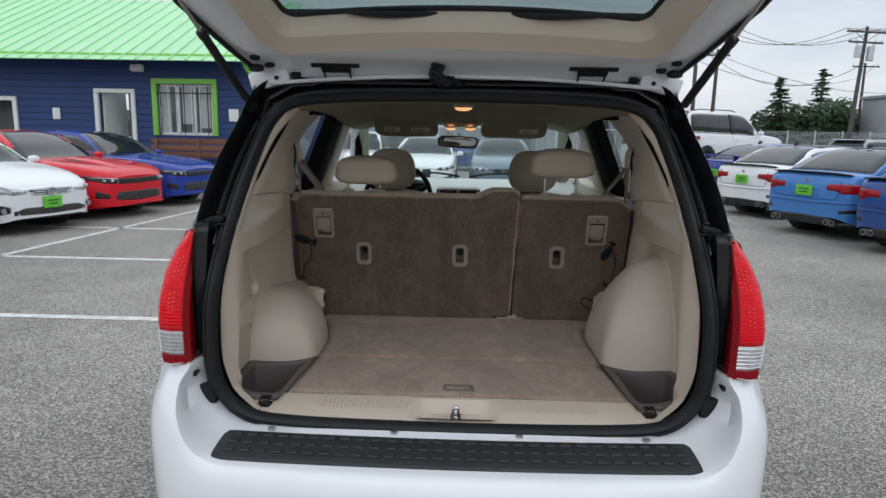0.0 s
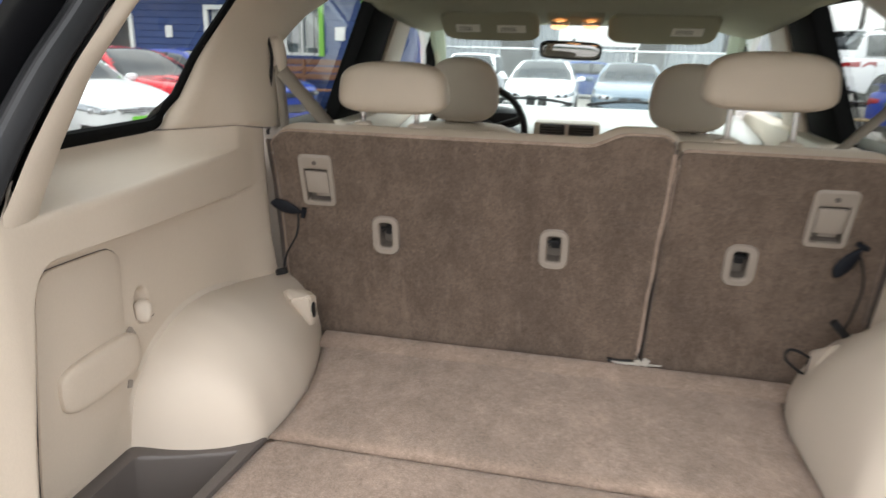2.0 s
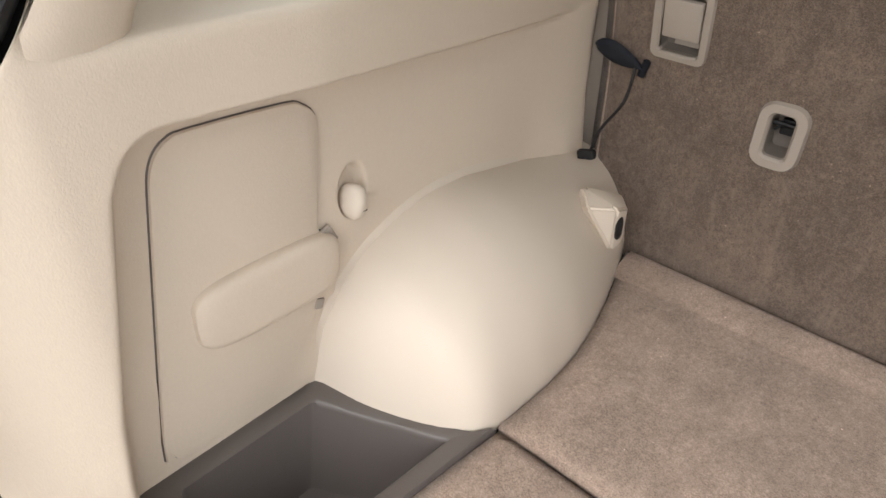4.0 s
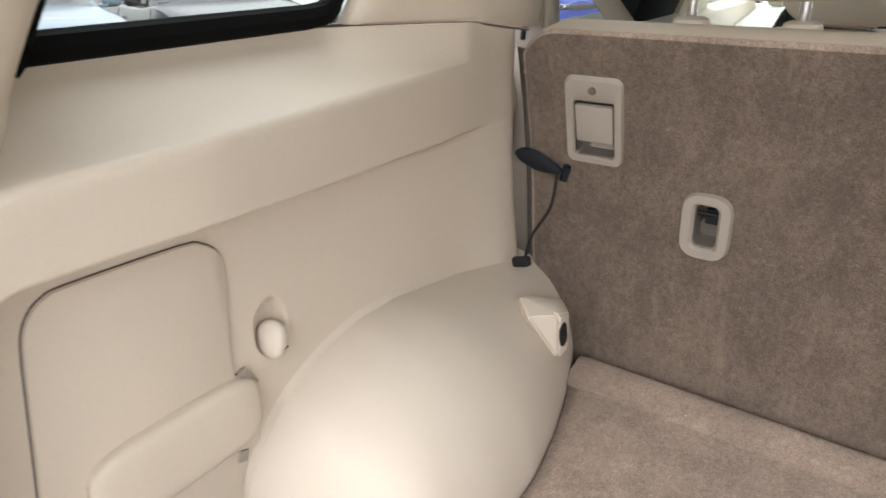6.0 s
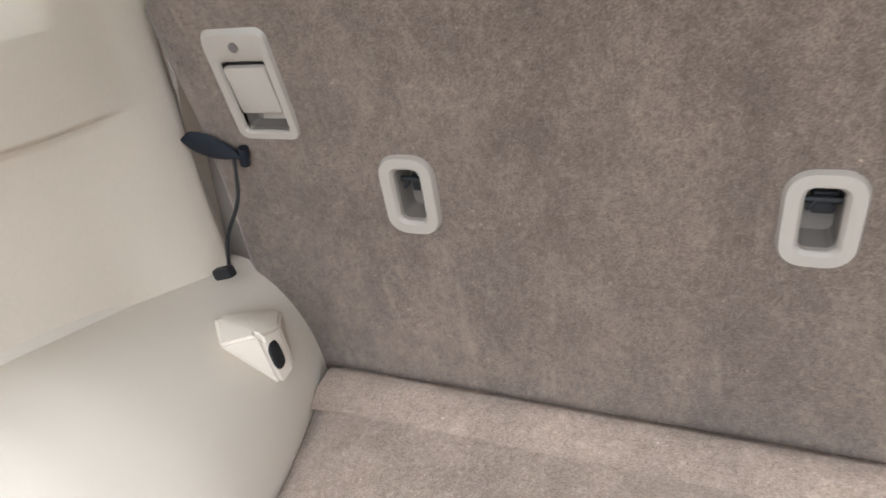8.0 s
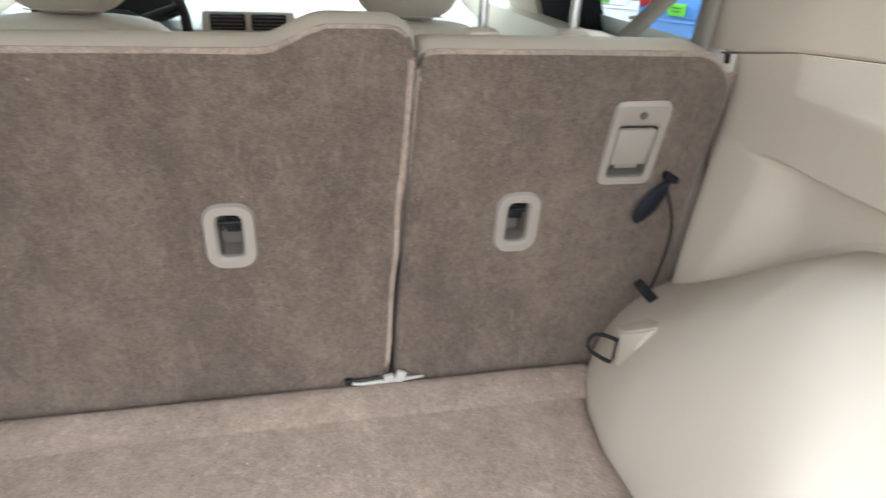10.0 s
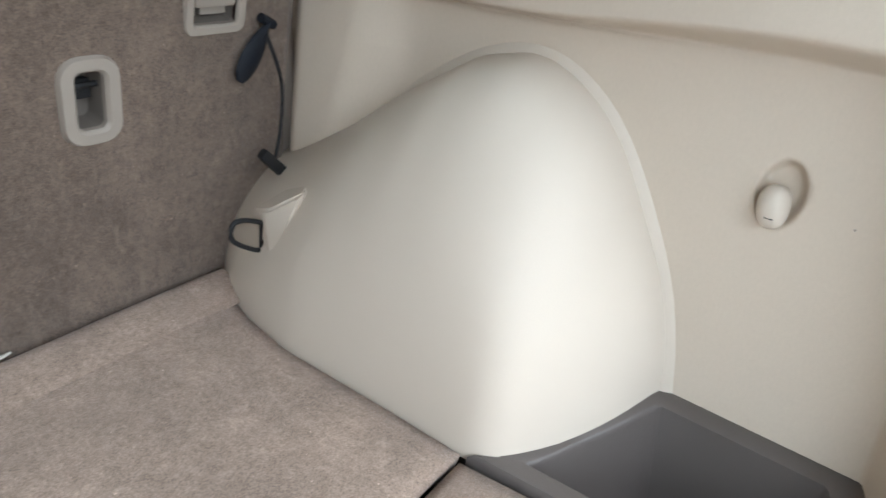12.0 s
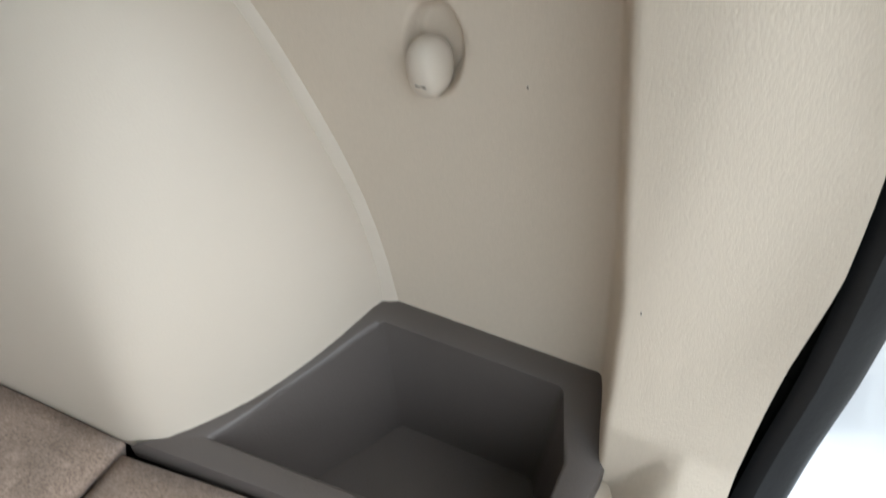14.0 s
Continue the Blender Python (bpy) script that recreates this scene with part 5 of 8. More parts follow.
    # door frames: black uprights, beige pillar, front arch
    def upright(name, y0, y1, mt, x_off, lean, lean_front, z0=1.10, z1=1.585, label=""):
        bm = B()
        rows = []
        for k in range(13):
            z = z0 + (z1 - z0) * k / 12
            x = pillar_x(z) + x_off
            ya, yb = y0 + lean * (z - 1.2) / 0.38, y1 + lean_front * (z - 1.2) / 0.38
            rows.append([(s * (x + 0.05), ya, z), (s * x, ya, z), (s * (x - 0.006), ya + 0.012, z), (s * (x - 0.006), yb - 0.012, z), (s * x, yb, z), (s * (x + 0.05), yb, z)])
        sheet(bm, rows)
        return part(name, bm, mt, suv, label, sharp=60)
    upright("door_upright", 3.56, 3.87, BLACK_MATTE, 0.0, -0.02, -0.08, label="black door frames and centre pillar")
    upright("pillar_trim", 3.875, 4.13, BEIGE, -0.014, -0.08, -0.16, label="beige front pillar trim")
    # rear door panels up to the belt line
    bm = B()
    rows = []
    for k in range(30):
        y = 2.88 + 1.75 * k / 29
        rows.append([(s * 0.80, y, 0.45), (s * 0.775, y, 0.8), (s * 0.765, y, 1.0), (s * 0.745, y, 1.12), (s * 0.76, y, 1.165), (s * 0.80, y, 1.175), (s * 0.84, y, 1.172)])
    sheet(bm, rows)
    part("door_card", bm, BEIGE, suv, "beige door panel")
    bm = B()
    tube(bm, [(s * (pillar_x(1.56) - 0.005 + 0.0), 2.95 + 1.12 * i / 12, 1.572 - 0.03 * max(0, i / 12 - 0.6) ** 2) for i in range(13)], 0.016, 7)
    part("window_seal", bm, BLACK_MATTE, suv)
    bm = B()
    tube(bm, smooth_line([(s * 0.65, 4.05, 1.553), (s * 0.655, 4.18, 1.543), (s * 0.662, 4.29, 1.522), (s * 0.667, 4.39, 1.472), (s * 0.673, 4.44, 1.42), (s * 0.685, 4.50, 1.32), (s * 0.70, 4.54, 1.20)], 6), 0.026, 8)
    part("front_door_frame", bm, BLACK_MATTE, suv)
    for y0, y1, z1 in ((2.90, 3.62, 1.585), (3.98, 4.56, 1.54)):
        bm = B()
        sheet(bm, [[(s * (pillar_x(z) + 0.035), y0 + (0.02 if y0 < 3 else 0.0), z), (s * (pillar_x(z) + 0.035), y1 - (0 if y0 < 3 else 0.30 * max(0, z - 1.36) / 0.18), z)] for z in [1.17 + (z1 - 1.17) * k / 5 for k in range(6)]])
        ob = part("door_window", bm, PRIVACY if y0 < 3 else CAR_GLASS, suv, "tinted rear door window" if y0 < 3 else "clear front door window")
        # windscreen pillar
    A_PILLAR_X, A_PILLAR_Y, A_PILLAR_Z = [(0, 0.60), (0.5, 0.635), (1, 0.675)], [(0, 4.13), (0.3, 4.34), (0.55, 4.48), (0.78, 4.60), (1, 4.74)], [(0, 1.545), (0.3, 1.51), (0.55, 1.42), (0.78, 1.29), (1, 1.13)]
    bm = B()
    rows = []
    for k in range(13):
        f = k / 12
        p = Vector((s * lerp(A_PILLAR_X, f), lerp(A_PILLAR_Y, f), lerp(A_PILLAR_Z, f)))
        rows.append([p + Vector((s * 0.05, -0.06, 0.02)), p + Vector((s * 0.0, -0.075, -0.005)), p + Vector((-s * 0.03, -0.03, 0.0)), p + Vector((-s * 0.02, 0.03, 0.02))])
    sheet(bm, rows)
    part("windscreen_pillar", bm, LINER, suv, "beige windscreen pillar trim")


def liner_z(x, y):
    z = lerp([(2.23, 1.601), (2.32, 1.611), (2.42, 1.615), (2.9, 1.612), (3.18, 1.604), (3.45, 1.592), (3.50, 1.578), (3.72, 1.552), (3.95, 1.530), (4.16, 1.518)], y)
    edge = [(2.23, 0.53), (2.5, 0.60), (3.0, 0.61), (3.6, 0.61), (4.16, 0.60)]
    w = lerp(edge, y)
    return z - 0.018 * (x / w) ** 2 - 0.016 * step(0.82, 1.0, abs(x) / w)


bm = B()
ys = sorted([2.268 + 0.0172 * k for k in range(112)] + [2.93 + 0.006 * k for k in range(12)])
rows = []
for y in ys:
    w = lerp([(2.225, 0.545), (2.35, 0.625), (2.5, 0.64), (3.9, 0.63)], y)
    rows.append([(w * u, y, liner_z(w * u, y) - 0.004 * (abs(u) == 1)) for u in [k / 20 - 1 for k in range(41)]])
sheet(bm, rows)
for v in bm.verts:
    ax = abs(v.co.x)
    side = 1 - step(0.38, 0.43, ax)
    # raised lamp bay with a crisp rear lip, a second lip, and the lowered visor panel ahead of it
    rear = v.co.y + 0.16 * (ax / 0.42) ** 6
    v.co.z += 0.045 * side * (step(2.945, 2.97, rear) - step(3.14, 3.44, v.co.y))
    v.co.z -= 0.020 * side * (step(3.30, 3.35, rear - 0.05) - step(3.62, 3.74, v.co.y))
headliner = thick(part("headliner", bm, LINER, suv, "beige cloth roof lining", sharp=60), 0.02, (0, 0, 1))


def lamp_at(x, y, z, w, l, nm, label):
    bm = B()
    plate(bm, [(w / 2 * math.cos(a), l / 2 * math.sin(a)) for a in [2 * math.pi * k / 20 for k in range(20)]], pose(x, y, z, 180), 0.010, 0.005)
    if nm == "dome_lamp":
        pillow(bm, (x, y, z + 0.012), (w * 1.12, l * 1.1, 0.030), 2.4, 22, 6)
    base = part(nm, bm, BEIGE_SMOOTH, headliner, label)
    bm = B()
    pillow(bm, (x, y, z - 0.010), (w * 0.86, l * 0.86, 0.026), 2.3, 22, 8)
    part("lamp_lens", bm, LAMP_LENS, base, "glowing amber lens")


lamp_at(0.0, 3.05, 1.608, 0.088, 0.11, "dome_lamp", "lit oval dome lamp")
for x in (-0.066, 0.038):
    lamp_at(x, 3.77, 1.515, 0.066, 0.10, "map_lamp", "lit map lamp")
bm = B()
box(bm, (-0.014, 3.80, 1.533), (0.19, 0.16, 0.03), 0.012, pose(0, 0, 0, -9))
part("overhead_console", bm, LINER, headliner)
for x0, x1 in ((-0.485, -0.135), (0.095, 0.455)):
    bm = B()
    pillow(bm, ((x0 + x1) / 2, 3.80, 1.502), (x1 - x0, 0.16, 0.024), 5, 32, 8, pose(0, 0, 0, -34))
    visor = part("sun_visor", bm, LINER, suv, "beige folded sun visor")
    for fx, w in ((0.28, 0.085), (0.72, 0.10)):
        if x0 > 0 and fx < 0.5:
            continue
        bm = B()
        mm = pose(x0 + (x1 - x0) * fx, 3.798, 1.502, 90 + 56 - 0, 0, 0)
        box(bm, mm @ Vector((0, 0, 0.013)), (w, 0.0025, 0.040), 0.0, pose(0, 0, 0, 56))
        lab = part("visor_label", bm, SCREEN, visor, "pale warning label")
        bm = B()
        for r in range(3):
            box(bm, mm @ Vector((-w * 0.1, 0.008 - 0.008 * r, 0.0148)), (w * 0.55, 0.001, 0.0022), 0.0, pose(0, 0, 0, 56))
        part("label_bar", bm, BIN, lab)
bm = B()
pillow(bm, (-0.03, 4.0, 1.423), (0.235, 0.035, 0.068), 4.5, 32, 10, pose(0, 0, 0, 0, 2, -6))
mir = part("rear_view_mirror", bm, DARK, suv, "black-framed rear-view mirror")
bm = B()
pillow(bm, (-0.03, 3.983, 1.424), (0.215, 0.006, 0.056), 5, 32, 8, pose(0, 0, 0, 0, 2, -6))
part("mirror_glass", bm, MIRROR, mir)
bm = B()
rod(bm, (-0.028, 4.01, 1.435), (-0.024, 4.22, 1.462), 0.007)
part("mirror_arm", bm, DARK, mir)
bm = B()
sheet(bm, [[(u * (0.62 + 0.10 * f), 4.14 + 0.64 * f + 0.05 * (1 - u * u), 1.535 - 0.44 * f + 0.06 * math.sin(math.pi * f)) for u in [k / 6 - 1 for k in range(13)]] for f in [k / 8 for k in range(9)]])
ob = part("windscreen", bm, WINDSCREEN, suv, "clear windscreen")

# ---- front seats, wheel and dashboard ----
for x in (-0.375, 0.372):
    fs = new("front_seat")
    fs.parent = suv
    fs["label"] = "beige leather front seat"
    bm = B()
    pillow(bm, (x, 3.70, 0.88), (0.50, 0.17, 0.60), 4, 28, 16, pose(0, 0, 0, 12))
    part("backrest", bm, LEATHER, fs)
    bm = B()
    pillow(bm, (x, 3.98, 0.60), (0.50, 0.50, 0.16), 4, 24, 10)
    part("seat", bm, LEATHER, fs)
    headrest(x - 0.132, x + 0.132, 1.178, 1.386, 3.66, (x - 0.06, x + 0.06), fs, 0.11, 1.165, 2.9)
bm = B()
cw = Vector((-0.375, 4.0, 1.10))
tube(bm, [cw + pose(0, 0, 0, 68) @ Vector((0.19 * math.cos(a), 0.19 * math.sin(a), 0)) for a in [2 * math.pi * k / 32 for k in range(32)]], 0.015, 8, closed=True)
wheel = part("steering_wheel", bm, DARK, suv, "black steering wheel")
bm = B()
pillow(bm, cw + Vector((0, 0.02, -0.01)), (0.15, 0.05, 0.12), 3, 18, 8, pose(0, 0, 0, -20))
for a in (20, 160, 270):
    rod(bm, cw, cw + pose(0, 0, 0, 68) @ Vector((0.185 * math.cos(radians(a)), 0.185 * math.sin(radians(a)), 0)), 0.012)
part("hub", bm, DARK, wheel)
DASH = mat("dash_plastic", (0.60, 0.60, 0.57), 0.5, var=0.04, bump=0.2, bump_scale=350)
bm = B()
prof = [(4.10, 0.75), (4.07, 0.98), (4.06, 1.06), (4.075, 1.092), (4.12, 1.105), (4.3, 1.125), (4.52, 1.150), (4.74, 1.150)]
sheet(bm, [[(x, y + 0.05 * (x / 0.7) ** 2, z - 0.03 * max(0, abs(x) - 0.45)) for y, z in prof] for x in [-0.74 + 1.48 * k / 24 for k in range(25)]])
dash = thick(part("dashboard", bm, DASH, suv, "pale beige dashboard"), 0.01)
bm = B()
box(bm, (-0.022, 4.11, 1.105), (0.262, 0.13, 0.088), 0.018)
part("vent_pod", bm, BEIGE_SMOOTH, dash, "beige middle vent housing")
for x in (-0.079, 0.035):
    bm = B()
    box(bm, (x, 4.046, 1.118), (0.098, 0.02, 0.046), 0.006)
    vent = part("air_vent", bm, DARK, dash, "black air vent")
    for k in range(4):
        bm = B()
        box(bm, (x, 4.034, 1.103 + 0.010 * k), (0.086, 0.008, 0.003), 0.001, None, 1)
        part("vane", bm, BIN, vent)
bm = B()
pillow(bm, (-0.375, 4.12, 1.15), (0.34, 0.16, 0.09), 3, 20, 8)
part("instrument_hood", bm, DARK, dash)
for x0, x1, yy in ((-0.45, -0.02, 4.70), (0.05, 0.50, 4.72)):
    bm = B()
    tube(bm, [(x0 + (x1 - x0) * k / 6, yy + 0.05 * math.sin(k / 2), 1.165 + 0.02 * math.sin(math.pi * k / 6)) for k in range(7)], 0.008, 6)
    part("wiper", bm, DARK, suv)

# ---- outer body ----
for s in (-1, 1):
    bm = B()
    rows = []
    for k in range(41):
        y = 2.06 + 3.92 * k / 40
        nose = 0.12 * step(5.3, 5.95, y) + 0.06 * step(5.82, 5.98, y) + 0.03 * (1 - step(2.0, 2.3, y))
        row = [(s * (0.80 - nose), y, 0.34), (s * (0.865 - nose), y, 0.40), (s * (0.89 - nose), y, 0.62), (s * (0.90 - nose), y, 0.85), (s * (0.885 - nose), y, 1.0), (s * (0.865 - nose), y, 1.12)]
        top = lerp([(4.6, 1.21), (4.74, 1.13), (5.2, 1.07), (5.7, 0.965), (5.88, 0.88), (5.98, 0.80)], y)
        row.append((s * (0.835 - nose), y, 1.21))
        row = [(x, yy, z if z < 0.6 else 0.6 + (z - 0.6) * (top - 0.6) / 0.61) for x, yy, z in row]
        rows.append(row)
    sheet(bm, rows)
    part("body_side", bm, WHITE, suv, "white body side", sharp=60)
    bm = B()
    rows = []
    for k in range(13):
        z = 1.18 + 0.50 * k / 12
        rows.append([(s * lerp([(zz, xx) for xx, zz in EDGE[1:6]], z), body_y(z) + 0.01, z), (s * (lerp([(zz, xx) for xx, zz in EDGE[1:6]], z) + 0.012), body_y(z) + 0.11, z), (s * (pillar_x(z) + 0.03), lerp(WIN_R, z) - 0.03, z)])
    sheet(bm, rows)
    part("rear_pillar_panel", bm, JAMB, suv, "black rear pillar panel", sharp=60)
    bm = B()
    tube(bm, smooth_line([(s * 0.655, 2.48, 1.648), (s * 0.665, 2.8, 1.66), (s * 0.66, 3.4, 1.655), (s * 0.655, 4.05, 1.595), (s * 0.69, 4.42, 1.46), (s * 0.72, 4.58, 1.32), (s * 0.77, 4.8, 1.19)], 6), 0.035, 8)
    part("roof_rail_panel", bm, WHITE, suv)
    for y in (2.62, 5.22):
        wheel_ob = new("wheel")
        wheel_ob.parent = suv
        bm = B()
        rows = []
        for r, w in ((0.23, 0.085), (0.30, 0.10), (0.335, 0.09), (0.345, 0.05), (0.345, -0.05), (0.335, -0.09), (0.30, -0.10), (0.23, -0.085)):
            rows.append([(s * (0.80 + w), y + r * math.cos(a), 0.345 - 0.02 - (0.02 * y) + r * math.sin(a)) for a in [2 * math.pi * k / 28 for k in range(28)]])
        sheet(bm, rows, ring=True)
        part("tyre", bm, RUBBER, wheel_ob)
        bm = B()
        zc = 0.325 - 0.02 * y
        rod(bm, (s * 0.80, y, zc), (s * 0.86, y, zc), 0.235, sides=28)
        for k in range(5):
            a = 2 * math.pi * k / 5
            rod(bm, (s * 0.875, y, zc), (s * 0.865, y + 0.21 * math.cos(a), zc + 0.21 * math.sin(a)), 0.03, 0.022)
        part("rim", bm, STEEL, wheel_ob)
bm = B()
sheet(bm, [[(u * lerp([(2.30, 0.62), (2.5, 0.655), (3.9, 0.655), (4.17, 0.62)], y), y, lerp([(2.30, 1.685), (2.5, 1.698), (3.2, 1.70), (3.7, 1.672), (3.95, 1.635), (4.17, 1.575)], y) - 0.03 * u * u) for u in [k / 8 - 1 for k in range(17)]] for y in [2.30 + 1.87 * k / 16 for k in range(17)]])
thick(part("roof", bm, WHITE, suv, "white roof"), 0.012)
bm = B()
sheet(bm, [[(u * lerp([(4.74, 0.842), (5.3, 0.842), (5.7, 0.80), (5.98, 0.71)], y), y, lerp([(4.74, 1.15), (5.2, 1.10), (5.7, 1.0), (5.9, 0.90), (5.97, 0.7), (5.98, 0.35)], y) - 0.05 * u * u) for u in [k / 8 - 1 for k in range(17)]] for y in (4.74, 5.0, 5.2, 5.5, 5.7, 5.85, 5.9, 5.97, 5.98)])
thick(part("bonnet", bm, WHITE, suv, "white bonnet and nose"), 0.01)

# ---- the lot: lines, building, parked cars, poles, trees ----
LINE = mat("worn_white_line", (0.62, 0.61, 0.58), 0.85, var=0.35, var_scale=7, fine=0.25, fine_scale=60)
for a, b in (((-8.2, 5.33), (-2.2, 5.33)), ((-8.2, 7.80), (-3.1, 7.80)), ((-8.2, 10.24), (-4.0, 10.24)), ((-5.72, 7.0), (-5.1, 13.6)), ((-6.6, 17.2), (-4.6, 16.6)), ((-5.6, 15.2), (-4.4, 16.4))):
    a, b = Vector((*a, 0.004)), Vector((*b, 0.004))
    w = (b - a).normalized().cross(Vector((0, 0, 1))) * 0.05
    bm = B()
    sheet(bm, [[p - w, p + w] for p in [a.lerp(b, k / 8) for k in range(9)]])
    thing("parking_line", bm, LINE, "worn white painted parking line on asphalt", "parking line", "parking lines", "structure")

BLUE_SIDING = mat("blue_siding", (0.012, 0.040, 0.150), 0.55, var=0.12, var_scale=2, fine=0.05, fine_scale=60, piece=0.06)
LIME = mat("lime_paint", (0.24, 0.58, 0.09), 0.5, var=0.06, var_scale=2)
LIME_ROOF = mat("lime_metal_roof", (0.42, 0.76, 0.43), 0.45, var=0.05, var_scale=0.8, piece=0.03)
TRIM_WHITE = mat("white_trim_paint", (0.78, 0.78, 0.76), 0.5, var=0.05)
TIMBER = mat("brown_timber", (0.17, 0.075, 0.038), 0.6, var=0.2, var_scale=3, fine=0.2, fine_scale=40, stretch=(1, 8, 8), piece=0.15)
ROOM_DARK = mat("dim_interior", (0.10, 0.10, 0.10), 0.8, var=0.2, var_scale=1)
PANE = mat("window_pane", (0.10, 0.12, 0.13), 0.05, coat=0.5, var=0.5, var_scale=1.2)
CURTAIN = mat("pale_curtain", (0.55, 0.56, 0.56), 0.8, var=0.15, var_scale=6)

WY, WX0, WX1, EAVE = 17.6, -20.0, -5.5, 3.42
building = anchor("office_building", pose(0, 0, 0), "single-storey office with blue siding and lime metal roof", "building")


def wall_parts(x0, x1, z0, z1, y, depth, parent, mt, holes, name="wall"):
    """A wall along x built round its openings, as one mesh with thickness."""
    bm = B()
    xs = sorted({x0, x1, *[h[0] for h in holes], *[h[1] for h in holes]})
    zs = sorted({z0, z1, *[h[2] for h in holes], *[h[3] for h in holes]})
    for xa, xb in zip(xs, xs[1:]):
        for za, zb in zip(zs, zs[1:]):
            cx, cz = (xa + xb) / 2, (za + zb) / 2
            if not any(h[0] < cx < h[1] and h[2] < cz < h[3] for h in holes):
                box(bm, (cx, y + depth / 2, cz), (xb - xa, depth, zb - za))
    return part(name, bm, mt, parent)


DOOR = (-9.72, -8.84, 0.40, 2.48)
WINDOW = (-8.14, -6.66, 1.40, 2.74)
DOOR2 = (-13.0, -12.05, 0.40, 2.24)
wall_parts(WX0, WX1, 0, EAVE, WY, 0.2, building, BLUE_SIDING, [DOOR, WINDOW, DOOR2])
plank_mesh = {}
for k in range(21):
    z = 0.06 + 0.17 * k
    spans = [(WX0, WX1)]
    for h in (DOOR, WINDOW, DOOR2):
        if h[2] - 0.1 < z + 0.085 < h[3] + 0.1:
            spans = [q for a, b in spans for q in (((a, h[0] - 0.08), (h[1] + 0.08, b)) if a < h[0] and b > h[1] else ((a, b),))]
    for a, b in spans:
        key = round(b - a, 2)
        if key not in plank_mesh:
            bm = B()
            L = b - a
            sheet(bm, [[(x, -0.012, 0.0), (x, -0.026, 0.006), (x, -0.010, 0.165), (x, 0.0, 0.17)] for x in (0, L / 2, L)])
            plank_mesh[key] = finish("siding_plank", bm, BLUE_SIDING, smooth=False)
        ob = new("siding_plank", plank_mesh[key])
        ob.parent, ob.location = building, (a, WY, z)
# gable side wall that runs back from the corner
bm = B()
box(bm, (WX1 - 0.1, WY + 5, EAVE / 2), (0.2, 9.8, EAVE))
part("wall", bm, BLUE_SIDING, building)
bm = B()
box(bm, (WX1 + 0.02, WY + 2.2, 1.9), (0.06, 1.2, 1.7), 0.01)
sw = part("window", bm, TRIM_WHITE, building, "white framed side window")
bm = B()
box(bm, (WX1 + 0.05, WY + 2.2, 1.9), (0.02, 1.0, 1.5))
part("pane", bm, PANE, sw)
# roof panels with raised seams
bm = B()
box(bm, (0.21, 2.6, 0.005), (0.42, 5.9, 0.02))
box(bm, (0.0, 2.6, 0.03), (0.035, 5.9, 0.05), 0.008, None, 1)
panel = finish("roof_panel", bm, LIME_ROOF)
roof_m = pose(0, WY - 0.55, EAVE - 0.03, 24)
k = 0
x = WX0
while x < WX1 + 0.2:
    ob = new("roof_panel", panel)
    ob.parent = building
    ob.matrix_basis = Matrix.Translation((x, 0, 0)) @ roof_m @ pose(0, 0, 0)
    x += 0.42
bm = B()
box(bm, ((WX0 + WX1) / 2 + 0.1, WY - 0.56, EAVE - 0.05), (WX1 - WX0 + 0.6, 0.06, 0.15), 0.01)
part("gutter", bm, LIME, building, "lime green gutter")
bm = B()
tube(bm, smooth_line([(WX1 - 0.15, WY - 0.5, EAVE - 0.1), (WX1 - 0.1, WY - 0.3, EAVE - 0.35), (WX1 + 0.02, WY - 0.06, EAVE - 0.5), (WX1 + 0.02, WY - 0.06, 0.1)], 4), 0.06, 8)
part("downspout", bm, LIME, building, "lime green downspout")
bm = B()
box(bm, (WX1 + 0.08, WY - 0.12, 1.5), (0.16, 0.10, 2.3), 0.02)
part("corner_post", bm, LIME, building, "lime green corner board")


def framed(h, mt, name, label, w=0.09):
    bm = B()
    x0, x1, z0, z1 = h
    box(bm, ((x0 + x1) / 2, WY - 0.03, z1 + w / 2), (x1 - x0 + 2 * w, 0.10, w), 0.01)
    box(bm, (x0 - w / 2, WY - 0.03, (z0 + z1) / 2), (w, 0.098, z1 - z0), 0.01)
    box(bm, (x1 + w / 2, WY - 0.03, (z0 + z1) / 2), (w, 0.098, z1 - z0), 0.01)
    return part(name, bm, mt, building, label)


dr = framed(DOOR, TRIM_WHITE, "door_casing", "white door casing round an open doorway", 0.11)
bm = B()
box(bm, ((DOOR[0] + DOOR[1]) / 2, WY + 1.6, 1.5), (0.9, 0.05, 2.15))
box(bm, (DOOR[1] + 0.02, WY + 0.9, 1.5), (0.05, 1.4, 2.15))
part("hall_wall", bm, CURTAIN, dr)
bm = B()
box(bm, (DOOR[0] + 0.12, WY + 0.55, 1.52), (0.05, 0.9, 2.1), 0.01, pose(0, 0, 0, 0, 0, -10))
part("door_leaf", bm, TRIM_WHITE, dr, "white open door leaf")
# dark panel painted as the shade of the room further in
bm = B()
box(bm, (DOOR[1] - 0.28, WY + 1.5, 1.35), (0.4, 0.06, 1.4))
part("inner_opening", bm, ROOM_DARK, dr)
d2 = framed(DOOR2, TRIM_WHITE, "door_casing", "white door casing", 0.11)
# dark sheet behind the doorway stands in for the unlit room
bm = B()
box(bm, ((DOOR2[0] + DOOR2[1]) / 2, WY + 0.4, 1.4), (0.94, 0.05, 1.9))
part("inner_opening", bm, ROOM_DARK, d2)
wn_ob = framed(WINDOW, LIME, "window_casing", "lime window casing with white bars", 0.13)
bm = B()
box(bm, ((WINDOW[0] + WINDOW[1]) / 2, WY + 0.12, 2.07), (1.46, 0.02, 1.32))
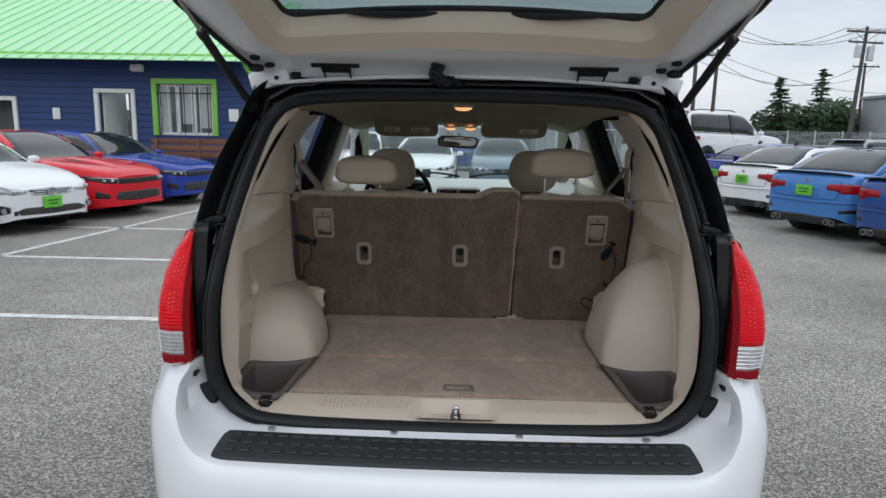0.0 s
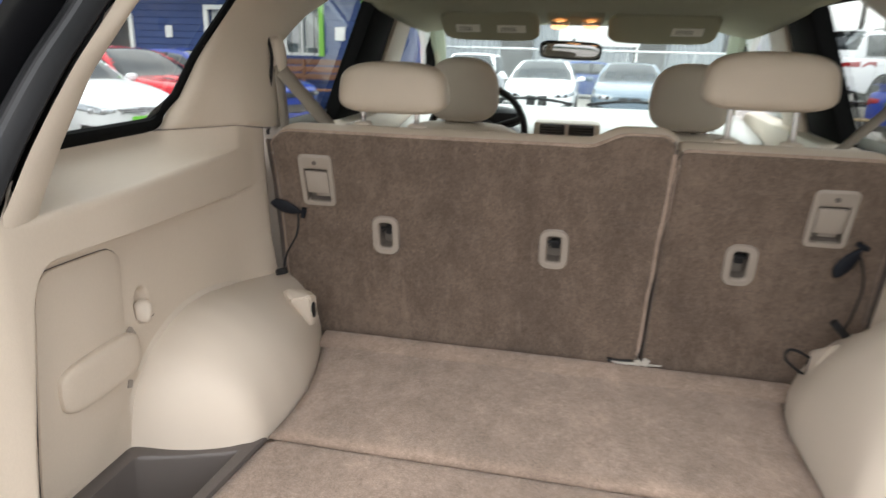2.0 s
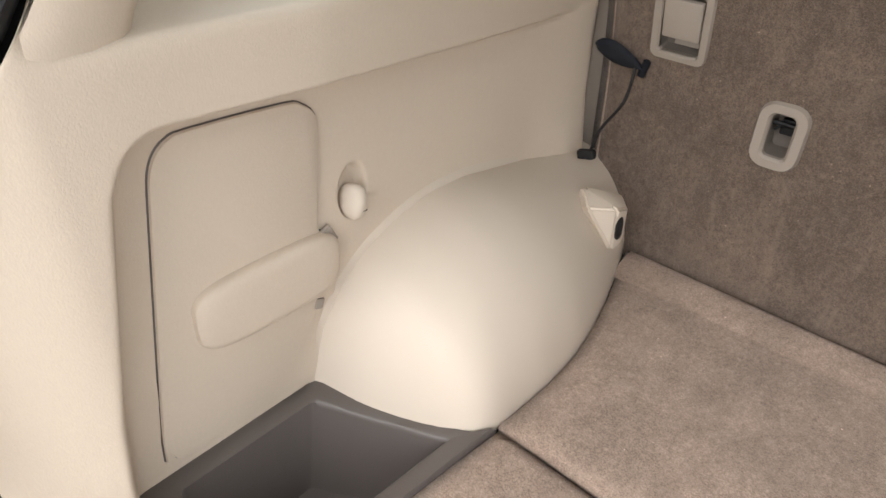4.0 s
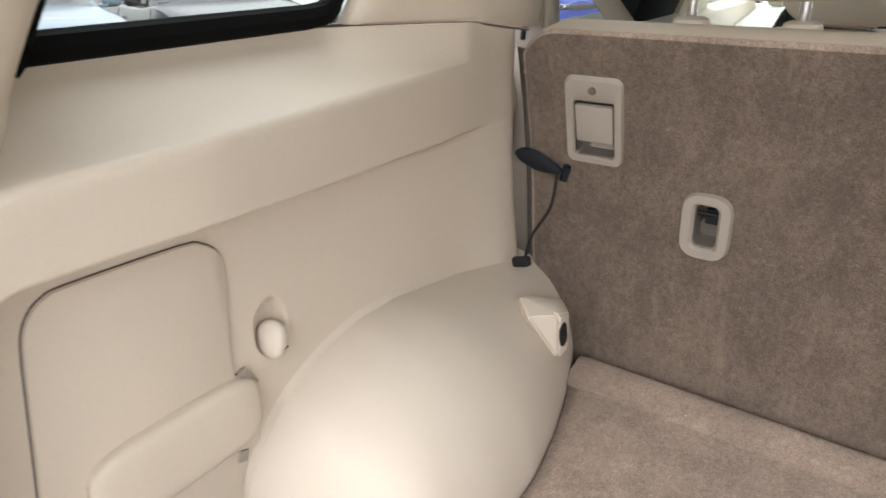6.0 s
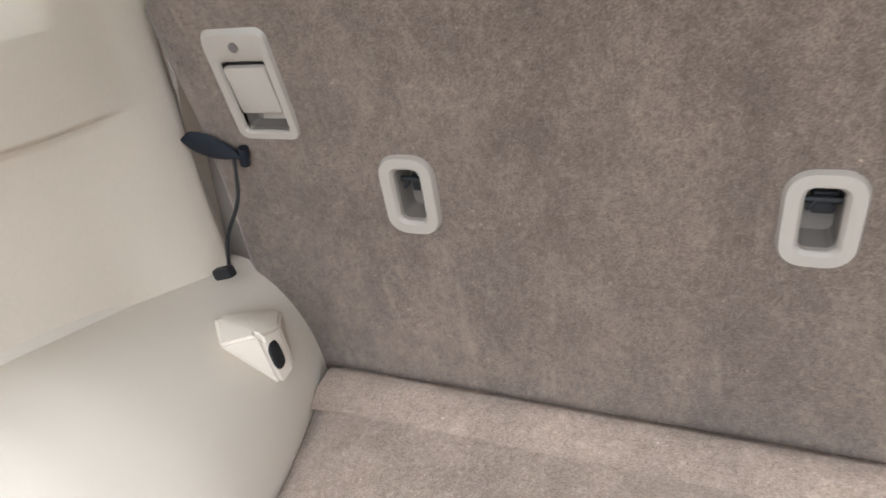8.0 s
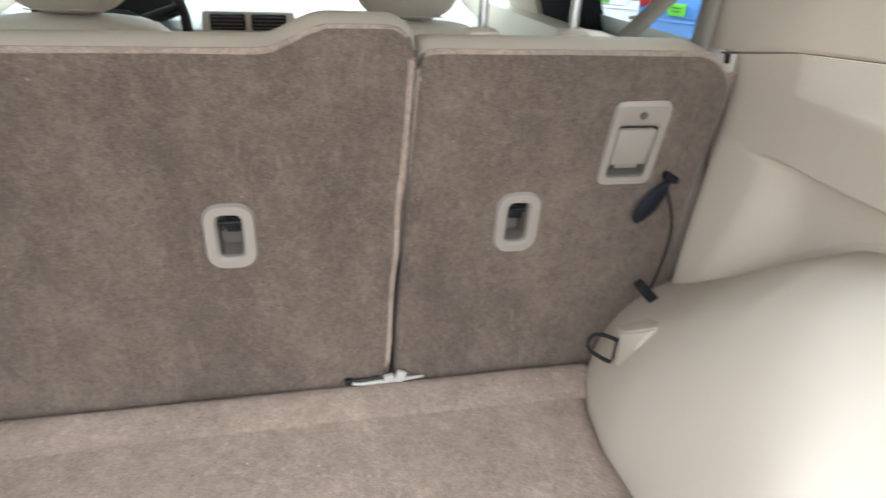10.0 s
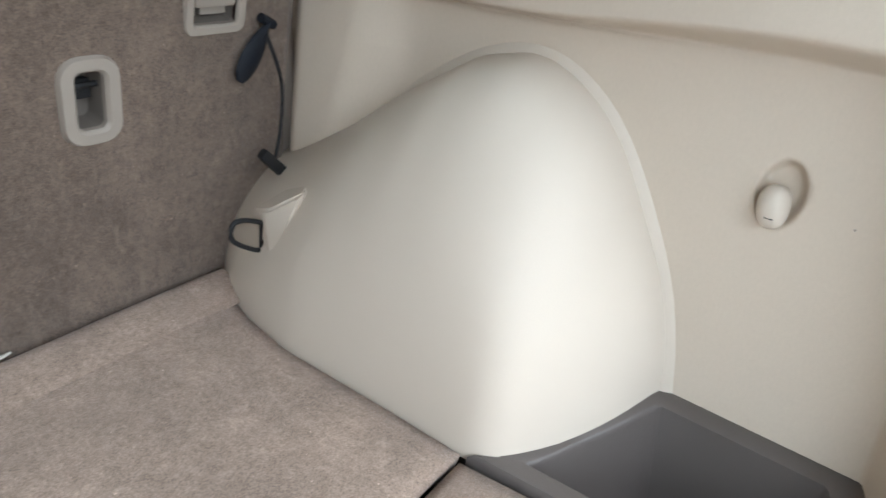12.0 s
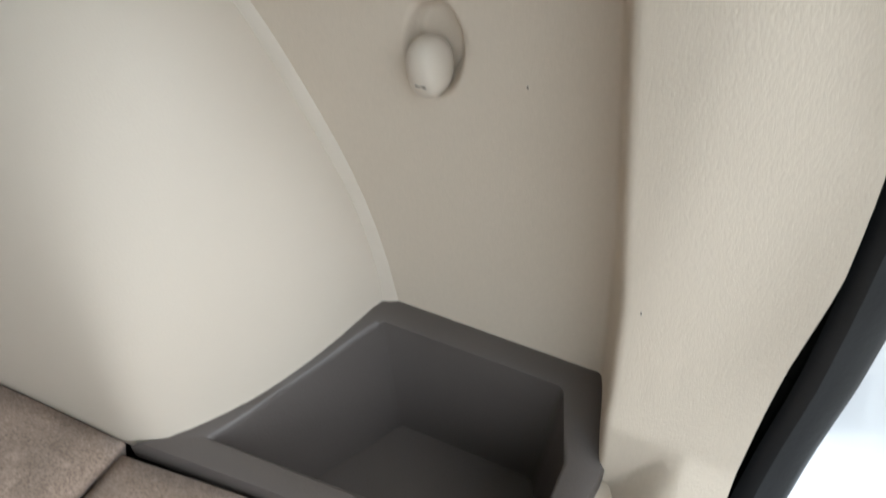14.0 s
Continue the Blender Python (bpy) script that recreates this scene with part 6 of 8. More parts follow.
part("pane", bm, PANE, wn_ob)
for fx in (0.0, 0.345, 0.66, 1.0):
    bm = B()
    box(bm, (WINDOW[0] + 0.04 + (WINDOW[1] - WINDOW[0] - 0.08) * fx, WY + 0.08, 2.07), (0.07, 0.05, 1.32), 0.008)
    part("mullion", bm, TRIM_WHITE, wn_ob)
for z in (WINDOW[2] + 0.04, WINDOW[3] - 0.04):
    bm = B()
    box(bm, ((WINDOW[0] + WINDOW[1]) / 2, WY + 0.08, z), (1.46, 0.05, 0.07), 0.008)
    part("mullion", bm, TRIM_WHITE, wn_ob)
for k in range(7):
    bm = B()
    rod(bm, (WINDOW[0] + 0.10 + 0.21 * k, WY - 0.06, 1.42), (WINDOW[0] + 0.10 + 0.21 * k, WY - 0.06, 2.72), 0.012, sides=6)
    part("security_bar", bm, TRIM_WHITE if k % 3 else DARK, wn_ob)
bm = B()
rod(bm, (WINDOW[0] - 0.05, WY - 0.06, 2.5), (WINDOW[1] + 0.05, WY - 0.06, 2.5), 0.014, sides=6)
part("security_bar", bm, DARK, wn_ob)
for k, (cx, cz, cw, ch) in enumerate(((-7.95, 2.07, 0.22, 1.25), (-7.4, 2.2, 0.26, 1.0), (-6.9, 2.15, 0.26, 1.1))):
    bm = B()
    sheet(bm, [[(cx - cw / 2 + cw * i / 12, WY + 0.10 + 0.012 * math.sin(i * 2.1), cz - ch / 2), (cx - cw / 2 + cw * i / 12, WY + 0.10 + 0.012 * math.sin(i * 2.1), cz + ch / 2)] for i in range(13)])
    part("curtain", bm, CURTAIN, wn_ob, "pale hanging curtain")
bm = B()
box(bm, (-8.6, WY - 0.1, 3.12), (0.32, 0.16, 0.16), 0.02, pose(0, 0, 0, -20))
thing("wall_light", bm, TRIM_WHITE, "white flood lamp on blue siding", "wall lamp")
for x, z, w, h in ((-10.88, 1.92, 0.2, 0.3), (-6.1, 1.95, 0.26, 0.32)):
    bm = B()
    box(bm, (x, WY - 0.045, z), (w, 0.02, h), 0.005)
    thing("notice", bm, TRIM_WHITE, "white notice sheet on blue siding", "notice")

# timber bench by the window
bench = anchor("garden_bench", pose(-6.8, 16.6, 0), "brown slatted timber bench with a back", "bench")
for k in range(3):
    bm = B()
    box(bm, (0, 0.26 + 0.02 * k, 0.92 + 0.17 * k), (2.5, 0.03, 0.14), 0.006)
    part("back_slat", bm, TIMBER, bench)
for k in range(4):
    bm = B()
    box(bm, (0, -0.22 + 0.13 * k, 0.62), (2.5, 0.115, 0.035), 0.006)
    part("seat_slat", bm, TIMBER, bench)
for x in (-1.1, 0, 1.1):
    bm = B()
    box(bm, (x, -0.2, 0.3), (0.07, 0.07, 0.6), 0.006)
    box(bm, (x, 0.26, 0.66), (0.07, 0.07, 1.32), 0.006)
    part("leg", bm, TIMBER, bench)


# ---- parked cars ----
TYRE = mat("tyre_rubber", (0.02, 0.02, 0.021), 0.8, bump=0.4, bump_scale=90)
RIM_DARK = mat("dark_rim", (0.03, 0.03, 0.032), 0.3, metal=0.6)
RIM_ALLOY = mat("alloy_rim", (0.5, 0.5, 0.52), 0.3, metal=1.0)
CAR_PANE = mat("car_window", (0.022, 0.027, 0.03), 0.05, coat=0.2, spec=0.45, var=0.5, var_scale=2.5)
CAR_TRIM = mat("car_black_trim", (0.012, 0.012, 0.013), 0.35)
HEADLIGHT = mat("headlight_lens", (0.50, 0.53, 0.56), 0.08, metal=0.5, coat=1.0, var=0.3, var_scale=12)
TAIL_RED = mat("tail_lens", (0.30, 0.003, 0.008), 0.15, coat=0.3, spec=0.2, var=0.3, var_scale=14)
PLATE_GREEN = mat("lime_dealer_plate", (0.13, 0.52, 0.03), 0.5)
PLATE_DARK = mat("plate_print", (0.03, 0.09, 0.02), 0.6)


def paint(name, c, rough=0.25):
    return mat(name, c, rough, var=0.03, var_scale=2, coat=0.45, spec=0.3)


P_WHITE, P_RED, P_BLUE = paint("paint_white", (0.78, 0.79, 0.80)), paint("paint_red", (0.62, 0.006, 0.018)), paint("paint_deep_blue", (0.014, 0.045, 0.30))
P_SKY, P_NAVY, P_GREY, P_SILVER = paint("paint_sky_blue", (0.06, 0.20, 0.50)), paint("paint_marine_blue", (0.025, 0.07, 0.25)), paint("paint_grey_blue", (0.13, 0.17, 0.21)), paint("paint_silver", (0.42, 0.45, 0.47))


def glide(table, v):
    """Smooth value from a short table of (place, value), with no overshoot."""
    if v <= table[0][0]:
        return table[0][1]
    if v >= table[-1][0]:
        return table[-1][1]
    k = max(i for i in range(len(table) - 1) if table[i][0] <= v)

    def slope(i):
        if i == 0 or i == len(table) - 1:
            return 0.0 if i else (table[1][1] - table[0][1]) / (table[1][0] - table[0][0])
        a = (table[i][1] - table[i - 1][1]) / (table[i][0] - table[i - 1][0])
        b = (table[i + 1][1] - table[i][1]) / (table[i + 1][0] - table[i][0])
        return 0.0 if a * b <= 0 else 2 * a * b / (a + b)
    (x0, y0), (x1, y1) = table[k], table[k + 1]
    h = x1 - x0
    t = (v - x0) / h
    return y0 * (1 + 2 * t) * (1 - t) ** 2 + slope(k) * h * t * (1 - t) ** 2 + y1 * t * t * (3 - 2 * t) + slope(k + 1) * h * t * t * (t - 1)


# plan: half width; top: bonnet, belt and boot height; low: underside; gh: cabin height and half width, all along the car from tail (0) to nose (1)
PLAN = [(0, 0.66), (0.005, 0.76), (0.015, 0.845), (0.05, 0.93), (0.12, 0.975), (0.3, 1.0), (0.7, 1.0), (0.84, 0.985), (0.92, 0.935), (0.96, 0.87), (0.982, 0.79), (0.994, 0.69), (1.0, 0.60)]
SEDAN = dict(L=4.75, W=1.85, H=1.45, r=0.335, axles=(0.21, 0.80), plan=PLAN,
             top=[(0, 0.84), (0.008, 0.97), (0.03, 1.035), (0.10, 1.06), (0.20, 1.04), (0.32, 0.97), (0.60, 0.945), (0.72, 0.985), (0.84, 0.92), (0.92, 0.84), (0.965, 0.76), (0.988, 0.70), (1.0, 0.655)],
             low=[(0, 0.36), (0.02, 0.30), (0.10, 0.23), (0.2, 0.19), (0.8, 0.18), (0.93, 0.19), (0.98, 0.21), (1.0, 0.25)],
             gh=[(0.095, 0.0, 0.80), (0.17, 0.52, 0.76), (0.25, 0.88, 0.71), (0.34, 0.99, 0.68), (0.44, 1.0, 0.675), (0.54, 0.955, 0.69), (0.62, 0.66, 0.745), (0.735, 0.0, 0.84)], doors=(0.205, 0.435, 0.455, 0.665))
MUSCLE = dict(SEDAN, L=5.05, W=1.92, H=1.48, r=0.355, axles=(0.20, 0.815),
              top=[(0, 0.88), (0.008, 1.0), (0.03, 1.06), (0.10, 1.075), (0.20, 1.04), (0.32, 0.99), (0.58, 0.97), (0.69, 1.0), (0.82, 0.965), (0.92, 0.90), (0.965, 0.84), (0.988, 0.78), (1.0, 0.725)],
              gh=[(0.09, 0.0, 0.79), (0.17, 0.50, 0.74), (0.25, 0.86, 0.69), (0.33, 0.985, 0.66), (0.42, 1.0, 0.655), (0.51, 0.95, 0.67), (0.59, 0.64, 0.73), (0.70, 0.0, 0.82)], doors=(0.20, 0.42, 0.44, 0.635))
SUVCAR = dict(SEDAN, L=5.0, W=1.94, H=1.80, r=0.385, axles=(0.20, 0.81),
              top=[(0, 1.0), (0.006, 1.13), (0.03, 1.17), (0.12, 1.17), (0.40, 1.14), (0.60, 1.13), (0.70, 1.16), (0.82, 1.12), (0.92, 1.05), (0.965, 0.97), (0.988, 0.88), (1.0, 0.80)],
              low=[(0, 0.50), (0.02, 0.42), (0.10, 0.34), (0.2, 0.28), (0.8, 0.27), (0.93, 0.28), (0.98, 0.32), (1.0, 0.36)],
              gh=[(0.02, 0.0, 0.86), (0.05, 0.66, 0.82), (0.09, 0.95, 0.78), (0.2, 1.0, 0.76), (0.48, 1.0, 0.755), (0.55, 0.93, 0.765), (0.62, 0.58, 0.80), (0.71, 0.0, 0.86)], doors=(0.08, 0.43, 0.45, 0.645))


def parked_car(name, spec, paint_mat, at, heading, label, style, scale=1.0, rim=None, z=0.0, dark_roof=False):
    L, W, H, rr = spec["L"] * scale, spec["W"] * scale, spec["H"] * scale, spec["r"] * scale
    c = anchor(name, pose(at[0], at[1], z, 0, 0, heading), label, "car", "parked cars")
    hw = W / 2
    gh, axles = spec["gh"], spec["axles"]

    def sx(f):
        return (f - 0.5) * L

    def top(f):
        return glide(spec["top"], f) * scale

    def low(f):
        return glide(spec["low"], f) * scale

    def half(f):
        return glide(spec["plan"], f) * hw

    def side_y(f, zz):
        """Half width of the body at a height: tucked in at the sill, rounded over at the shoulder."""
        lo, hi = low(f), top(f) - 0.05
        u = min(1.0, max(0.0, (zz - lo) / (hi - lo)))
        crease = max(0.0, 1 - abs(u - 0.70) / 0.10) * 0.012
        return half(f) * (1 - 0.055 * (1 - u) ** 3 - 0.055 * u ** 4) + crease * (0.1 < f < 0.9)
    # body: sides open over the wheels, rounded shoulders, bonnet and boot
    fs = sorted({k / 44 for k in range(45)} | {0.002, 0.005, 0.01, 0.016, 0.97, 0.984, 0.992, 0.997} | {a + q * 0.086 * 4.75 / spec["L"] * rr / 0.335 * math.cos(math.pi * k / 14) for a in axles for k in range(15) for q in (1,)})
    arch_r = rr + 0.055
    rows = []
    for f in fs:
        lo, zt, w = low(f), top(f), half(f)
        zl = lo
        for a in axles:
            d = abs(sx(f) - sx(a))
            if d < arch_r:
                zl = max(zl, rr + math.sqrt(arch_r ** 2 - d ** 2))
        sh = zt - 0.05
        zl = min(zl, sh - 0.03)
        pts = [(side_y(f, zl + (sh - zl) * k / 9), zl + (sh - zl) * k / 9) for k in range(10)]
        pts += [(w * 0.915, zt - 0.024), (w * 0.87, zt - 0.008), (w * 0.76, zt + 0.004), (w * 0.60, zt + 0.014), (w * 0.40, zt + 0.018), (w * 0.2, zt + 0.021), (0, zt + 0.022)]
        rows.append([(sx(f), -y, q) for y, q in pts] + [(sx(f), y, q) for y, q in pts[-2::-1]])
    bm = B()
    vs = sheet(bm, rows)
    cap(bm, vs[0])
    cap(bm, vs[-1], True)
    body = part("body", bm, paint_mat, c, sharp=24)
    bm = B()
    sheet(bm, [[(sx(f), -half(f) * 0.9, low(f)), (sx(f), half(f) * 0.9, low(f))] for f in (0, 0.03, 0.12, 0.3, 0.7, 0.9, 0.97, 1)])
    part("underside", bm, CAR_TRIM, c)

    # cabin: painted shell, with the panes let into it
    def cabin(f, grow=0.0):
        hh, ww = glide([(g[0], g[1]) for g in gh], f), glide([(g[0], g[2]) for g in gh], f)
        z0 = top(f) - 0.03
        z1 = z0 + (H - z0) * hh
        base = half(f) * 0.90
        roof = base + (ww * hw - base) * hh
        return [(base + grow, z0), (base * 0.68 + roof * 0.32 + grow, z0 + (z1 - z0) * 0.36), (base * 0.30 + roof * 0.70 + grow, z0 + (z1 - z0) * 0.72), (roof + grow * 0.8, z1 - 0.045 * hh), (roof * 0.95, z1 - 0.012 * hh + grow), (roof * 0.72, z1 + 0.008 * hh + grow), (roof * 0.36, z1 + 0.018 * hh + grow), (0, z1 + 0.022 * hh + grow)]

    def mirrored(row, f):
        return [(sx(f), -y, q) for y, q in row] + [(sx(f), y, q) for y, q in row[-2::-1]]
    gfs = [gh[0][0] + (gh[-1][0] - gh[0][0]) * k / 40 for k in range(41)]
    bm = B()
    sheet(bm, [mirrored(cabin(f), f) for f in gfs])
    part("cabin_shell", bm, paint_mat, c, sharp=24)
    # roof skin
    r0, r1 = gh[2][0] + 0.035, gh[5][0] - 0.01
    if dark_roof:
        bm = B()
        sheet(bm, [mirrored(cabin(r0 + (r1 - r0) * k / 10, 0.004)[4:], r0 + (r1 - r0) * k / 10) for k in range(11)])
        thick(part("roof_panel", bm, CAR_TRIM, c, "black roof"), 0.006)
    # screens
    for nm, fa, fb in (("rear_screen", gh[0][0] + 0.012, r0 - 0.012), ("windscreen", r1 + 0.012, gh[-1][0] - 0.012)):
        bm = B()
        rws = []
        for k in range(11):
            f = fa + (fb - fa) * k / 10
            q = cabin(f, 0.005)
            (ya, za), (yb, zb) = q[3], q[4]
            rws.append(mirrored([(ya * 0.35 + yb * 0.65 - 0.02, za * 0.35 + zb * 0.65 + 0.003)] + q[5:], f))
        sheet(bm, rws)
        thick(part(nm, bm, CAR_PANE, c, "dark car glass", sharp=24), 0.006)
    for s in (-1, 1):
        d0, d1, d2, d3 = spec["doors"]
        for fa, fb in ((d0, d1), (d2, d3)):
            bm = B()
            rws = []
            for k in range(13):
                f = fa + (fb - fa) * k / 12
                q = cabin(f, 0.005)
                p = [Vector((y, 0, zz)) for y, zz in q[:4]]
                rws.append([(sx(f), s * v.x, v.z) for v in (p[0].lerp(p[1], 0.30), p[1], p[2], p[2].lerp(p[3], 0.72))])
            sheet(bm, rws)
            thick(part("side_window", bm, CAR_PANE, c, "dark side window", sharp=24), 0.006)
        bm = B()
        rws = []
        for f in (d1 - 0.004, d1 + 0.010, d2 + 0.004):
            q = cabin(f, 0.0065)
            p = [Vector((y, 0, zz)) for y, zz in q[:4]]
            rws.append([(sx(f), s * v.x, v.z) for v in (p[0].lerp(p[1], 0.25), p[1], p[2], p[2].lerp(p[3], 0.78))])
        sheet(bm, rws)
        thick(part("door_pillar", bm, CAR_TRIM, c), 0.006)
        bm = B()
        tube(bm, [(sx(f), s * (cabin(f, 0.008)[0][0] * 0.8 + cabin(f, 0.008)[1][0] * 0.2), cabin(f)[0][1] * 0.8 + cabin(f)[1][1] * 0.2) for f in [d0 - 0.01 + (d3 - d0 + 0.02) * k / 14 for k in range(15)]], 0.009, 5)
        part("window_moulding", bm, CAR_TRIM, c)
        fm = d3 + 0.012
        bm = B()
        pillow(bm, (sx(fm), s * (half(fm) + 0.09), top(fm) + 0.045), (0.12, 0.19, 0.125), 2.8, 16, 10, pose(0, 0, 0, 0, 0, s * -8))
        box(bm, (sx(fm) + 0.02, s * (half(fm) - 0.01), top(fm) + 0.0), (0.07, 0.10, 0.035), 0.01)
        part("door_mirror", bm, paint_mat, c)
        # door cuts and handles
        for f in (d0 + 0.05, (d1 + d2) / 2, d3 + 0.045):
            bm = B()
            tube(bm, [(sx(f) - 0.05 * (1 - k / 8) ** 2 * (f < 0.3), s * (side_y(f, zz) + 0.0005), zz) for k, zz in [(k, 0.30 * scale + (top(f) - 0.07 - 0.30 * scale) * k / 8) for k in range(9)]], 0.004, 4)
            part("door_gap", bm, CAR_TRIM, body)
        for f in (d0 + 0.085, d2 + 0.028):
            bm = B()
            zz = top(f) - 0.16
            pillow(bm, (sx(f), s * (side_y(f, zz) + 0.014), zz), (0.19, 0.035, 0.035), 2.6, 14, 6)
            part("door_handle", bm, paint_mat, c)
        for f in axles:
            wl_ = new("wheel")
            wl_.parent = c
            xw, yw = sx(f), s * (half(f) - 0.105)
            bm = B()
            sheet(bm, [[(xw + rr * r * math.cos(a), yw + s * d, rr + rr * r * math.sin(a)) for a in [2 * math.pi * k / 28 for k in range(28)]] for r, d in ((0.72, 0.085), (0.80, 0.104), (0.92, 0.108), (0.985, 0.095), (1.0, 0.06), (1.0, -0.1), (0.9, -0.11))], ring=True)
            part("tyre", bm, TYRE, wl_)
            bm = B()
            sheet(bm, [[(xw + rr * r * math.cos(a), yw + s * d, rr + rr * r * math.sin(a)) for a in [2 * math.pi * k / 28 for k in range(28)]] for r, d in ((0.73, 0.088), (0.69, 0.095), (0.66, 0.07), (0.62, -0.02), (0.05, -0.03))], ring=True)
            for k in range(5):
                for q in (-0.16, 0.16):
                    a = 2 * math.pi * k / 5 + 0.3
                    rod(bm, (xw + 0.05 * math.cos(a), yw + s * 0.068, rr + 0.05 * math.sin(a)), (xw + rr * 0.66 * math.cos(a + q), yw + s * 0.07, rr + rr * 0.66 * math.sin(a + q)), 0.026, 0.018, 6)
            rod(bm, (xw, yw, rr), (xw, yw + s * 0.082, rr), 0.055, 0.045)
            part("rim", bm, rim or RIM_ALLOY, wl_)
            # dark well behind the wheel and a lip round the opening
            bm = B()
            rod(bm, (xw, s * (half(f) - 0.42), rr), (xw, s * (half(f) - 0.06), rr), arch_r - 0.004, sides=28)
            part("wheel_well", bm, CAR_TRIM, c)
            bm = B()
            arc = [math.pi * (0.04 + 0.92 * k / 20) for k in range(21)]
            tube(bm, [(xw + arch_r * math.cos(a), s * (side_y((xw + arch_r * math.cos(a)) / L + 0.5, rr + arch_r * math.sin(a)) - 0.004), rr + arch_r * math.sin(a)) for a in arc], 0.012, 6)
            part("arch_lip", bm, paint_mat, c)

    def skin_x(y, zz, end):
        """Where the tail (-1) or nose (1) skin stands at a place across and a height."""
        a, b = (0.86, 1.0) if end > 0 else (0.14, 0.0)
        if side_y(b, zz) >= abs(y) and top(b) >= zz:
            return sx(b)
        for _ in range(22):
            m = (a + b) / 2
            if side_y(m, zz) >= abs(y) and top(m) >= zz:
                a = m
            else:
                b = m
        return sx(a)

    def fascia(nm, end, y0, y1, lo, hi, mt, parent, lift=0.006, text="", deep=0.03, n=12, sides=(-1, 1)):
        """A panel that follows the nose or tail skin between two edges, on each side."""
        obs = []
        for s in sides:
            bm = B()
            rws = []
            for i in range(n + 1):
                y = y0 + (y1 - y0) * i / n
                za, zb = lerp(lo, y) * scale, lerp(hi, y) * scale
                rws.append([(skin_x(y * scale, za + (zb - za) * k / 5, end) + end * (lift - 0.004 * (k in (0, 5))), s * y * scale, za + (zb - za) * k / 5) for k in range(6)])
            sheet(bm, rws)
            obs.append(thick(part(nm, bm, mt, parent, text, sharp=30), deep, (-end, 0, 0)))
        return obs

    def bars(parent, end, zs_, y1, mt, lift, r=0.006):
        for zz in zs_:
            bm = B()
            tube(bm, [(skin_x(y * scale, zz * scale, end) + end * lift, y * scale, zz * scale) for y in [-y1 + 2 * y1 * k / 12 for k in range(13)]], r, 5)
            part("grille_bar", bm, mt, parent)

    def dealer_plate(end, y, zz):
        bm = B()
        x = skin_x(y, zz, end) + end * 0.022
        box(bm, (x, y, zz), (0.02, 0.31, 0.17), 0.006)
        pl = part("dealer_plate", bm, PLATE_GREEN, c, "lime green dealer plate")
        for k, w in ((0, 0.20), (1, 0.15)):
            bm = B()
            box(bm, (x + end * 0.011, y, zz + 0.025 - 0.05 * k), (0.004, w, 0.022))
            part("plate_bar", bm, PLATE_DARK, pl)

    def badge(end, zz, r):
        bm = B()
        x = skin_x(0, zz, end)
        tube(bm, [(x + end * 0.02, r * math.cos(a), zz + r * 0.72 * math.sin(a)) for a in [2 * math.pi * k / 20 for k in range(20)]], r * 0.16, 6, closed=True)
        box(bm, (x + end * 0.02, 0, zz), (0.012, r * 1.9, r * 0.22), 0.002)
        part("badge", bm, RIM_ALLOY, c, "round chrome badge")
    # bonnet or boot shut line
    end = 1 if style.startswith("nose") else -1
    if style == "nose_family":
        for s, hl in zip((-1, 1), fascia("headlight", 1, 0.40, 0.885, [(0.40, 0.615), (0.6, 0.59), (0.885, 0.68)], [(0.40, 0.655), (0.6, 0.70), (0.885, 0.79)], HEADLIGHT, c, 0.010, "clear swept headlight")):
            for q, r in ((0.56, 0.045), (0.70, 0.05)):
                bm = B()
                zz = (0.635 + 0.06 * (q - 0.5)) * scale
                pillow(bm, (skin_x(q * scale, zz, 1) + 0.004, s * q * scale, zz), (0.05, r * 2.2, r * 1.5), 2.2, 14, 8)
                part("lamp_bowl", bm, RIM_ALLOY, hl)
        g = fascia("grille", 1, 0.0, 0.37, [(0, 0.565), (0.25, 0.59), (0.37, 0.645)], [(0, 0.665), (0.25, 0.668), (0.37, 0.665)], CAR_TRIM, c, 0.006, "black grille with chrome bars", sides=(1, -1))[0]
        bars(g, 1, (0.592, 0.622, 0.652), 0.33, RIM_ALLOY, 0.016, 0.008)
        badge(1, 0.62 * scale, 0.075)
        g = fascia("lower_grille", 1, 0.0, 0.60, [(0, 0.285), (0.60, 0.30)], [(0, 0.395), (0.45, 0.40), (0.60, 0.36)], CAR_TRIM, c, 0.005)[0]
        bars(g, 1, (0.31, 0.335, 0.36, 0.38), 0.5, BIN, 0.012, 0.004)
        fascia("fog_lamp_pod", 1, 0.64, 0.80, [(0.64, 0.34), (0.80, 0.31)], [(0.64, 0.42), (0.80, 0.47)], CAR_TRIM, c, 0.006)
        for s in (-1, 1):
            bm = B()
            zz = 0.375 * scale
            rod(bm, (skin_x(0.71 * scale, zz, 1) - 0.01, s * 0.71 * scale, zz), (skin_x(0.71 * scale, zz, 1) + 0.022, s * 0.71 * scale, zz), 0.042)
            tube(bm, [(skin_x(y * scale, q * scale, 1) + 0.012, s * y * scale, q * scale) for y, q in ((0.64, 0.425), (0.70, 0.45), (0.76, 0.472), (0.81, 0.474))], 0.014, 6)
            part("fog_lamp", bm, RIM_ALLOY, c, "chrome-trimmed fog lamp")
        dealer_plate(1, 0.0, 0.46 * scale)
    elif style == "nose_muscle":
        g = fascia("grille", 1, 0.0, 0.47, [(0, 0.60), (0.47, 0.615)], [(0, 0.70), (0.47, 0.71)], CAR_TRIM, c, 0.004, "black mesh grille")[0]
        bars(g, 1, (0.625, 0.65, 0.675), 0.44, RIM_DARK, 0.012, 0.005)
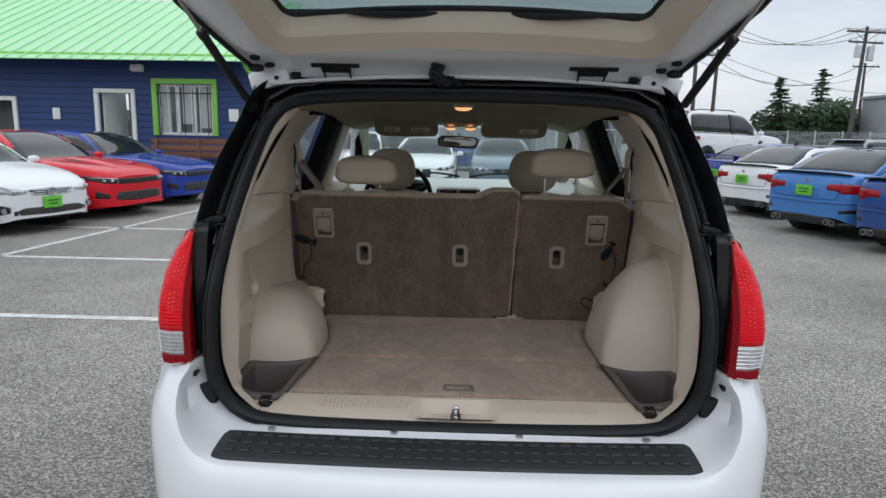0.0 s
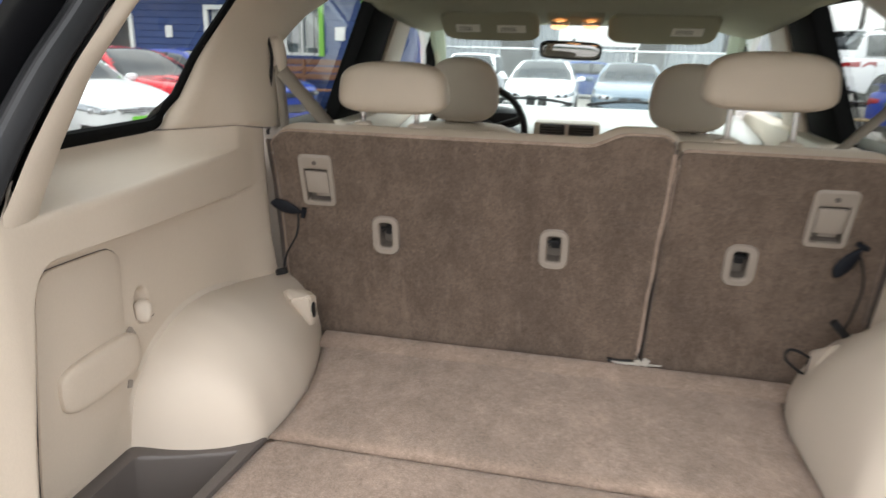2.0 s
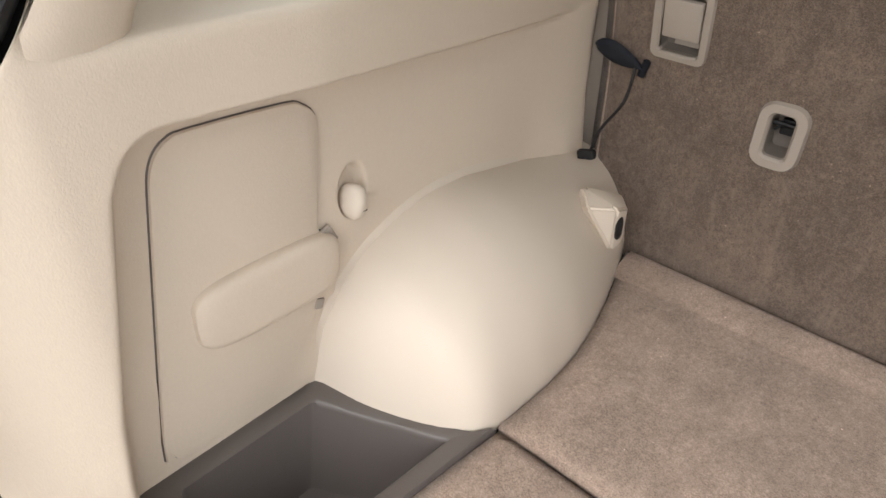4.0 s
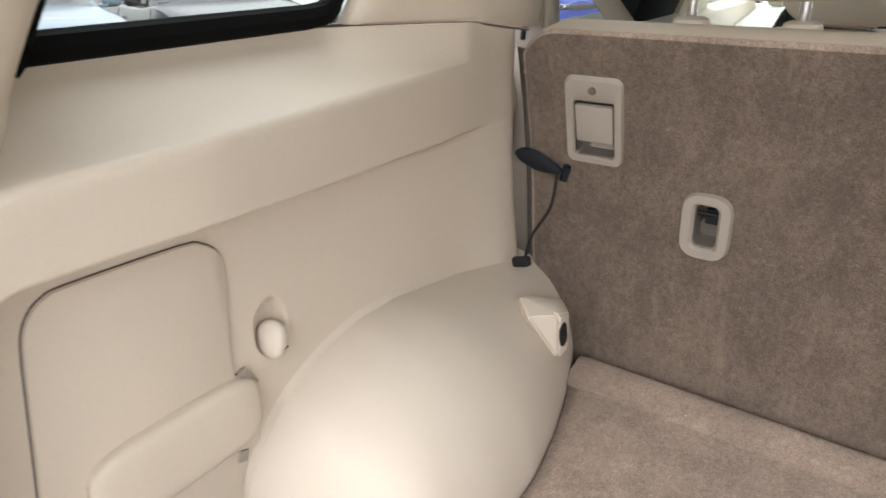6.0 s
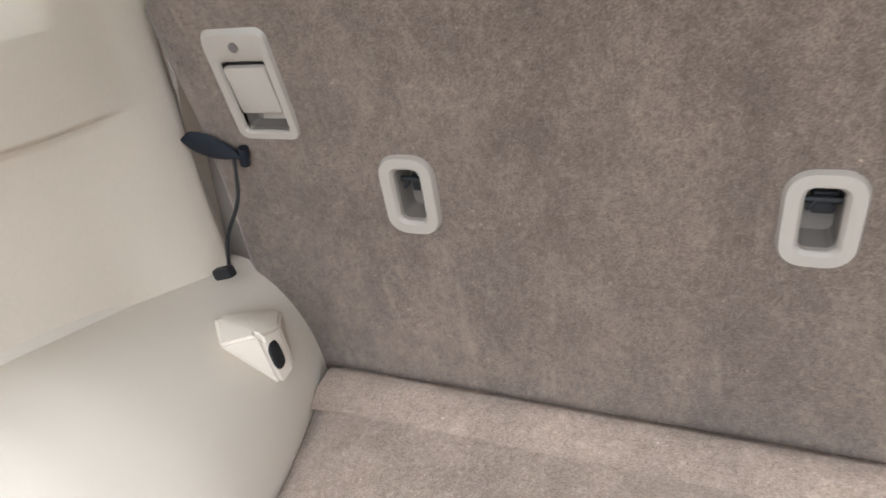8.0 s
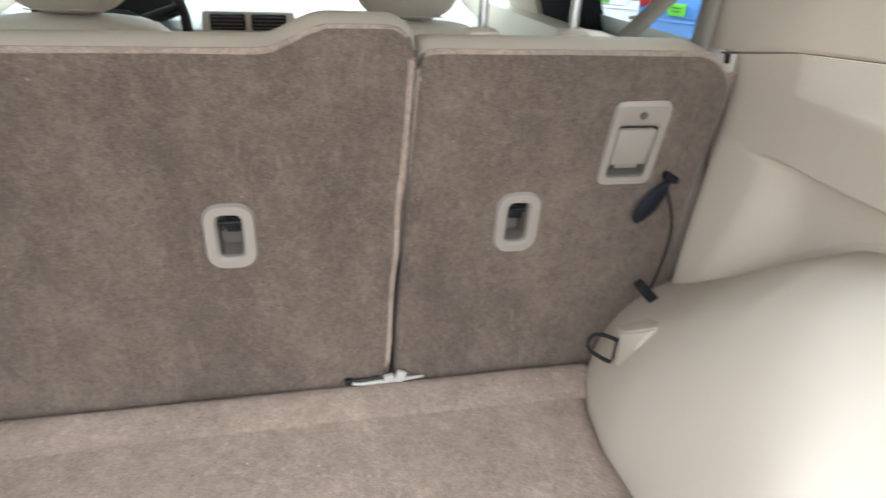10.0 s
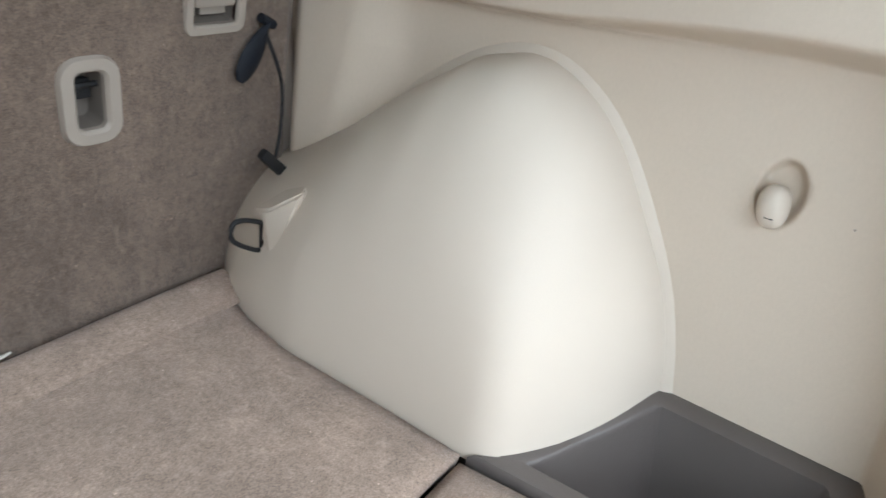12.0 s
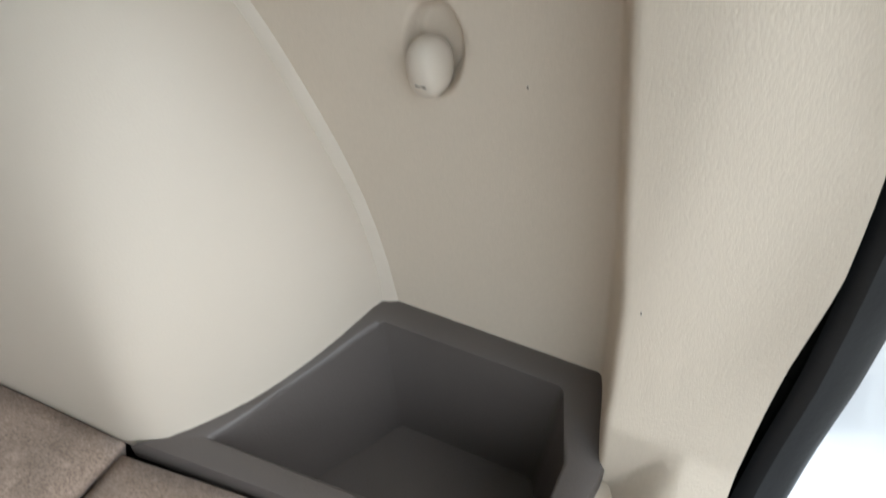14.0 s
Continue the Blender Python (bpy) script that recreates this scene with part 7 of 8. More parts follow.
        for s, hl in zip((-1, 1), fascia("headlight", 1, 0.47, 0.89, [(0.47, 0.615), (0.75, 0.635), (0.89, 0.69)], [(0.47, 0.71), (0.75, 0.735), (0.89, 0.755)], CAR_TRIM, c, 0.008, "smoked narrow headlight")):
            bm = B()
            tube(bm, smooth_line([(skin_x(y * scale, q * scale, 1) + 0.012, s * y * scale, q * scale) for y, q in ((0.52, 0.635), (0.50, 0.665), (0.53, 0.70), (0.68, 0.715), (0.80, 0.725), (0.84, 0.715))], 3), 0.0075, 6)
            part("lamp_ring", bm, HEADLIGHT, hl)
            for q in (0.60, 0.72):
                bm = B()
                zz = 0.672 * scale
                pillow(bm, (skin_x(q * scale, zz, 1) + 0.002, s * q * scale, zz), (0.05, 0.075, 0.05), 2.2, 14, 8)
                part("lamp_bowl", bm, HEADLIGHT, hl)
        g = fascia("lower_grille", 1, 0.0, 0.58, [(0, 0.30), (0.58, 0.33)], [(0, 0.47), (0.45, 0.48), (0.58, 0.42)], CAR_TRIM, c, 0.004)[0]
        bars(g, 1, (0.34, 0.38, 0.42), 0.52, BIN, 0.010, 0.004)
        fascia("side_duct", 1, 0.66, 0.82, [(0.66, 0.36), (0.82, 0.38)], [(0.66, 0.44), (0.82, 0.50)], CAR_TRIM, c, 0.004)
        bm = B()
        sheet(bm, [[(skin_x(y * scale, 0.26 * scale, 1) + dx, y * scale, (0.235 + dz) * scale) for dx, dz in ((-0.05, 0.0), (0.035, 0.0), (0.04, 0.012), (-0.02, 0.03))] for y in [-0.84 + 1.68 * k / 20 for k in range(21)]])
        thick(part("front_splitter", bm, paint_mat, c), 0.008)
        for s in (-1, 1):
            bm = B()
            pillow(bm, (sx(0.80), s * 0.40, top(0.80) + 0.012), (0.30, 0.15, 0.03), 3, 16, 6, pose(0, 0, 0, 0, 4, s * 6))
            part("bonnet_vent", bm, CAR_TRIM, c)
        bm = B()
        sheet(bm, [[(sx(f), y, top(f) + 0.020 + 0.03 * step(0.70, 0.74, f) * (1 - step(0.86, 0.96, f)) * (1 - step(0.16, 0.30, abs(y)))) for y in [-0.34 + 0.68 * k / 16 for k in range(17)]] for f in [0.70 + 0.26 * k / 14 for k in range(15)]])
        thick(part("bonnet_bulge", bm, paint_mat, c, sharp=40), 0.01)
    elif style in ("nose_twin", "nose_twin_tall", "nose_emblem"):
        for s, hl in zip((-1, 1), fascia("headlight", 1, 0.40, 0.88, [(0.40, 0.60), (0.7, 0.60), (0.88, 0.66)], [(0.40, 0.68), (0.7, 0.71), (0.88, 0.755)], HEADLIGHT, c, 0.008, "clear headlight with dark surround")):
            for q in (0.52, 0.68):
                bm = B()
                zz = 0.645 * scale
                pillow(bm, (skin_x(q * scale, zz, 1) + 0.004, s * q * scale, zz), (0.05, 0.10, 0.08), 2.2, 14, 8)
                part("lamp_bowl", bm, CAR_TRIM if style != "nose_emblem" else RIM_ALLOY, hl)
        if style == "nose_emblem":
            g = fascia("grille", 1, 0.0, 0.36, [(0, 0.47), (0.36, 0.56)], [(0, 0.70), (0.36, 0.69)], CAR_TRIM, c, 0.005, "dark slatted grille")[0]
            bars(g, 1, (0.50, 0.53, 0.56, 0.59, 0.62, 0.65), 0.33, RIM_DARK, 0.012, 0.006)
            badge(1, 0.60 * scale, 0.095)
        else:
            tall = 0.24 if style == "nose_twin_tall" else 0.0
            for s, gr in zip((-1, 1), fascia("grille", 1, 0.03, 0.25, [(0.03, 0.56 - tall), (0.25, 0.585 - tall * 0.8)], [(0.03, 0.69), (0.25, 0.685)], CAR_TRIM, c, 0.010, "black grille half")):
                for k in range(4 if tall else 6):
                    bm = B()
                    if tall:
                        zz = (0.40 + 0.07 * k) * scale
                        rod(bm, (skin_x(0.05, zz, 1) + 0.018, s * 0.05, zz), (skin_x(0.23, zz, 1) + 0.018, s * 0.23, zz), 0.007, sides=6)
                    else:
                        y = 0.055 + 0.033 * k
                        rod(bm, (skin_x(y, 0.58 * scale, 1) + 0.018, s * y, 0.58 * scale), (skin_x(y, 0.67 * scale, 1) + 0.018, s * y, 0.67 * scale), 0.006, sides=6)
                    part("grille_bar", bm, RIM_DARK, gr)
        fascia("lower_grille", 1, 0.0, 0.50, [(0, 0.27), (0.50, 0.29)], [(0, 0.40 if style != "nose_twin_tall" else 0.33), (0.50, 0.37)], CAR_TRIM, c, 0.005)
        fascia("side_duct", 1, 0.58, 0.82, [(0.58, 0.30), (0.82, 0.33)], [(0.58, 0.42), (0.82, 0.47)], CAR_TRIM, c, 0.005)
    elif style in ("tail_sport", "tail_wing"):
        fascia("tail_light", -1, 0.40, 0.915, [(0.40, 0.80), (0.60, 0.785), (0.66, 0.745), (0.915, 0.765)], [(0.40, 0.885), (0.65, 0.90), (0.915, 0.895)], TAIL_RED, c, 0.008, "red tail light")
        for s in (-1, 1):
            bm = B()
            tube(bm, [(skin_x(y * scale, zz * scale, -1) - 0.014, s * y * scale, zz * scale) for y, zz in ((0.44, 0.825), (0.60, 0.815), (0.72, 0.79), (0.86, 0.80))], 0.006, 5)
            part("lamp_bar", bm, RED_DEEP, c)
            for q in (0.46, 0.57):
                bm = B()
                rod(bm, (sx(0.0) + 0.14, s * q, 0.285), (sx(0.0) - 0.02, s * q, 0.285), 0.044, 0.046, sides=16)
                part("exhaust_tip", bm, RIM_ALLOY, c, "bright exhaust tip")
                bm = B()
                rod(bm, (sx(0.0) - 0.0195, s * q, 0.285), (sx(0.0) - 0.022, s * q, 0.285), 0.036, sides=14)
                part("exhaust_bore", bm, CAR_TRIM, c)
        fascia("side_vent", -1, 0.64, 0.84, [(0.64, 0.43), (0.84, 0.46)], [(0.64, 0.485), (0.84, 0.525)], CAR_TRIM, c, 0.004)
        fascia("bumper_ledge", -1, 0.0, 0.86, [(0, 0.575), (0.86, 0.60)], [(0, 0.605), (0.86, 0.625)], paint_mat, c, 0.022, n=16)
        fascia("diffuser", -1, 0.0, 0.62, [(0, 0.225), (0.62, 0.235)], [(0, 0.37), (0.40, 0.36), (0.62, 0.31)], CAR_TRIM, c, 0.006)
        # boot shut line and plate recess
        bm = B()
        tube(bm, [(skin_x(y * scale, zz * scale, -1) - 0.001, y * scale, zz * scale) for y, zz in [(-0.62, 0.94), (-0.625, 0.88), (-0.60, 0.70), (-0.56, 0.655)] + [(-0.5 + 0.1 * k, 0.645) for k in range(11)] + [(0.56, 0.655), (0.60, 0.70), (0.625, 0.88), (0.62, 0.94)]], 0.005, 5)
        part("boot_gap", bm, CAR_TRIM, c)
        fascia("plate_recess", -1, 0.0, 0.27, [(0, 0.675), (0.27, 0.675)], [(0, 0.855), (0.27, 0.845)], CAR_TRIM if style == "tail_wing" else paint_mat, c, 0.003)
        dealer_plate(-1, 0.0, 0.765 * scale)
        bm = B()
        rod(bm, (skin_x(0, 0.915 * scale, -1) + 0.02, 0, 0.915 * scale), (skin_x(0, 0.915 * scale, -1) - 0.010, 0, 0.915 * scale), 0.038, sides=18)
        part("badge", bm, RIM_ALLOY, c)
        bm = B()
        hgt = 0.14 if style == "tail_wing" else 0.022
        sheet(bm, [[(sx(0.012) + dx + 0.10 * (y / 0.72) ** 2 * 0.5, y * scale, top(0.03) + dz + hgt - 0.02 * (y / 0.72) ** 4) for dx, dz in ((0.10, -0.01), (0.02, 0.012), (-0.035, 0.020), (-0.04, 0.008), (0.02, -0.01))] for y in [-0.72 + 1.44 * k / 18 for k in range(19)]])
        sp = thick(part("spoiler", bm, paint_mat if style == "tail_wing" else CAR_TRIM, c, "boot lip spoiler"), 0.005)
        if style == "tail_wing":
            for s in (-1, 1):
                bm = B()
                box(bm, (sx(0.03), s * 0.52, top(0.03) + 0.07), (0.14, 0.03, 0.15), 0.01)
                part("wing_post", bm, paint_mat, sp)
        bm = B()
        pillow(bm, (sx(gh[2][0] + 0.04), 0, H + 0.045), (0.16, 0.05, 0.07), 2.2, 14, 8, pose(0, 0, 0, 0, -14))
        part("antenna_fin", bm, CAR_TRIM, c)
    elif style == "tail_suv":
        fascia("tail_light", -1, 0.50, 0.93, [(0.50, 0.96), (0.93, 0.94)], [(0.50, 1.04), (0.93, 1.08)], TAIL_RED, c, 0.010, "long red tail light")
        fascia("tail_bar", -1, 0.0, 0.50, [(0, 0.97), (0.50, 0.965)], [(0, 1.015), (0.50, 1.03)], TAIL_RED, c, 0.006)
        fascia("rear_valance", -1, 0.0, 0.80, [(0, 0.40), (0.80, 0.42)], [(0, 0.52), (0.80, 0.50)], CAR_TRIM, c, 0.006)
        fascia("bumper_ledge", -1, 0.0, 0.90, [(0, 0.70), (0.90, 0.72)], [(0, 0.735), (0.90, 0.75)], paint_mat, c, 0.03, n=16)
        dealer_plate(-1, 0.0, 0.87 * scale)
        bm = B()
        sheet(bm, [[(sx(gh[2][0]) + dx, y, H + dz) for dx, dz in ((0.12, 0.02), (-0.10, 0.02), (-0.22, 0.0), (-0.21, -0.02), (0.0, -0.005))] for y in [-0.62 + 1.24 * k / 12 for k in range(13)]])
        thick(part("roof_spoiler", bm, paint_mat, c), 0.008)
        for s in (-1, 1):
            bm = B()
            tube(bm, [(sx(0.14 + 0.36 * k / 10), s * 0.66, H + 0.05 - 0.035 * (k in (0, 10))) for k in range(11)], 0.016, 6)
            part("roof_rail", bm, RIM_DARK, c)
    return c


def nose_at(x, y, h, L):
    return (x - L / 2 * math.cos(radians(h)), y - L / 2 * math.sin(radians(h)))


def tail_at(x, y, h, L):
    return (x + L / 2 * math.cos(radians(h)), y + L / 2 * math.sin(radians(h)))


P_BLACK = paint("paint_black", (0.012, 0.013, 0.015))
parked_car("sedan", SEDAN, P_WHITE, nose_at(-6.18, 9.75, -17, 4.75), -17, "white family sedan with lime dealer plate, nose towards the lane", "nose_family")
parked_car("muscle_car", MUSCLE, P_RED, nose_at(-5.85, 11.75, -13, 5.05), -13, "bright red muscle sedan with black grille and bonnet scoop", "nose_muscle", rim=RIM_DARK)
parked_car("muscle_car", MUSCLE, P_BLUE, nose_at(-5.62, 13.95, -12, 5.05), -12, "deep blue muscle sedan with bonnet scoop", "nose_muscle", rim=RIM_DARK)
parked_car("sedan", SEDAN, P_BLACK, nose_at(-6.0, 6.9, -14, 4.75), -14, "glossy black sedan with clear headlights beside the white sedan", "nose_twin")
parked_car("sedan", SEDAN, P_GREY, nose_at(-5.9, 4.45, -10, 4.75), -10, "grey-blue sedan with dark slatted grille and round badge", "nose_emblem", scale=1.04)
parked_car("sport_sedan", SEDAN, P_NAVY, tail_at(6.0, 9.1, 22, 4.75), 22, "marine blue sport sedan seen from behind with lime plate", "tail_sport", rim=RIM_DARK)
parked_car("sport_sedan", SEDAN, P_SKY, tail_at(5.65, 11.1, 22, 4.75), 22, "sky blue sport sedan with quad exhausts and lime plate", "tail_sport", rim=RIM_DARK, dark_roof=True)
parked_car("sport_sedan", SEDAN, P_WHITE, tail_at(5.75, 13.8, 22, 4.75), 22, "white sport sedan with red tail lights and lime plate", "tail_sport", rim=RIM_DARK, dark_roof=True)
parked_car("sport_coupe", SEDAN, P_BLUE, tail_at(6.1, 16.3, 22, 4.75), 22, "deep blue coupe with rear wing", "tail_wing", rim=RIM_DARK)
parked_car("sport_coupe", SEDAN, P_WHITE, nose_at(-1.12, 17.6, -90, 4.75), -90, "white sport coupe with tall twin grille facing the lane", "nose_twin_tall")
parked_car("sport_coupe", SEDAN, P_GREY, nose_at(1.06, 17.7, -92, 4.75), -92, "grey-blue sport sedan with twin grille facing the lane", "nose_twin")
parked_car("crossover", SUVCAR, P_WHITE, nose_at(-3.3, 19.4, -88, 4.4), -88, "white crossover parked nose-out by the fence", "nose_twin", scale=0.88)
parked_car("sedan", SEDAN, P_NAVY, (0.3, 29.5), 10, "dark blue sedan parked beside the fence", "nose_family")
parked_car("crossover", SUVCAR, P_SILVER, (15.5, 25.0), 24, "silver crossover in the far row", "tail_suv", scale=0.9)
parked_car("family_suv", SUVCAR, P_WHITE, tail_at(5.75, 19.9, 32, 5.0), 32, "white three-row SUV raised on a display stand", "tail_suv", z=0.56, rim=RIM_DARK)
parked_car("sedan", SEDAN, P_SILVER, (17.5, 19.0), 20, "silver sedan in the far row", "tail_sport")

CONCRETE = mat("stained_concrete", (0.28, 0.27, 0.25), 0.85, var=0.2, var_scale=1.5, bump=0.4, bump_scale=60)
stand = anchor("display_stand", pose(*tail_at(5.75, 19.9, 32, 5.0), 0, 0, 0, 32), "low concrete display stand under the raised white SUV", "display stand")
for s in (-1, 1):
    bm = B()
    box(bm, (0, s * 0.82, 0.28), (4.6, 0.45, 0.56), 0.03)
    part("track", bm, CONCRETE, stand)

# picnic table near the stand
DARK_STEEL = mat("black_table_frame", (0.02, 0.02, 0.02), 0.5)
PALE_WOOD = mat("weathered_plank", (0.34, 0.25, 0.14), 0.75, var=0.2, var_scale=4, fine=0.2, fine_scale=50, stretch=(1, 8, 8), piece=0.12)
table = anchor("picnic_table", pose(5.0, 17.3, 0, 0, 0, 12), "picnic table with black frame and weathered planks", "picnic table")
for k in range(5):
    bm = B()
    box(bm, (0, -0.3 + 0.15 * k, 0.78), (1.8, 0.14, 0.04), 0.006)
    part("top_plank", bm, DARK_STEEL, table)
for s in (-1, 1):
    for q in (0, 1):
        bm = B()
        box(bm, (0, s * (0.62 + 0.15 * q), 0.45), (1.8, 0.14, 0.04), 0.006)
        part("seat_plank", bm, PALE_WOOD, table)
    for e in (-1, 1):
        bm = B()
        rod(bm, (e * 0.7, s * 0.75, 0.0), (e * 0.7, s * 0.15, 0.77), 0.03)
        part("leg", bm, DARK_STEEL, table)
    bm = B()
    rod(bm, (s * 0.7, -0.72, 0.42), (s * 0.7, 0.72, 0.42), 0.025)
    part("cross_bar", bm, DARK_STEEL, table)

# chain-link fence and corrugated wall ahead
GALV = mat("galvanised_steel", (0.55, 0.57, 0.58), 0.45, metal=0.6, var=0.1)
CORR = mat("grey_cladding", (0.27, 0.29, 0.31), 0.6, var=0.12, var_scale=0.7)
fence = anchor("chain_link_fence", pose(0, 27.5, 0), "galvanised chain-link fence with top rail", "fence")
for k in range(9):
    bm = B()
    rod(bm, (-13 + 2.4 * k, 0, 0), (-13 + 2.4 * k, 0, 1.86), 0.035, sides=8)
    part("post", bm, GALV, fence)
bm = B()
rod(bm, (-13, 0, 1.84), (6.4, 0, 1.84), 0.04, sides=8)
part("top_rail", bm, GALV, fence)
bm = B()
for k in range(238):
    x = -13 + 0.08 * k
    for dx in (0.9, -0.9):
        x2 = x + dx
        vv = [bm.verts.new(p) for p in ((x - 0.004, 0.01, 0.05), (x + 0.004, 0.01, 0.05), (x2 + 0.004, 0.01, 1.82), (x2 - 0.004, 0.01, 1.82))]
        bm.faces.new(vv)
mesh_ob = part("wire_mesh", bm, GALV, fence)
mesh_ob["kind"] = "stuff"
shed = anchor("warehouse", pose(0, 36, 0), "long grey corrugated warehouse beyond the fence", "building")
bm = B()
rows = []
for k in range(0, 301):
    x = -16 + 24.5 * k / 300
    d = (0.0, 0.06, 0.06, 0.0)[k % 4]
    rows.append([(x, d, 0), (x, d, 5.2)])
sheet(bm, rows)
part("wall", bm, CORR, shed)
bm = B()
box(bm, (-3.75, 4, 5.3), (24.8, 9, 0.3), 0.05)
part("roof", bm, CORR, shed)
for x, w in ((-3.6, 1.6), (2.9, 1.5), (7.0, 1.4), (-10, 2.0)):
    bm = B()
    box(bm, (x, -0.06, 2.0), (w, 0.1, 4.0), 0.02)
    part("door", bm, ROOM_DARK, shed, "dark warehouse door")
bm = B()
box(bm, (0.4, -3.0, 2.6), (3.6, 0.2, 1.0), 0.03)
box(bm, (-1.3, -3.0, 1.05), (0.1, 0.1, 2.1))
box(bm, (2.1, -3.0, 1.05), (0.1, 0.1, 2.1))
thing("site_sign", bm, TRIM_WHITE, "blank white board sign on posts by the fence", "sign", m=pose(0, 36, 0))

# ---- utility poles and wires ----
POLE = mat("weathered_pole", (0.085, 0.075, 0.07), 0.85, var=0.25, var_scale=3, stretch=(6, 6, 1))


def pole(x, y, h, arms, lean=0.0, can=False):
    p = anchor("utility_pole", pose(x, y, 0, 0, lean, 0), "weathered timber utility pole with crossarm", "utility pole", "utility poles")
    bm = B()
    rod(bm, (0, 0, 0), (0, 0, h), 0.16, 0.10, 10)
    part("post", bm, POLE, p)
    for z, w in arms:
        bm = B()
        box(bm, (0, -0.1, z), (w, 0.1, 0.12), 0.01)
        arm = part("crossarm", bm, POLE, p)
        for q in (-0.46, -0.28, 0.28, 0.46):
            bm = B()
            rod(bm, (w * q, -0.1, z + 0.06), (w * q, -0.1, z + 0.22), 0.045, 0.03, 6)
            part("insulator", bm, GALV, arm)
        bm = B()
        for q in (-1, 1):
            rod(bm, (0, -0.1, z - 0.6), (q * w * 0.3, -0.1, z - 0.03), 0.02, sides=5)
        part("brace", bm, POLE, arm)
    if can:
        bm = B()
        rod(bm, (-0.4, -0.1, h * 0.78), (-0.4, -0.1, h * 0.86), 0.22, sides=12)
        rod(bm, (0.4, -0.1, h * 0.76), (0.4, -0.1, h * 0.86), 0.22, sides=12)
        part("transformer", bm, GALV, p, "grey pole transformer")
    return p


pole(25.55, 45.0, 8.9, ((8.55, 2.6), (7.9, 2.2)), 2.5, True)
pole(17.2, 47.0, 7.6, ((7.2, 1.6),), 0.5)
pole(15.2, 45.0, 9.6, ((9.2, 2.4),), -0.5)
pole(36.0, 62.0, 8.5, ((8.2, 2.4),))
WIRE = mat("wire_black", (0.02, 0.02, 0.02), 0.6)


def wire(a, b, sag, r=0.018):
    a, b = Vector(a), Vector(b)
    bm = B()
    tube(bm, [a.lerp(b, k / 14) - Vector((0, 0, sag * 4 * (k / 14) * (1 - k / 14))) for k in range(15)], r, 5)
    thing("overhead_wire", bm, WIRE, "black overhead wire sagging between poles", "wire", "overhead wires")


for q in (-1.1, 0.0, 1.1):
    wire((25.6 + q, 44.9, 8.75), (15.2 + q, 44.9, 9.4), 1.4)
    wire((25.6 + q, 44.9, 8.75), (52 + q, 40, 10.5), 1.2)
wire((26.0, 44.9, 6.6), (17.2, 46.9, 6.9), 1.6)
wire((17.2, 46.9, 7.3), (8.0, 40, 12.5), 0.8)
wire((15.2, 44.9, 7.5), (40.0, 62, 6.0), 1.0)
wire((15.2, 44.9, 9.4), (30.0, 20, 14.5), 1.2)
wire((15.2, 44.9, 6.6), (36.0, 62, 7.4), 1.2)

# ---- far edge: trees, low fence, grey shop ----
CONIFER = mat("conifer_needles", (0.042, 0.078, 0.036), 0.8, var=0.35, var_scale=1.2)
BARK = mat("bark", (0.09, 0.065, 0.05), 0.9, var=0.2, var_scale=4)
rng = random.Random(7)


def conifer(x, y, h, w, label, thin=0.6):
    t = anchor("conifer", pose(x, y, 0), label, "tree", "far trees")
    bm = B()
    rod(bm, (0, 0, 0), (0, 0, h * 0.97), 0.28, 0.03, 8)
    part("trunk", bm, BARK, t)
    bm = B()
    z = h * 0.16
    while z < h:
        f = 1 - (z - h * 0.16) / (h * 0.84)
        for b in range(int(9 + 9 * f)):
            a = rng.uniform(0, 2 * math.pi)
            ln = w * (0.12 + 0.88 * f) * rng.uniform(thin, 1.1)
            n = max(3, int(ln * 5))
            for k in range(n):
                r = ln * (k + rng.random()) / n
                c = Vector((r * math.cos(a) + rng.uniform(-0.12, 0.12), r * math.sin(a) + rng.uniform(-0.12, 0.12), z - r * 0.18 + 0.10 * (r / ln) ** 3 * ln + rng.uniform(-0.08, 0.08)))
                s_ = rng.uniform(0.16, 0.36)
                u = Vector((math.cos(a + rng.uniform(-1, 1)), math.sin(a + rng.uniform(-1, 1)), rng.uniform(-0.4, 0.2))) * s_
                v = Vector((rng.uniform(-1, 1), rng.uniform(-1, 1), rng.uniform(-0.6, 0.3))).normalized() * s_ * 0.5
                bm.faces.new([bm.verts.new(p) for p in (c - u, c + v, c + u, c - v)])
        z += h * 0.035 * rng.uniform(0.7, 1.2)
    part("crown", bm, CONIFER, t, smooth=False)


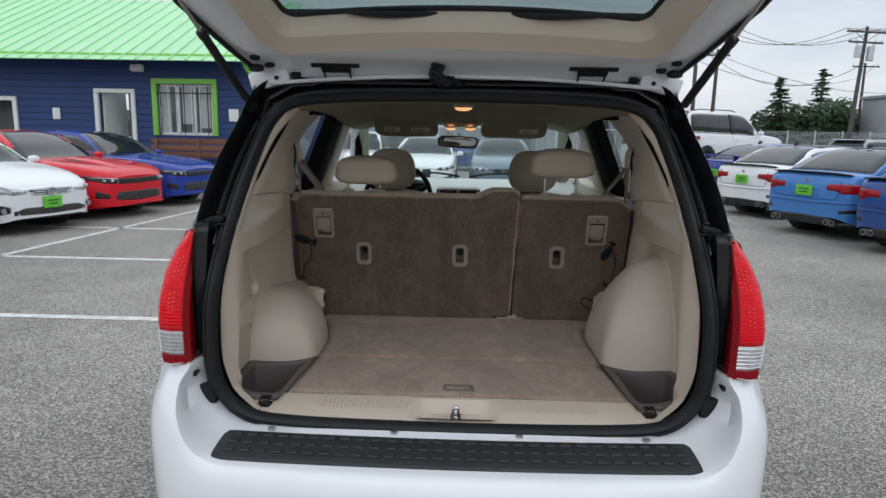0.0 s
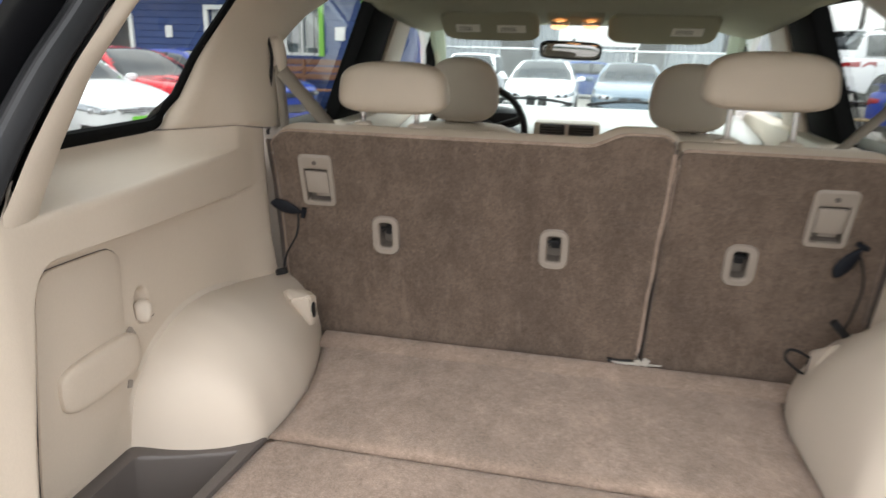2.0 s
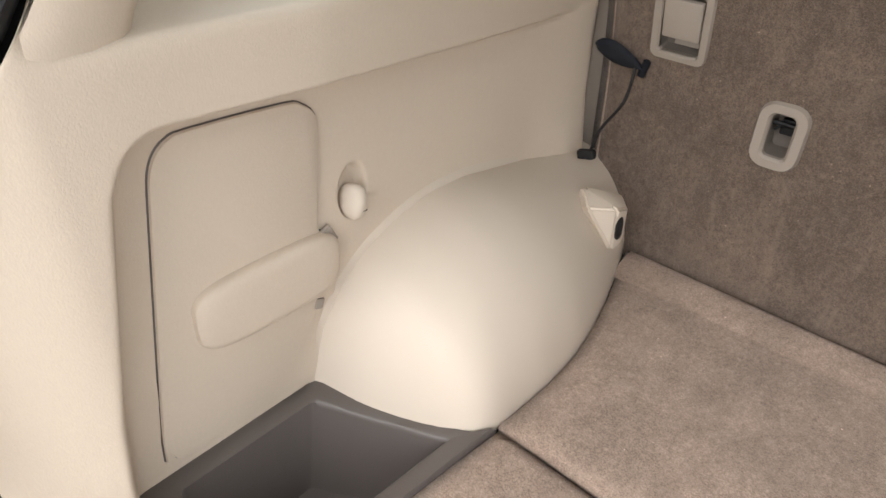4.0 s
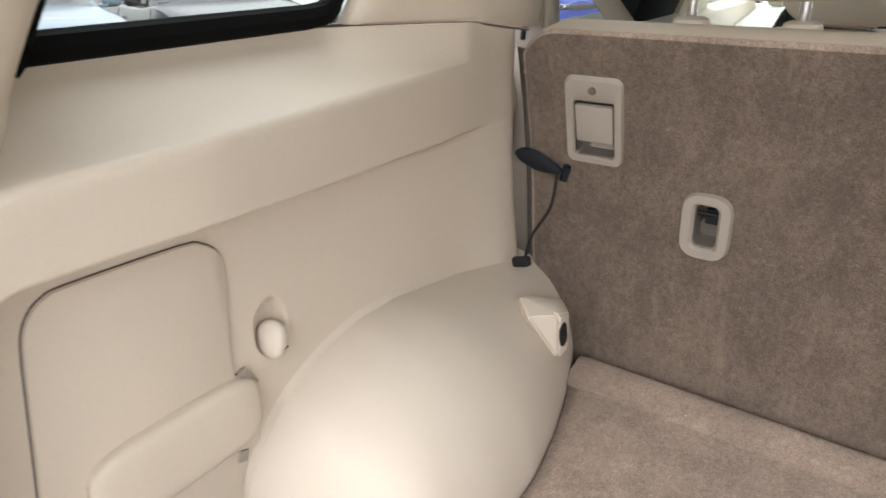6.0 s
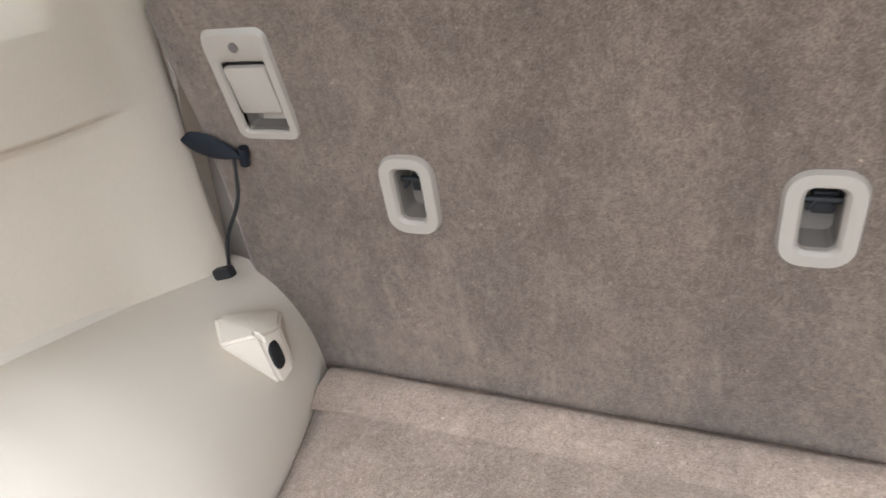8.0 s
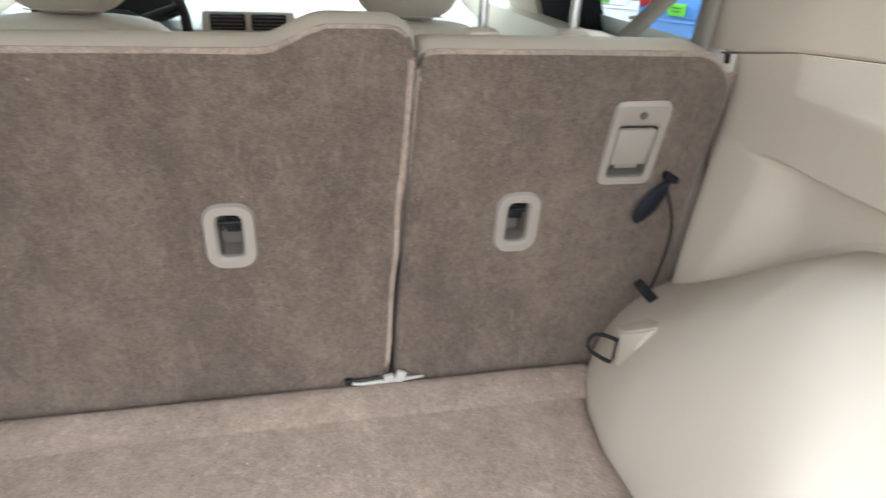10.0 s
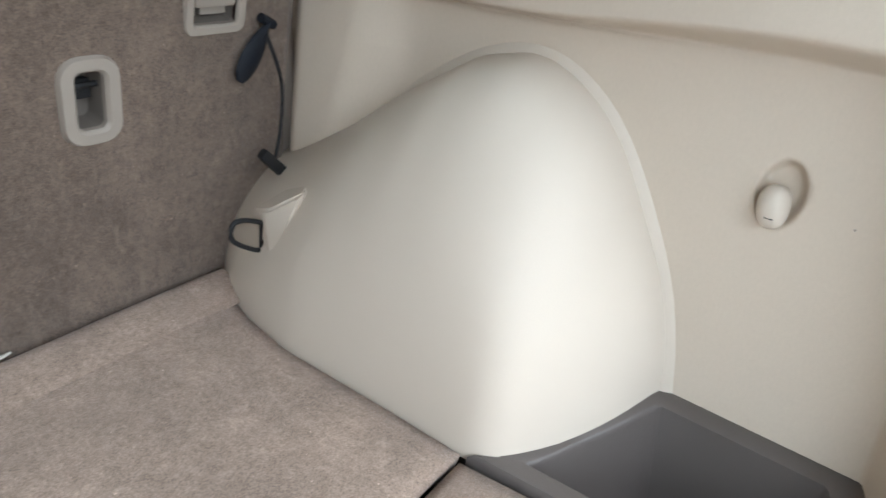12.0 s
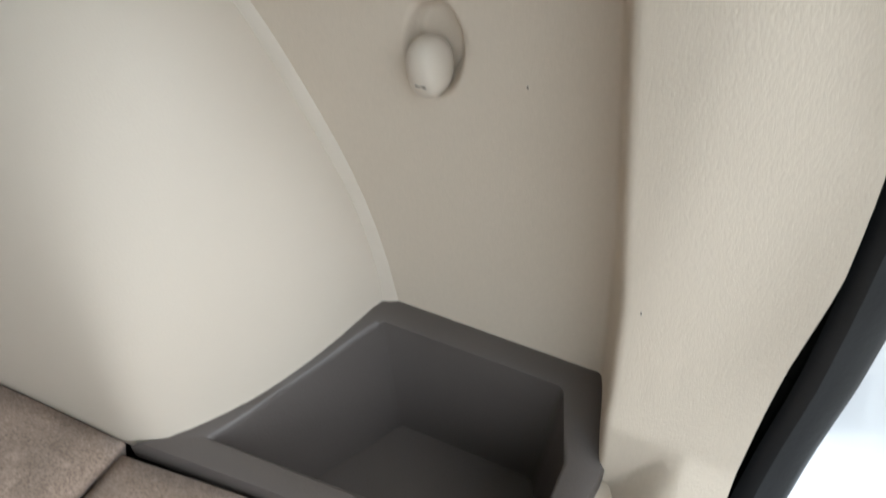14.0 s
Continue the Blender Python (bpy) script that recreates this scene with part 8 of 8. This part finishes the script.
def broadleaf(x, y, h, w, label):
    t = anchor("broadleaf_tree", pose(x, y, 0), label, "tree", "far trees")
    bm = B()
    rod(bm, (0, 0, 0), (0, 0, h * 0.6), 0.25, 0.12, 8)
    for k in range(5):
        a = 2 * math.pi * k / 5
        rod(bm, (0, 0, h * 0.35), (w * 0.3 * math.cos(a), w * 0.3 * math.sin(a), h * 0.75), 0.09, 0.03, 6)
    part("trunk", bm, BARK, t)
    bm = B()
    lumps = [(rng.uniform(-0.38, 0.38) * w, rng.uniform(-0.38, 0.38) * w, rng.uniform(0.3, 0.85) * h, rng.uniform(0.18, 0.3) * w) for _ in range(16)]
    for cx, cy, cz, r in lumps:
        for _ in range(150):
            d = Vector((rng.gauss(0, 1), rng.gauss(0, 1), rng.gauss(0, 1))).normalized() * r * rng.uniform(0.6, 1.1)
            c = Vector((cx, cy, cz)) + d
            s_ = rng.uniform(0.10, 0.22)
            u = Vector((rng.uniform(-1, 1), rng.uniform(-1, 1), rng.uniform(-1, 1))).normalized() * s_
            v = u.orthogonal().normalized() * s_ * 0.7
            bm.faces.new([bm.verts.new(p) for p in (c - u, c + v, c + u, c - v)])
    part("crown", bm, CONIFER, t, smooth=False)


conifer(27.8, 60, 6.9, 2.5, "tall dark ragged conifer beyond the lot")
conifer(31.9, 61, 7.9, 2.1, "tall pointed conifer beyond the lot")
for x, y, h, w in ((28.6, 62, 4.4, 3.4), (30.4, 60, 5.0, 3.4), (32.6, 60, 5.4, 3.2), (34.4, 62, 5.2, 3.0), (36.5, 63, 4.6, 3.0)):
    broadleaf(x, y, h, w, "dark green bushy tree beyond the lot")
bm = B()
for k in range(16):
    rod(bm, (16 + 2.0 * k, 50, 0), (16 + 2.0 * k, 50, 2.3), 0.05, sides=6)
thing("far_fence_posts", bm, GALV, "row of fence posts at the far side of the lot", "fence", kind="stuff")
bm = B()
for k in range(16):
    rod(bm, (16, 50, 0.9 + 0.085 * k), (46, 50, 0.9 + 0.085 * k), 0.012, sides=4)
thing("far_fence_wires", bm, GALV, "wire rows of the far fence", "fence", kind="stuff")
SHOP = mat("grey_shop_wall", (0.33, 0.34, 0.36), 0.7, var=0.08, var_scale=0.6)
shop = anchor("grey_shop", pose(36.5, 52, 0), "grey flat-roofed shop with white sign board", "building")
bm = B()
box(bm, (4.5, 4, 2.6), (12, 8, 5.2), 0.05)
part("wall", bm, SHOP, shop)
bm = B()
box(bm, (4.5, 4, 5.3), (12.4, 8.4, 0.25), 0.04)
part("roof", bm, CORR, shop)
bm = B()
box(bm, (0.6, -0.08, 3.9), (3.6, 0.12, 2.2), 0.03)
sg = part("sign_board", bm, TRIM_WHITE, shop, "white sign board")
bm = B()
box(bm, (0.6, -0.16, 4.1), (0.9, 0.04, 0.22), 0.02, pose(0, 0, 0, 0, -20))
part("sign_mark", bm, DARK, sg)
# low rise of trees and sheds that closes the lot behind and around
WOODS = mat("distant_woods", (0.05, 0.075, 0.055), 0.9, var=0.4, var_scale=0.25)
bm = B()
rows = []
for k in range(181):
    a = 2 * math.pi * k / 180
    r = 150
    hgt = 5.0 + 2.2 * noise.noise((math.cos(a) * 9, math.sin(a) * 9, 0.3)) + 1.2 * noise.noise((math.cos(a) * 40, math.sin(a) * 40, 2))
    rows.append([(r * math.cos(a), r * math.sin(a), -0.5), (r * math.cos(a), r * math.sin(a), hgt * 0.6), ((r + 3) * math.cos(a), (r + 3) * math.sin(a), hgt)])
sheet(bm, rows)
thing("backdrop", bm, WOODS, "low dark treeline round the horizon", "backdrop", kind="structure")
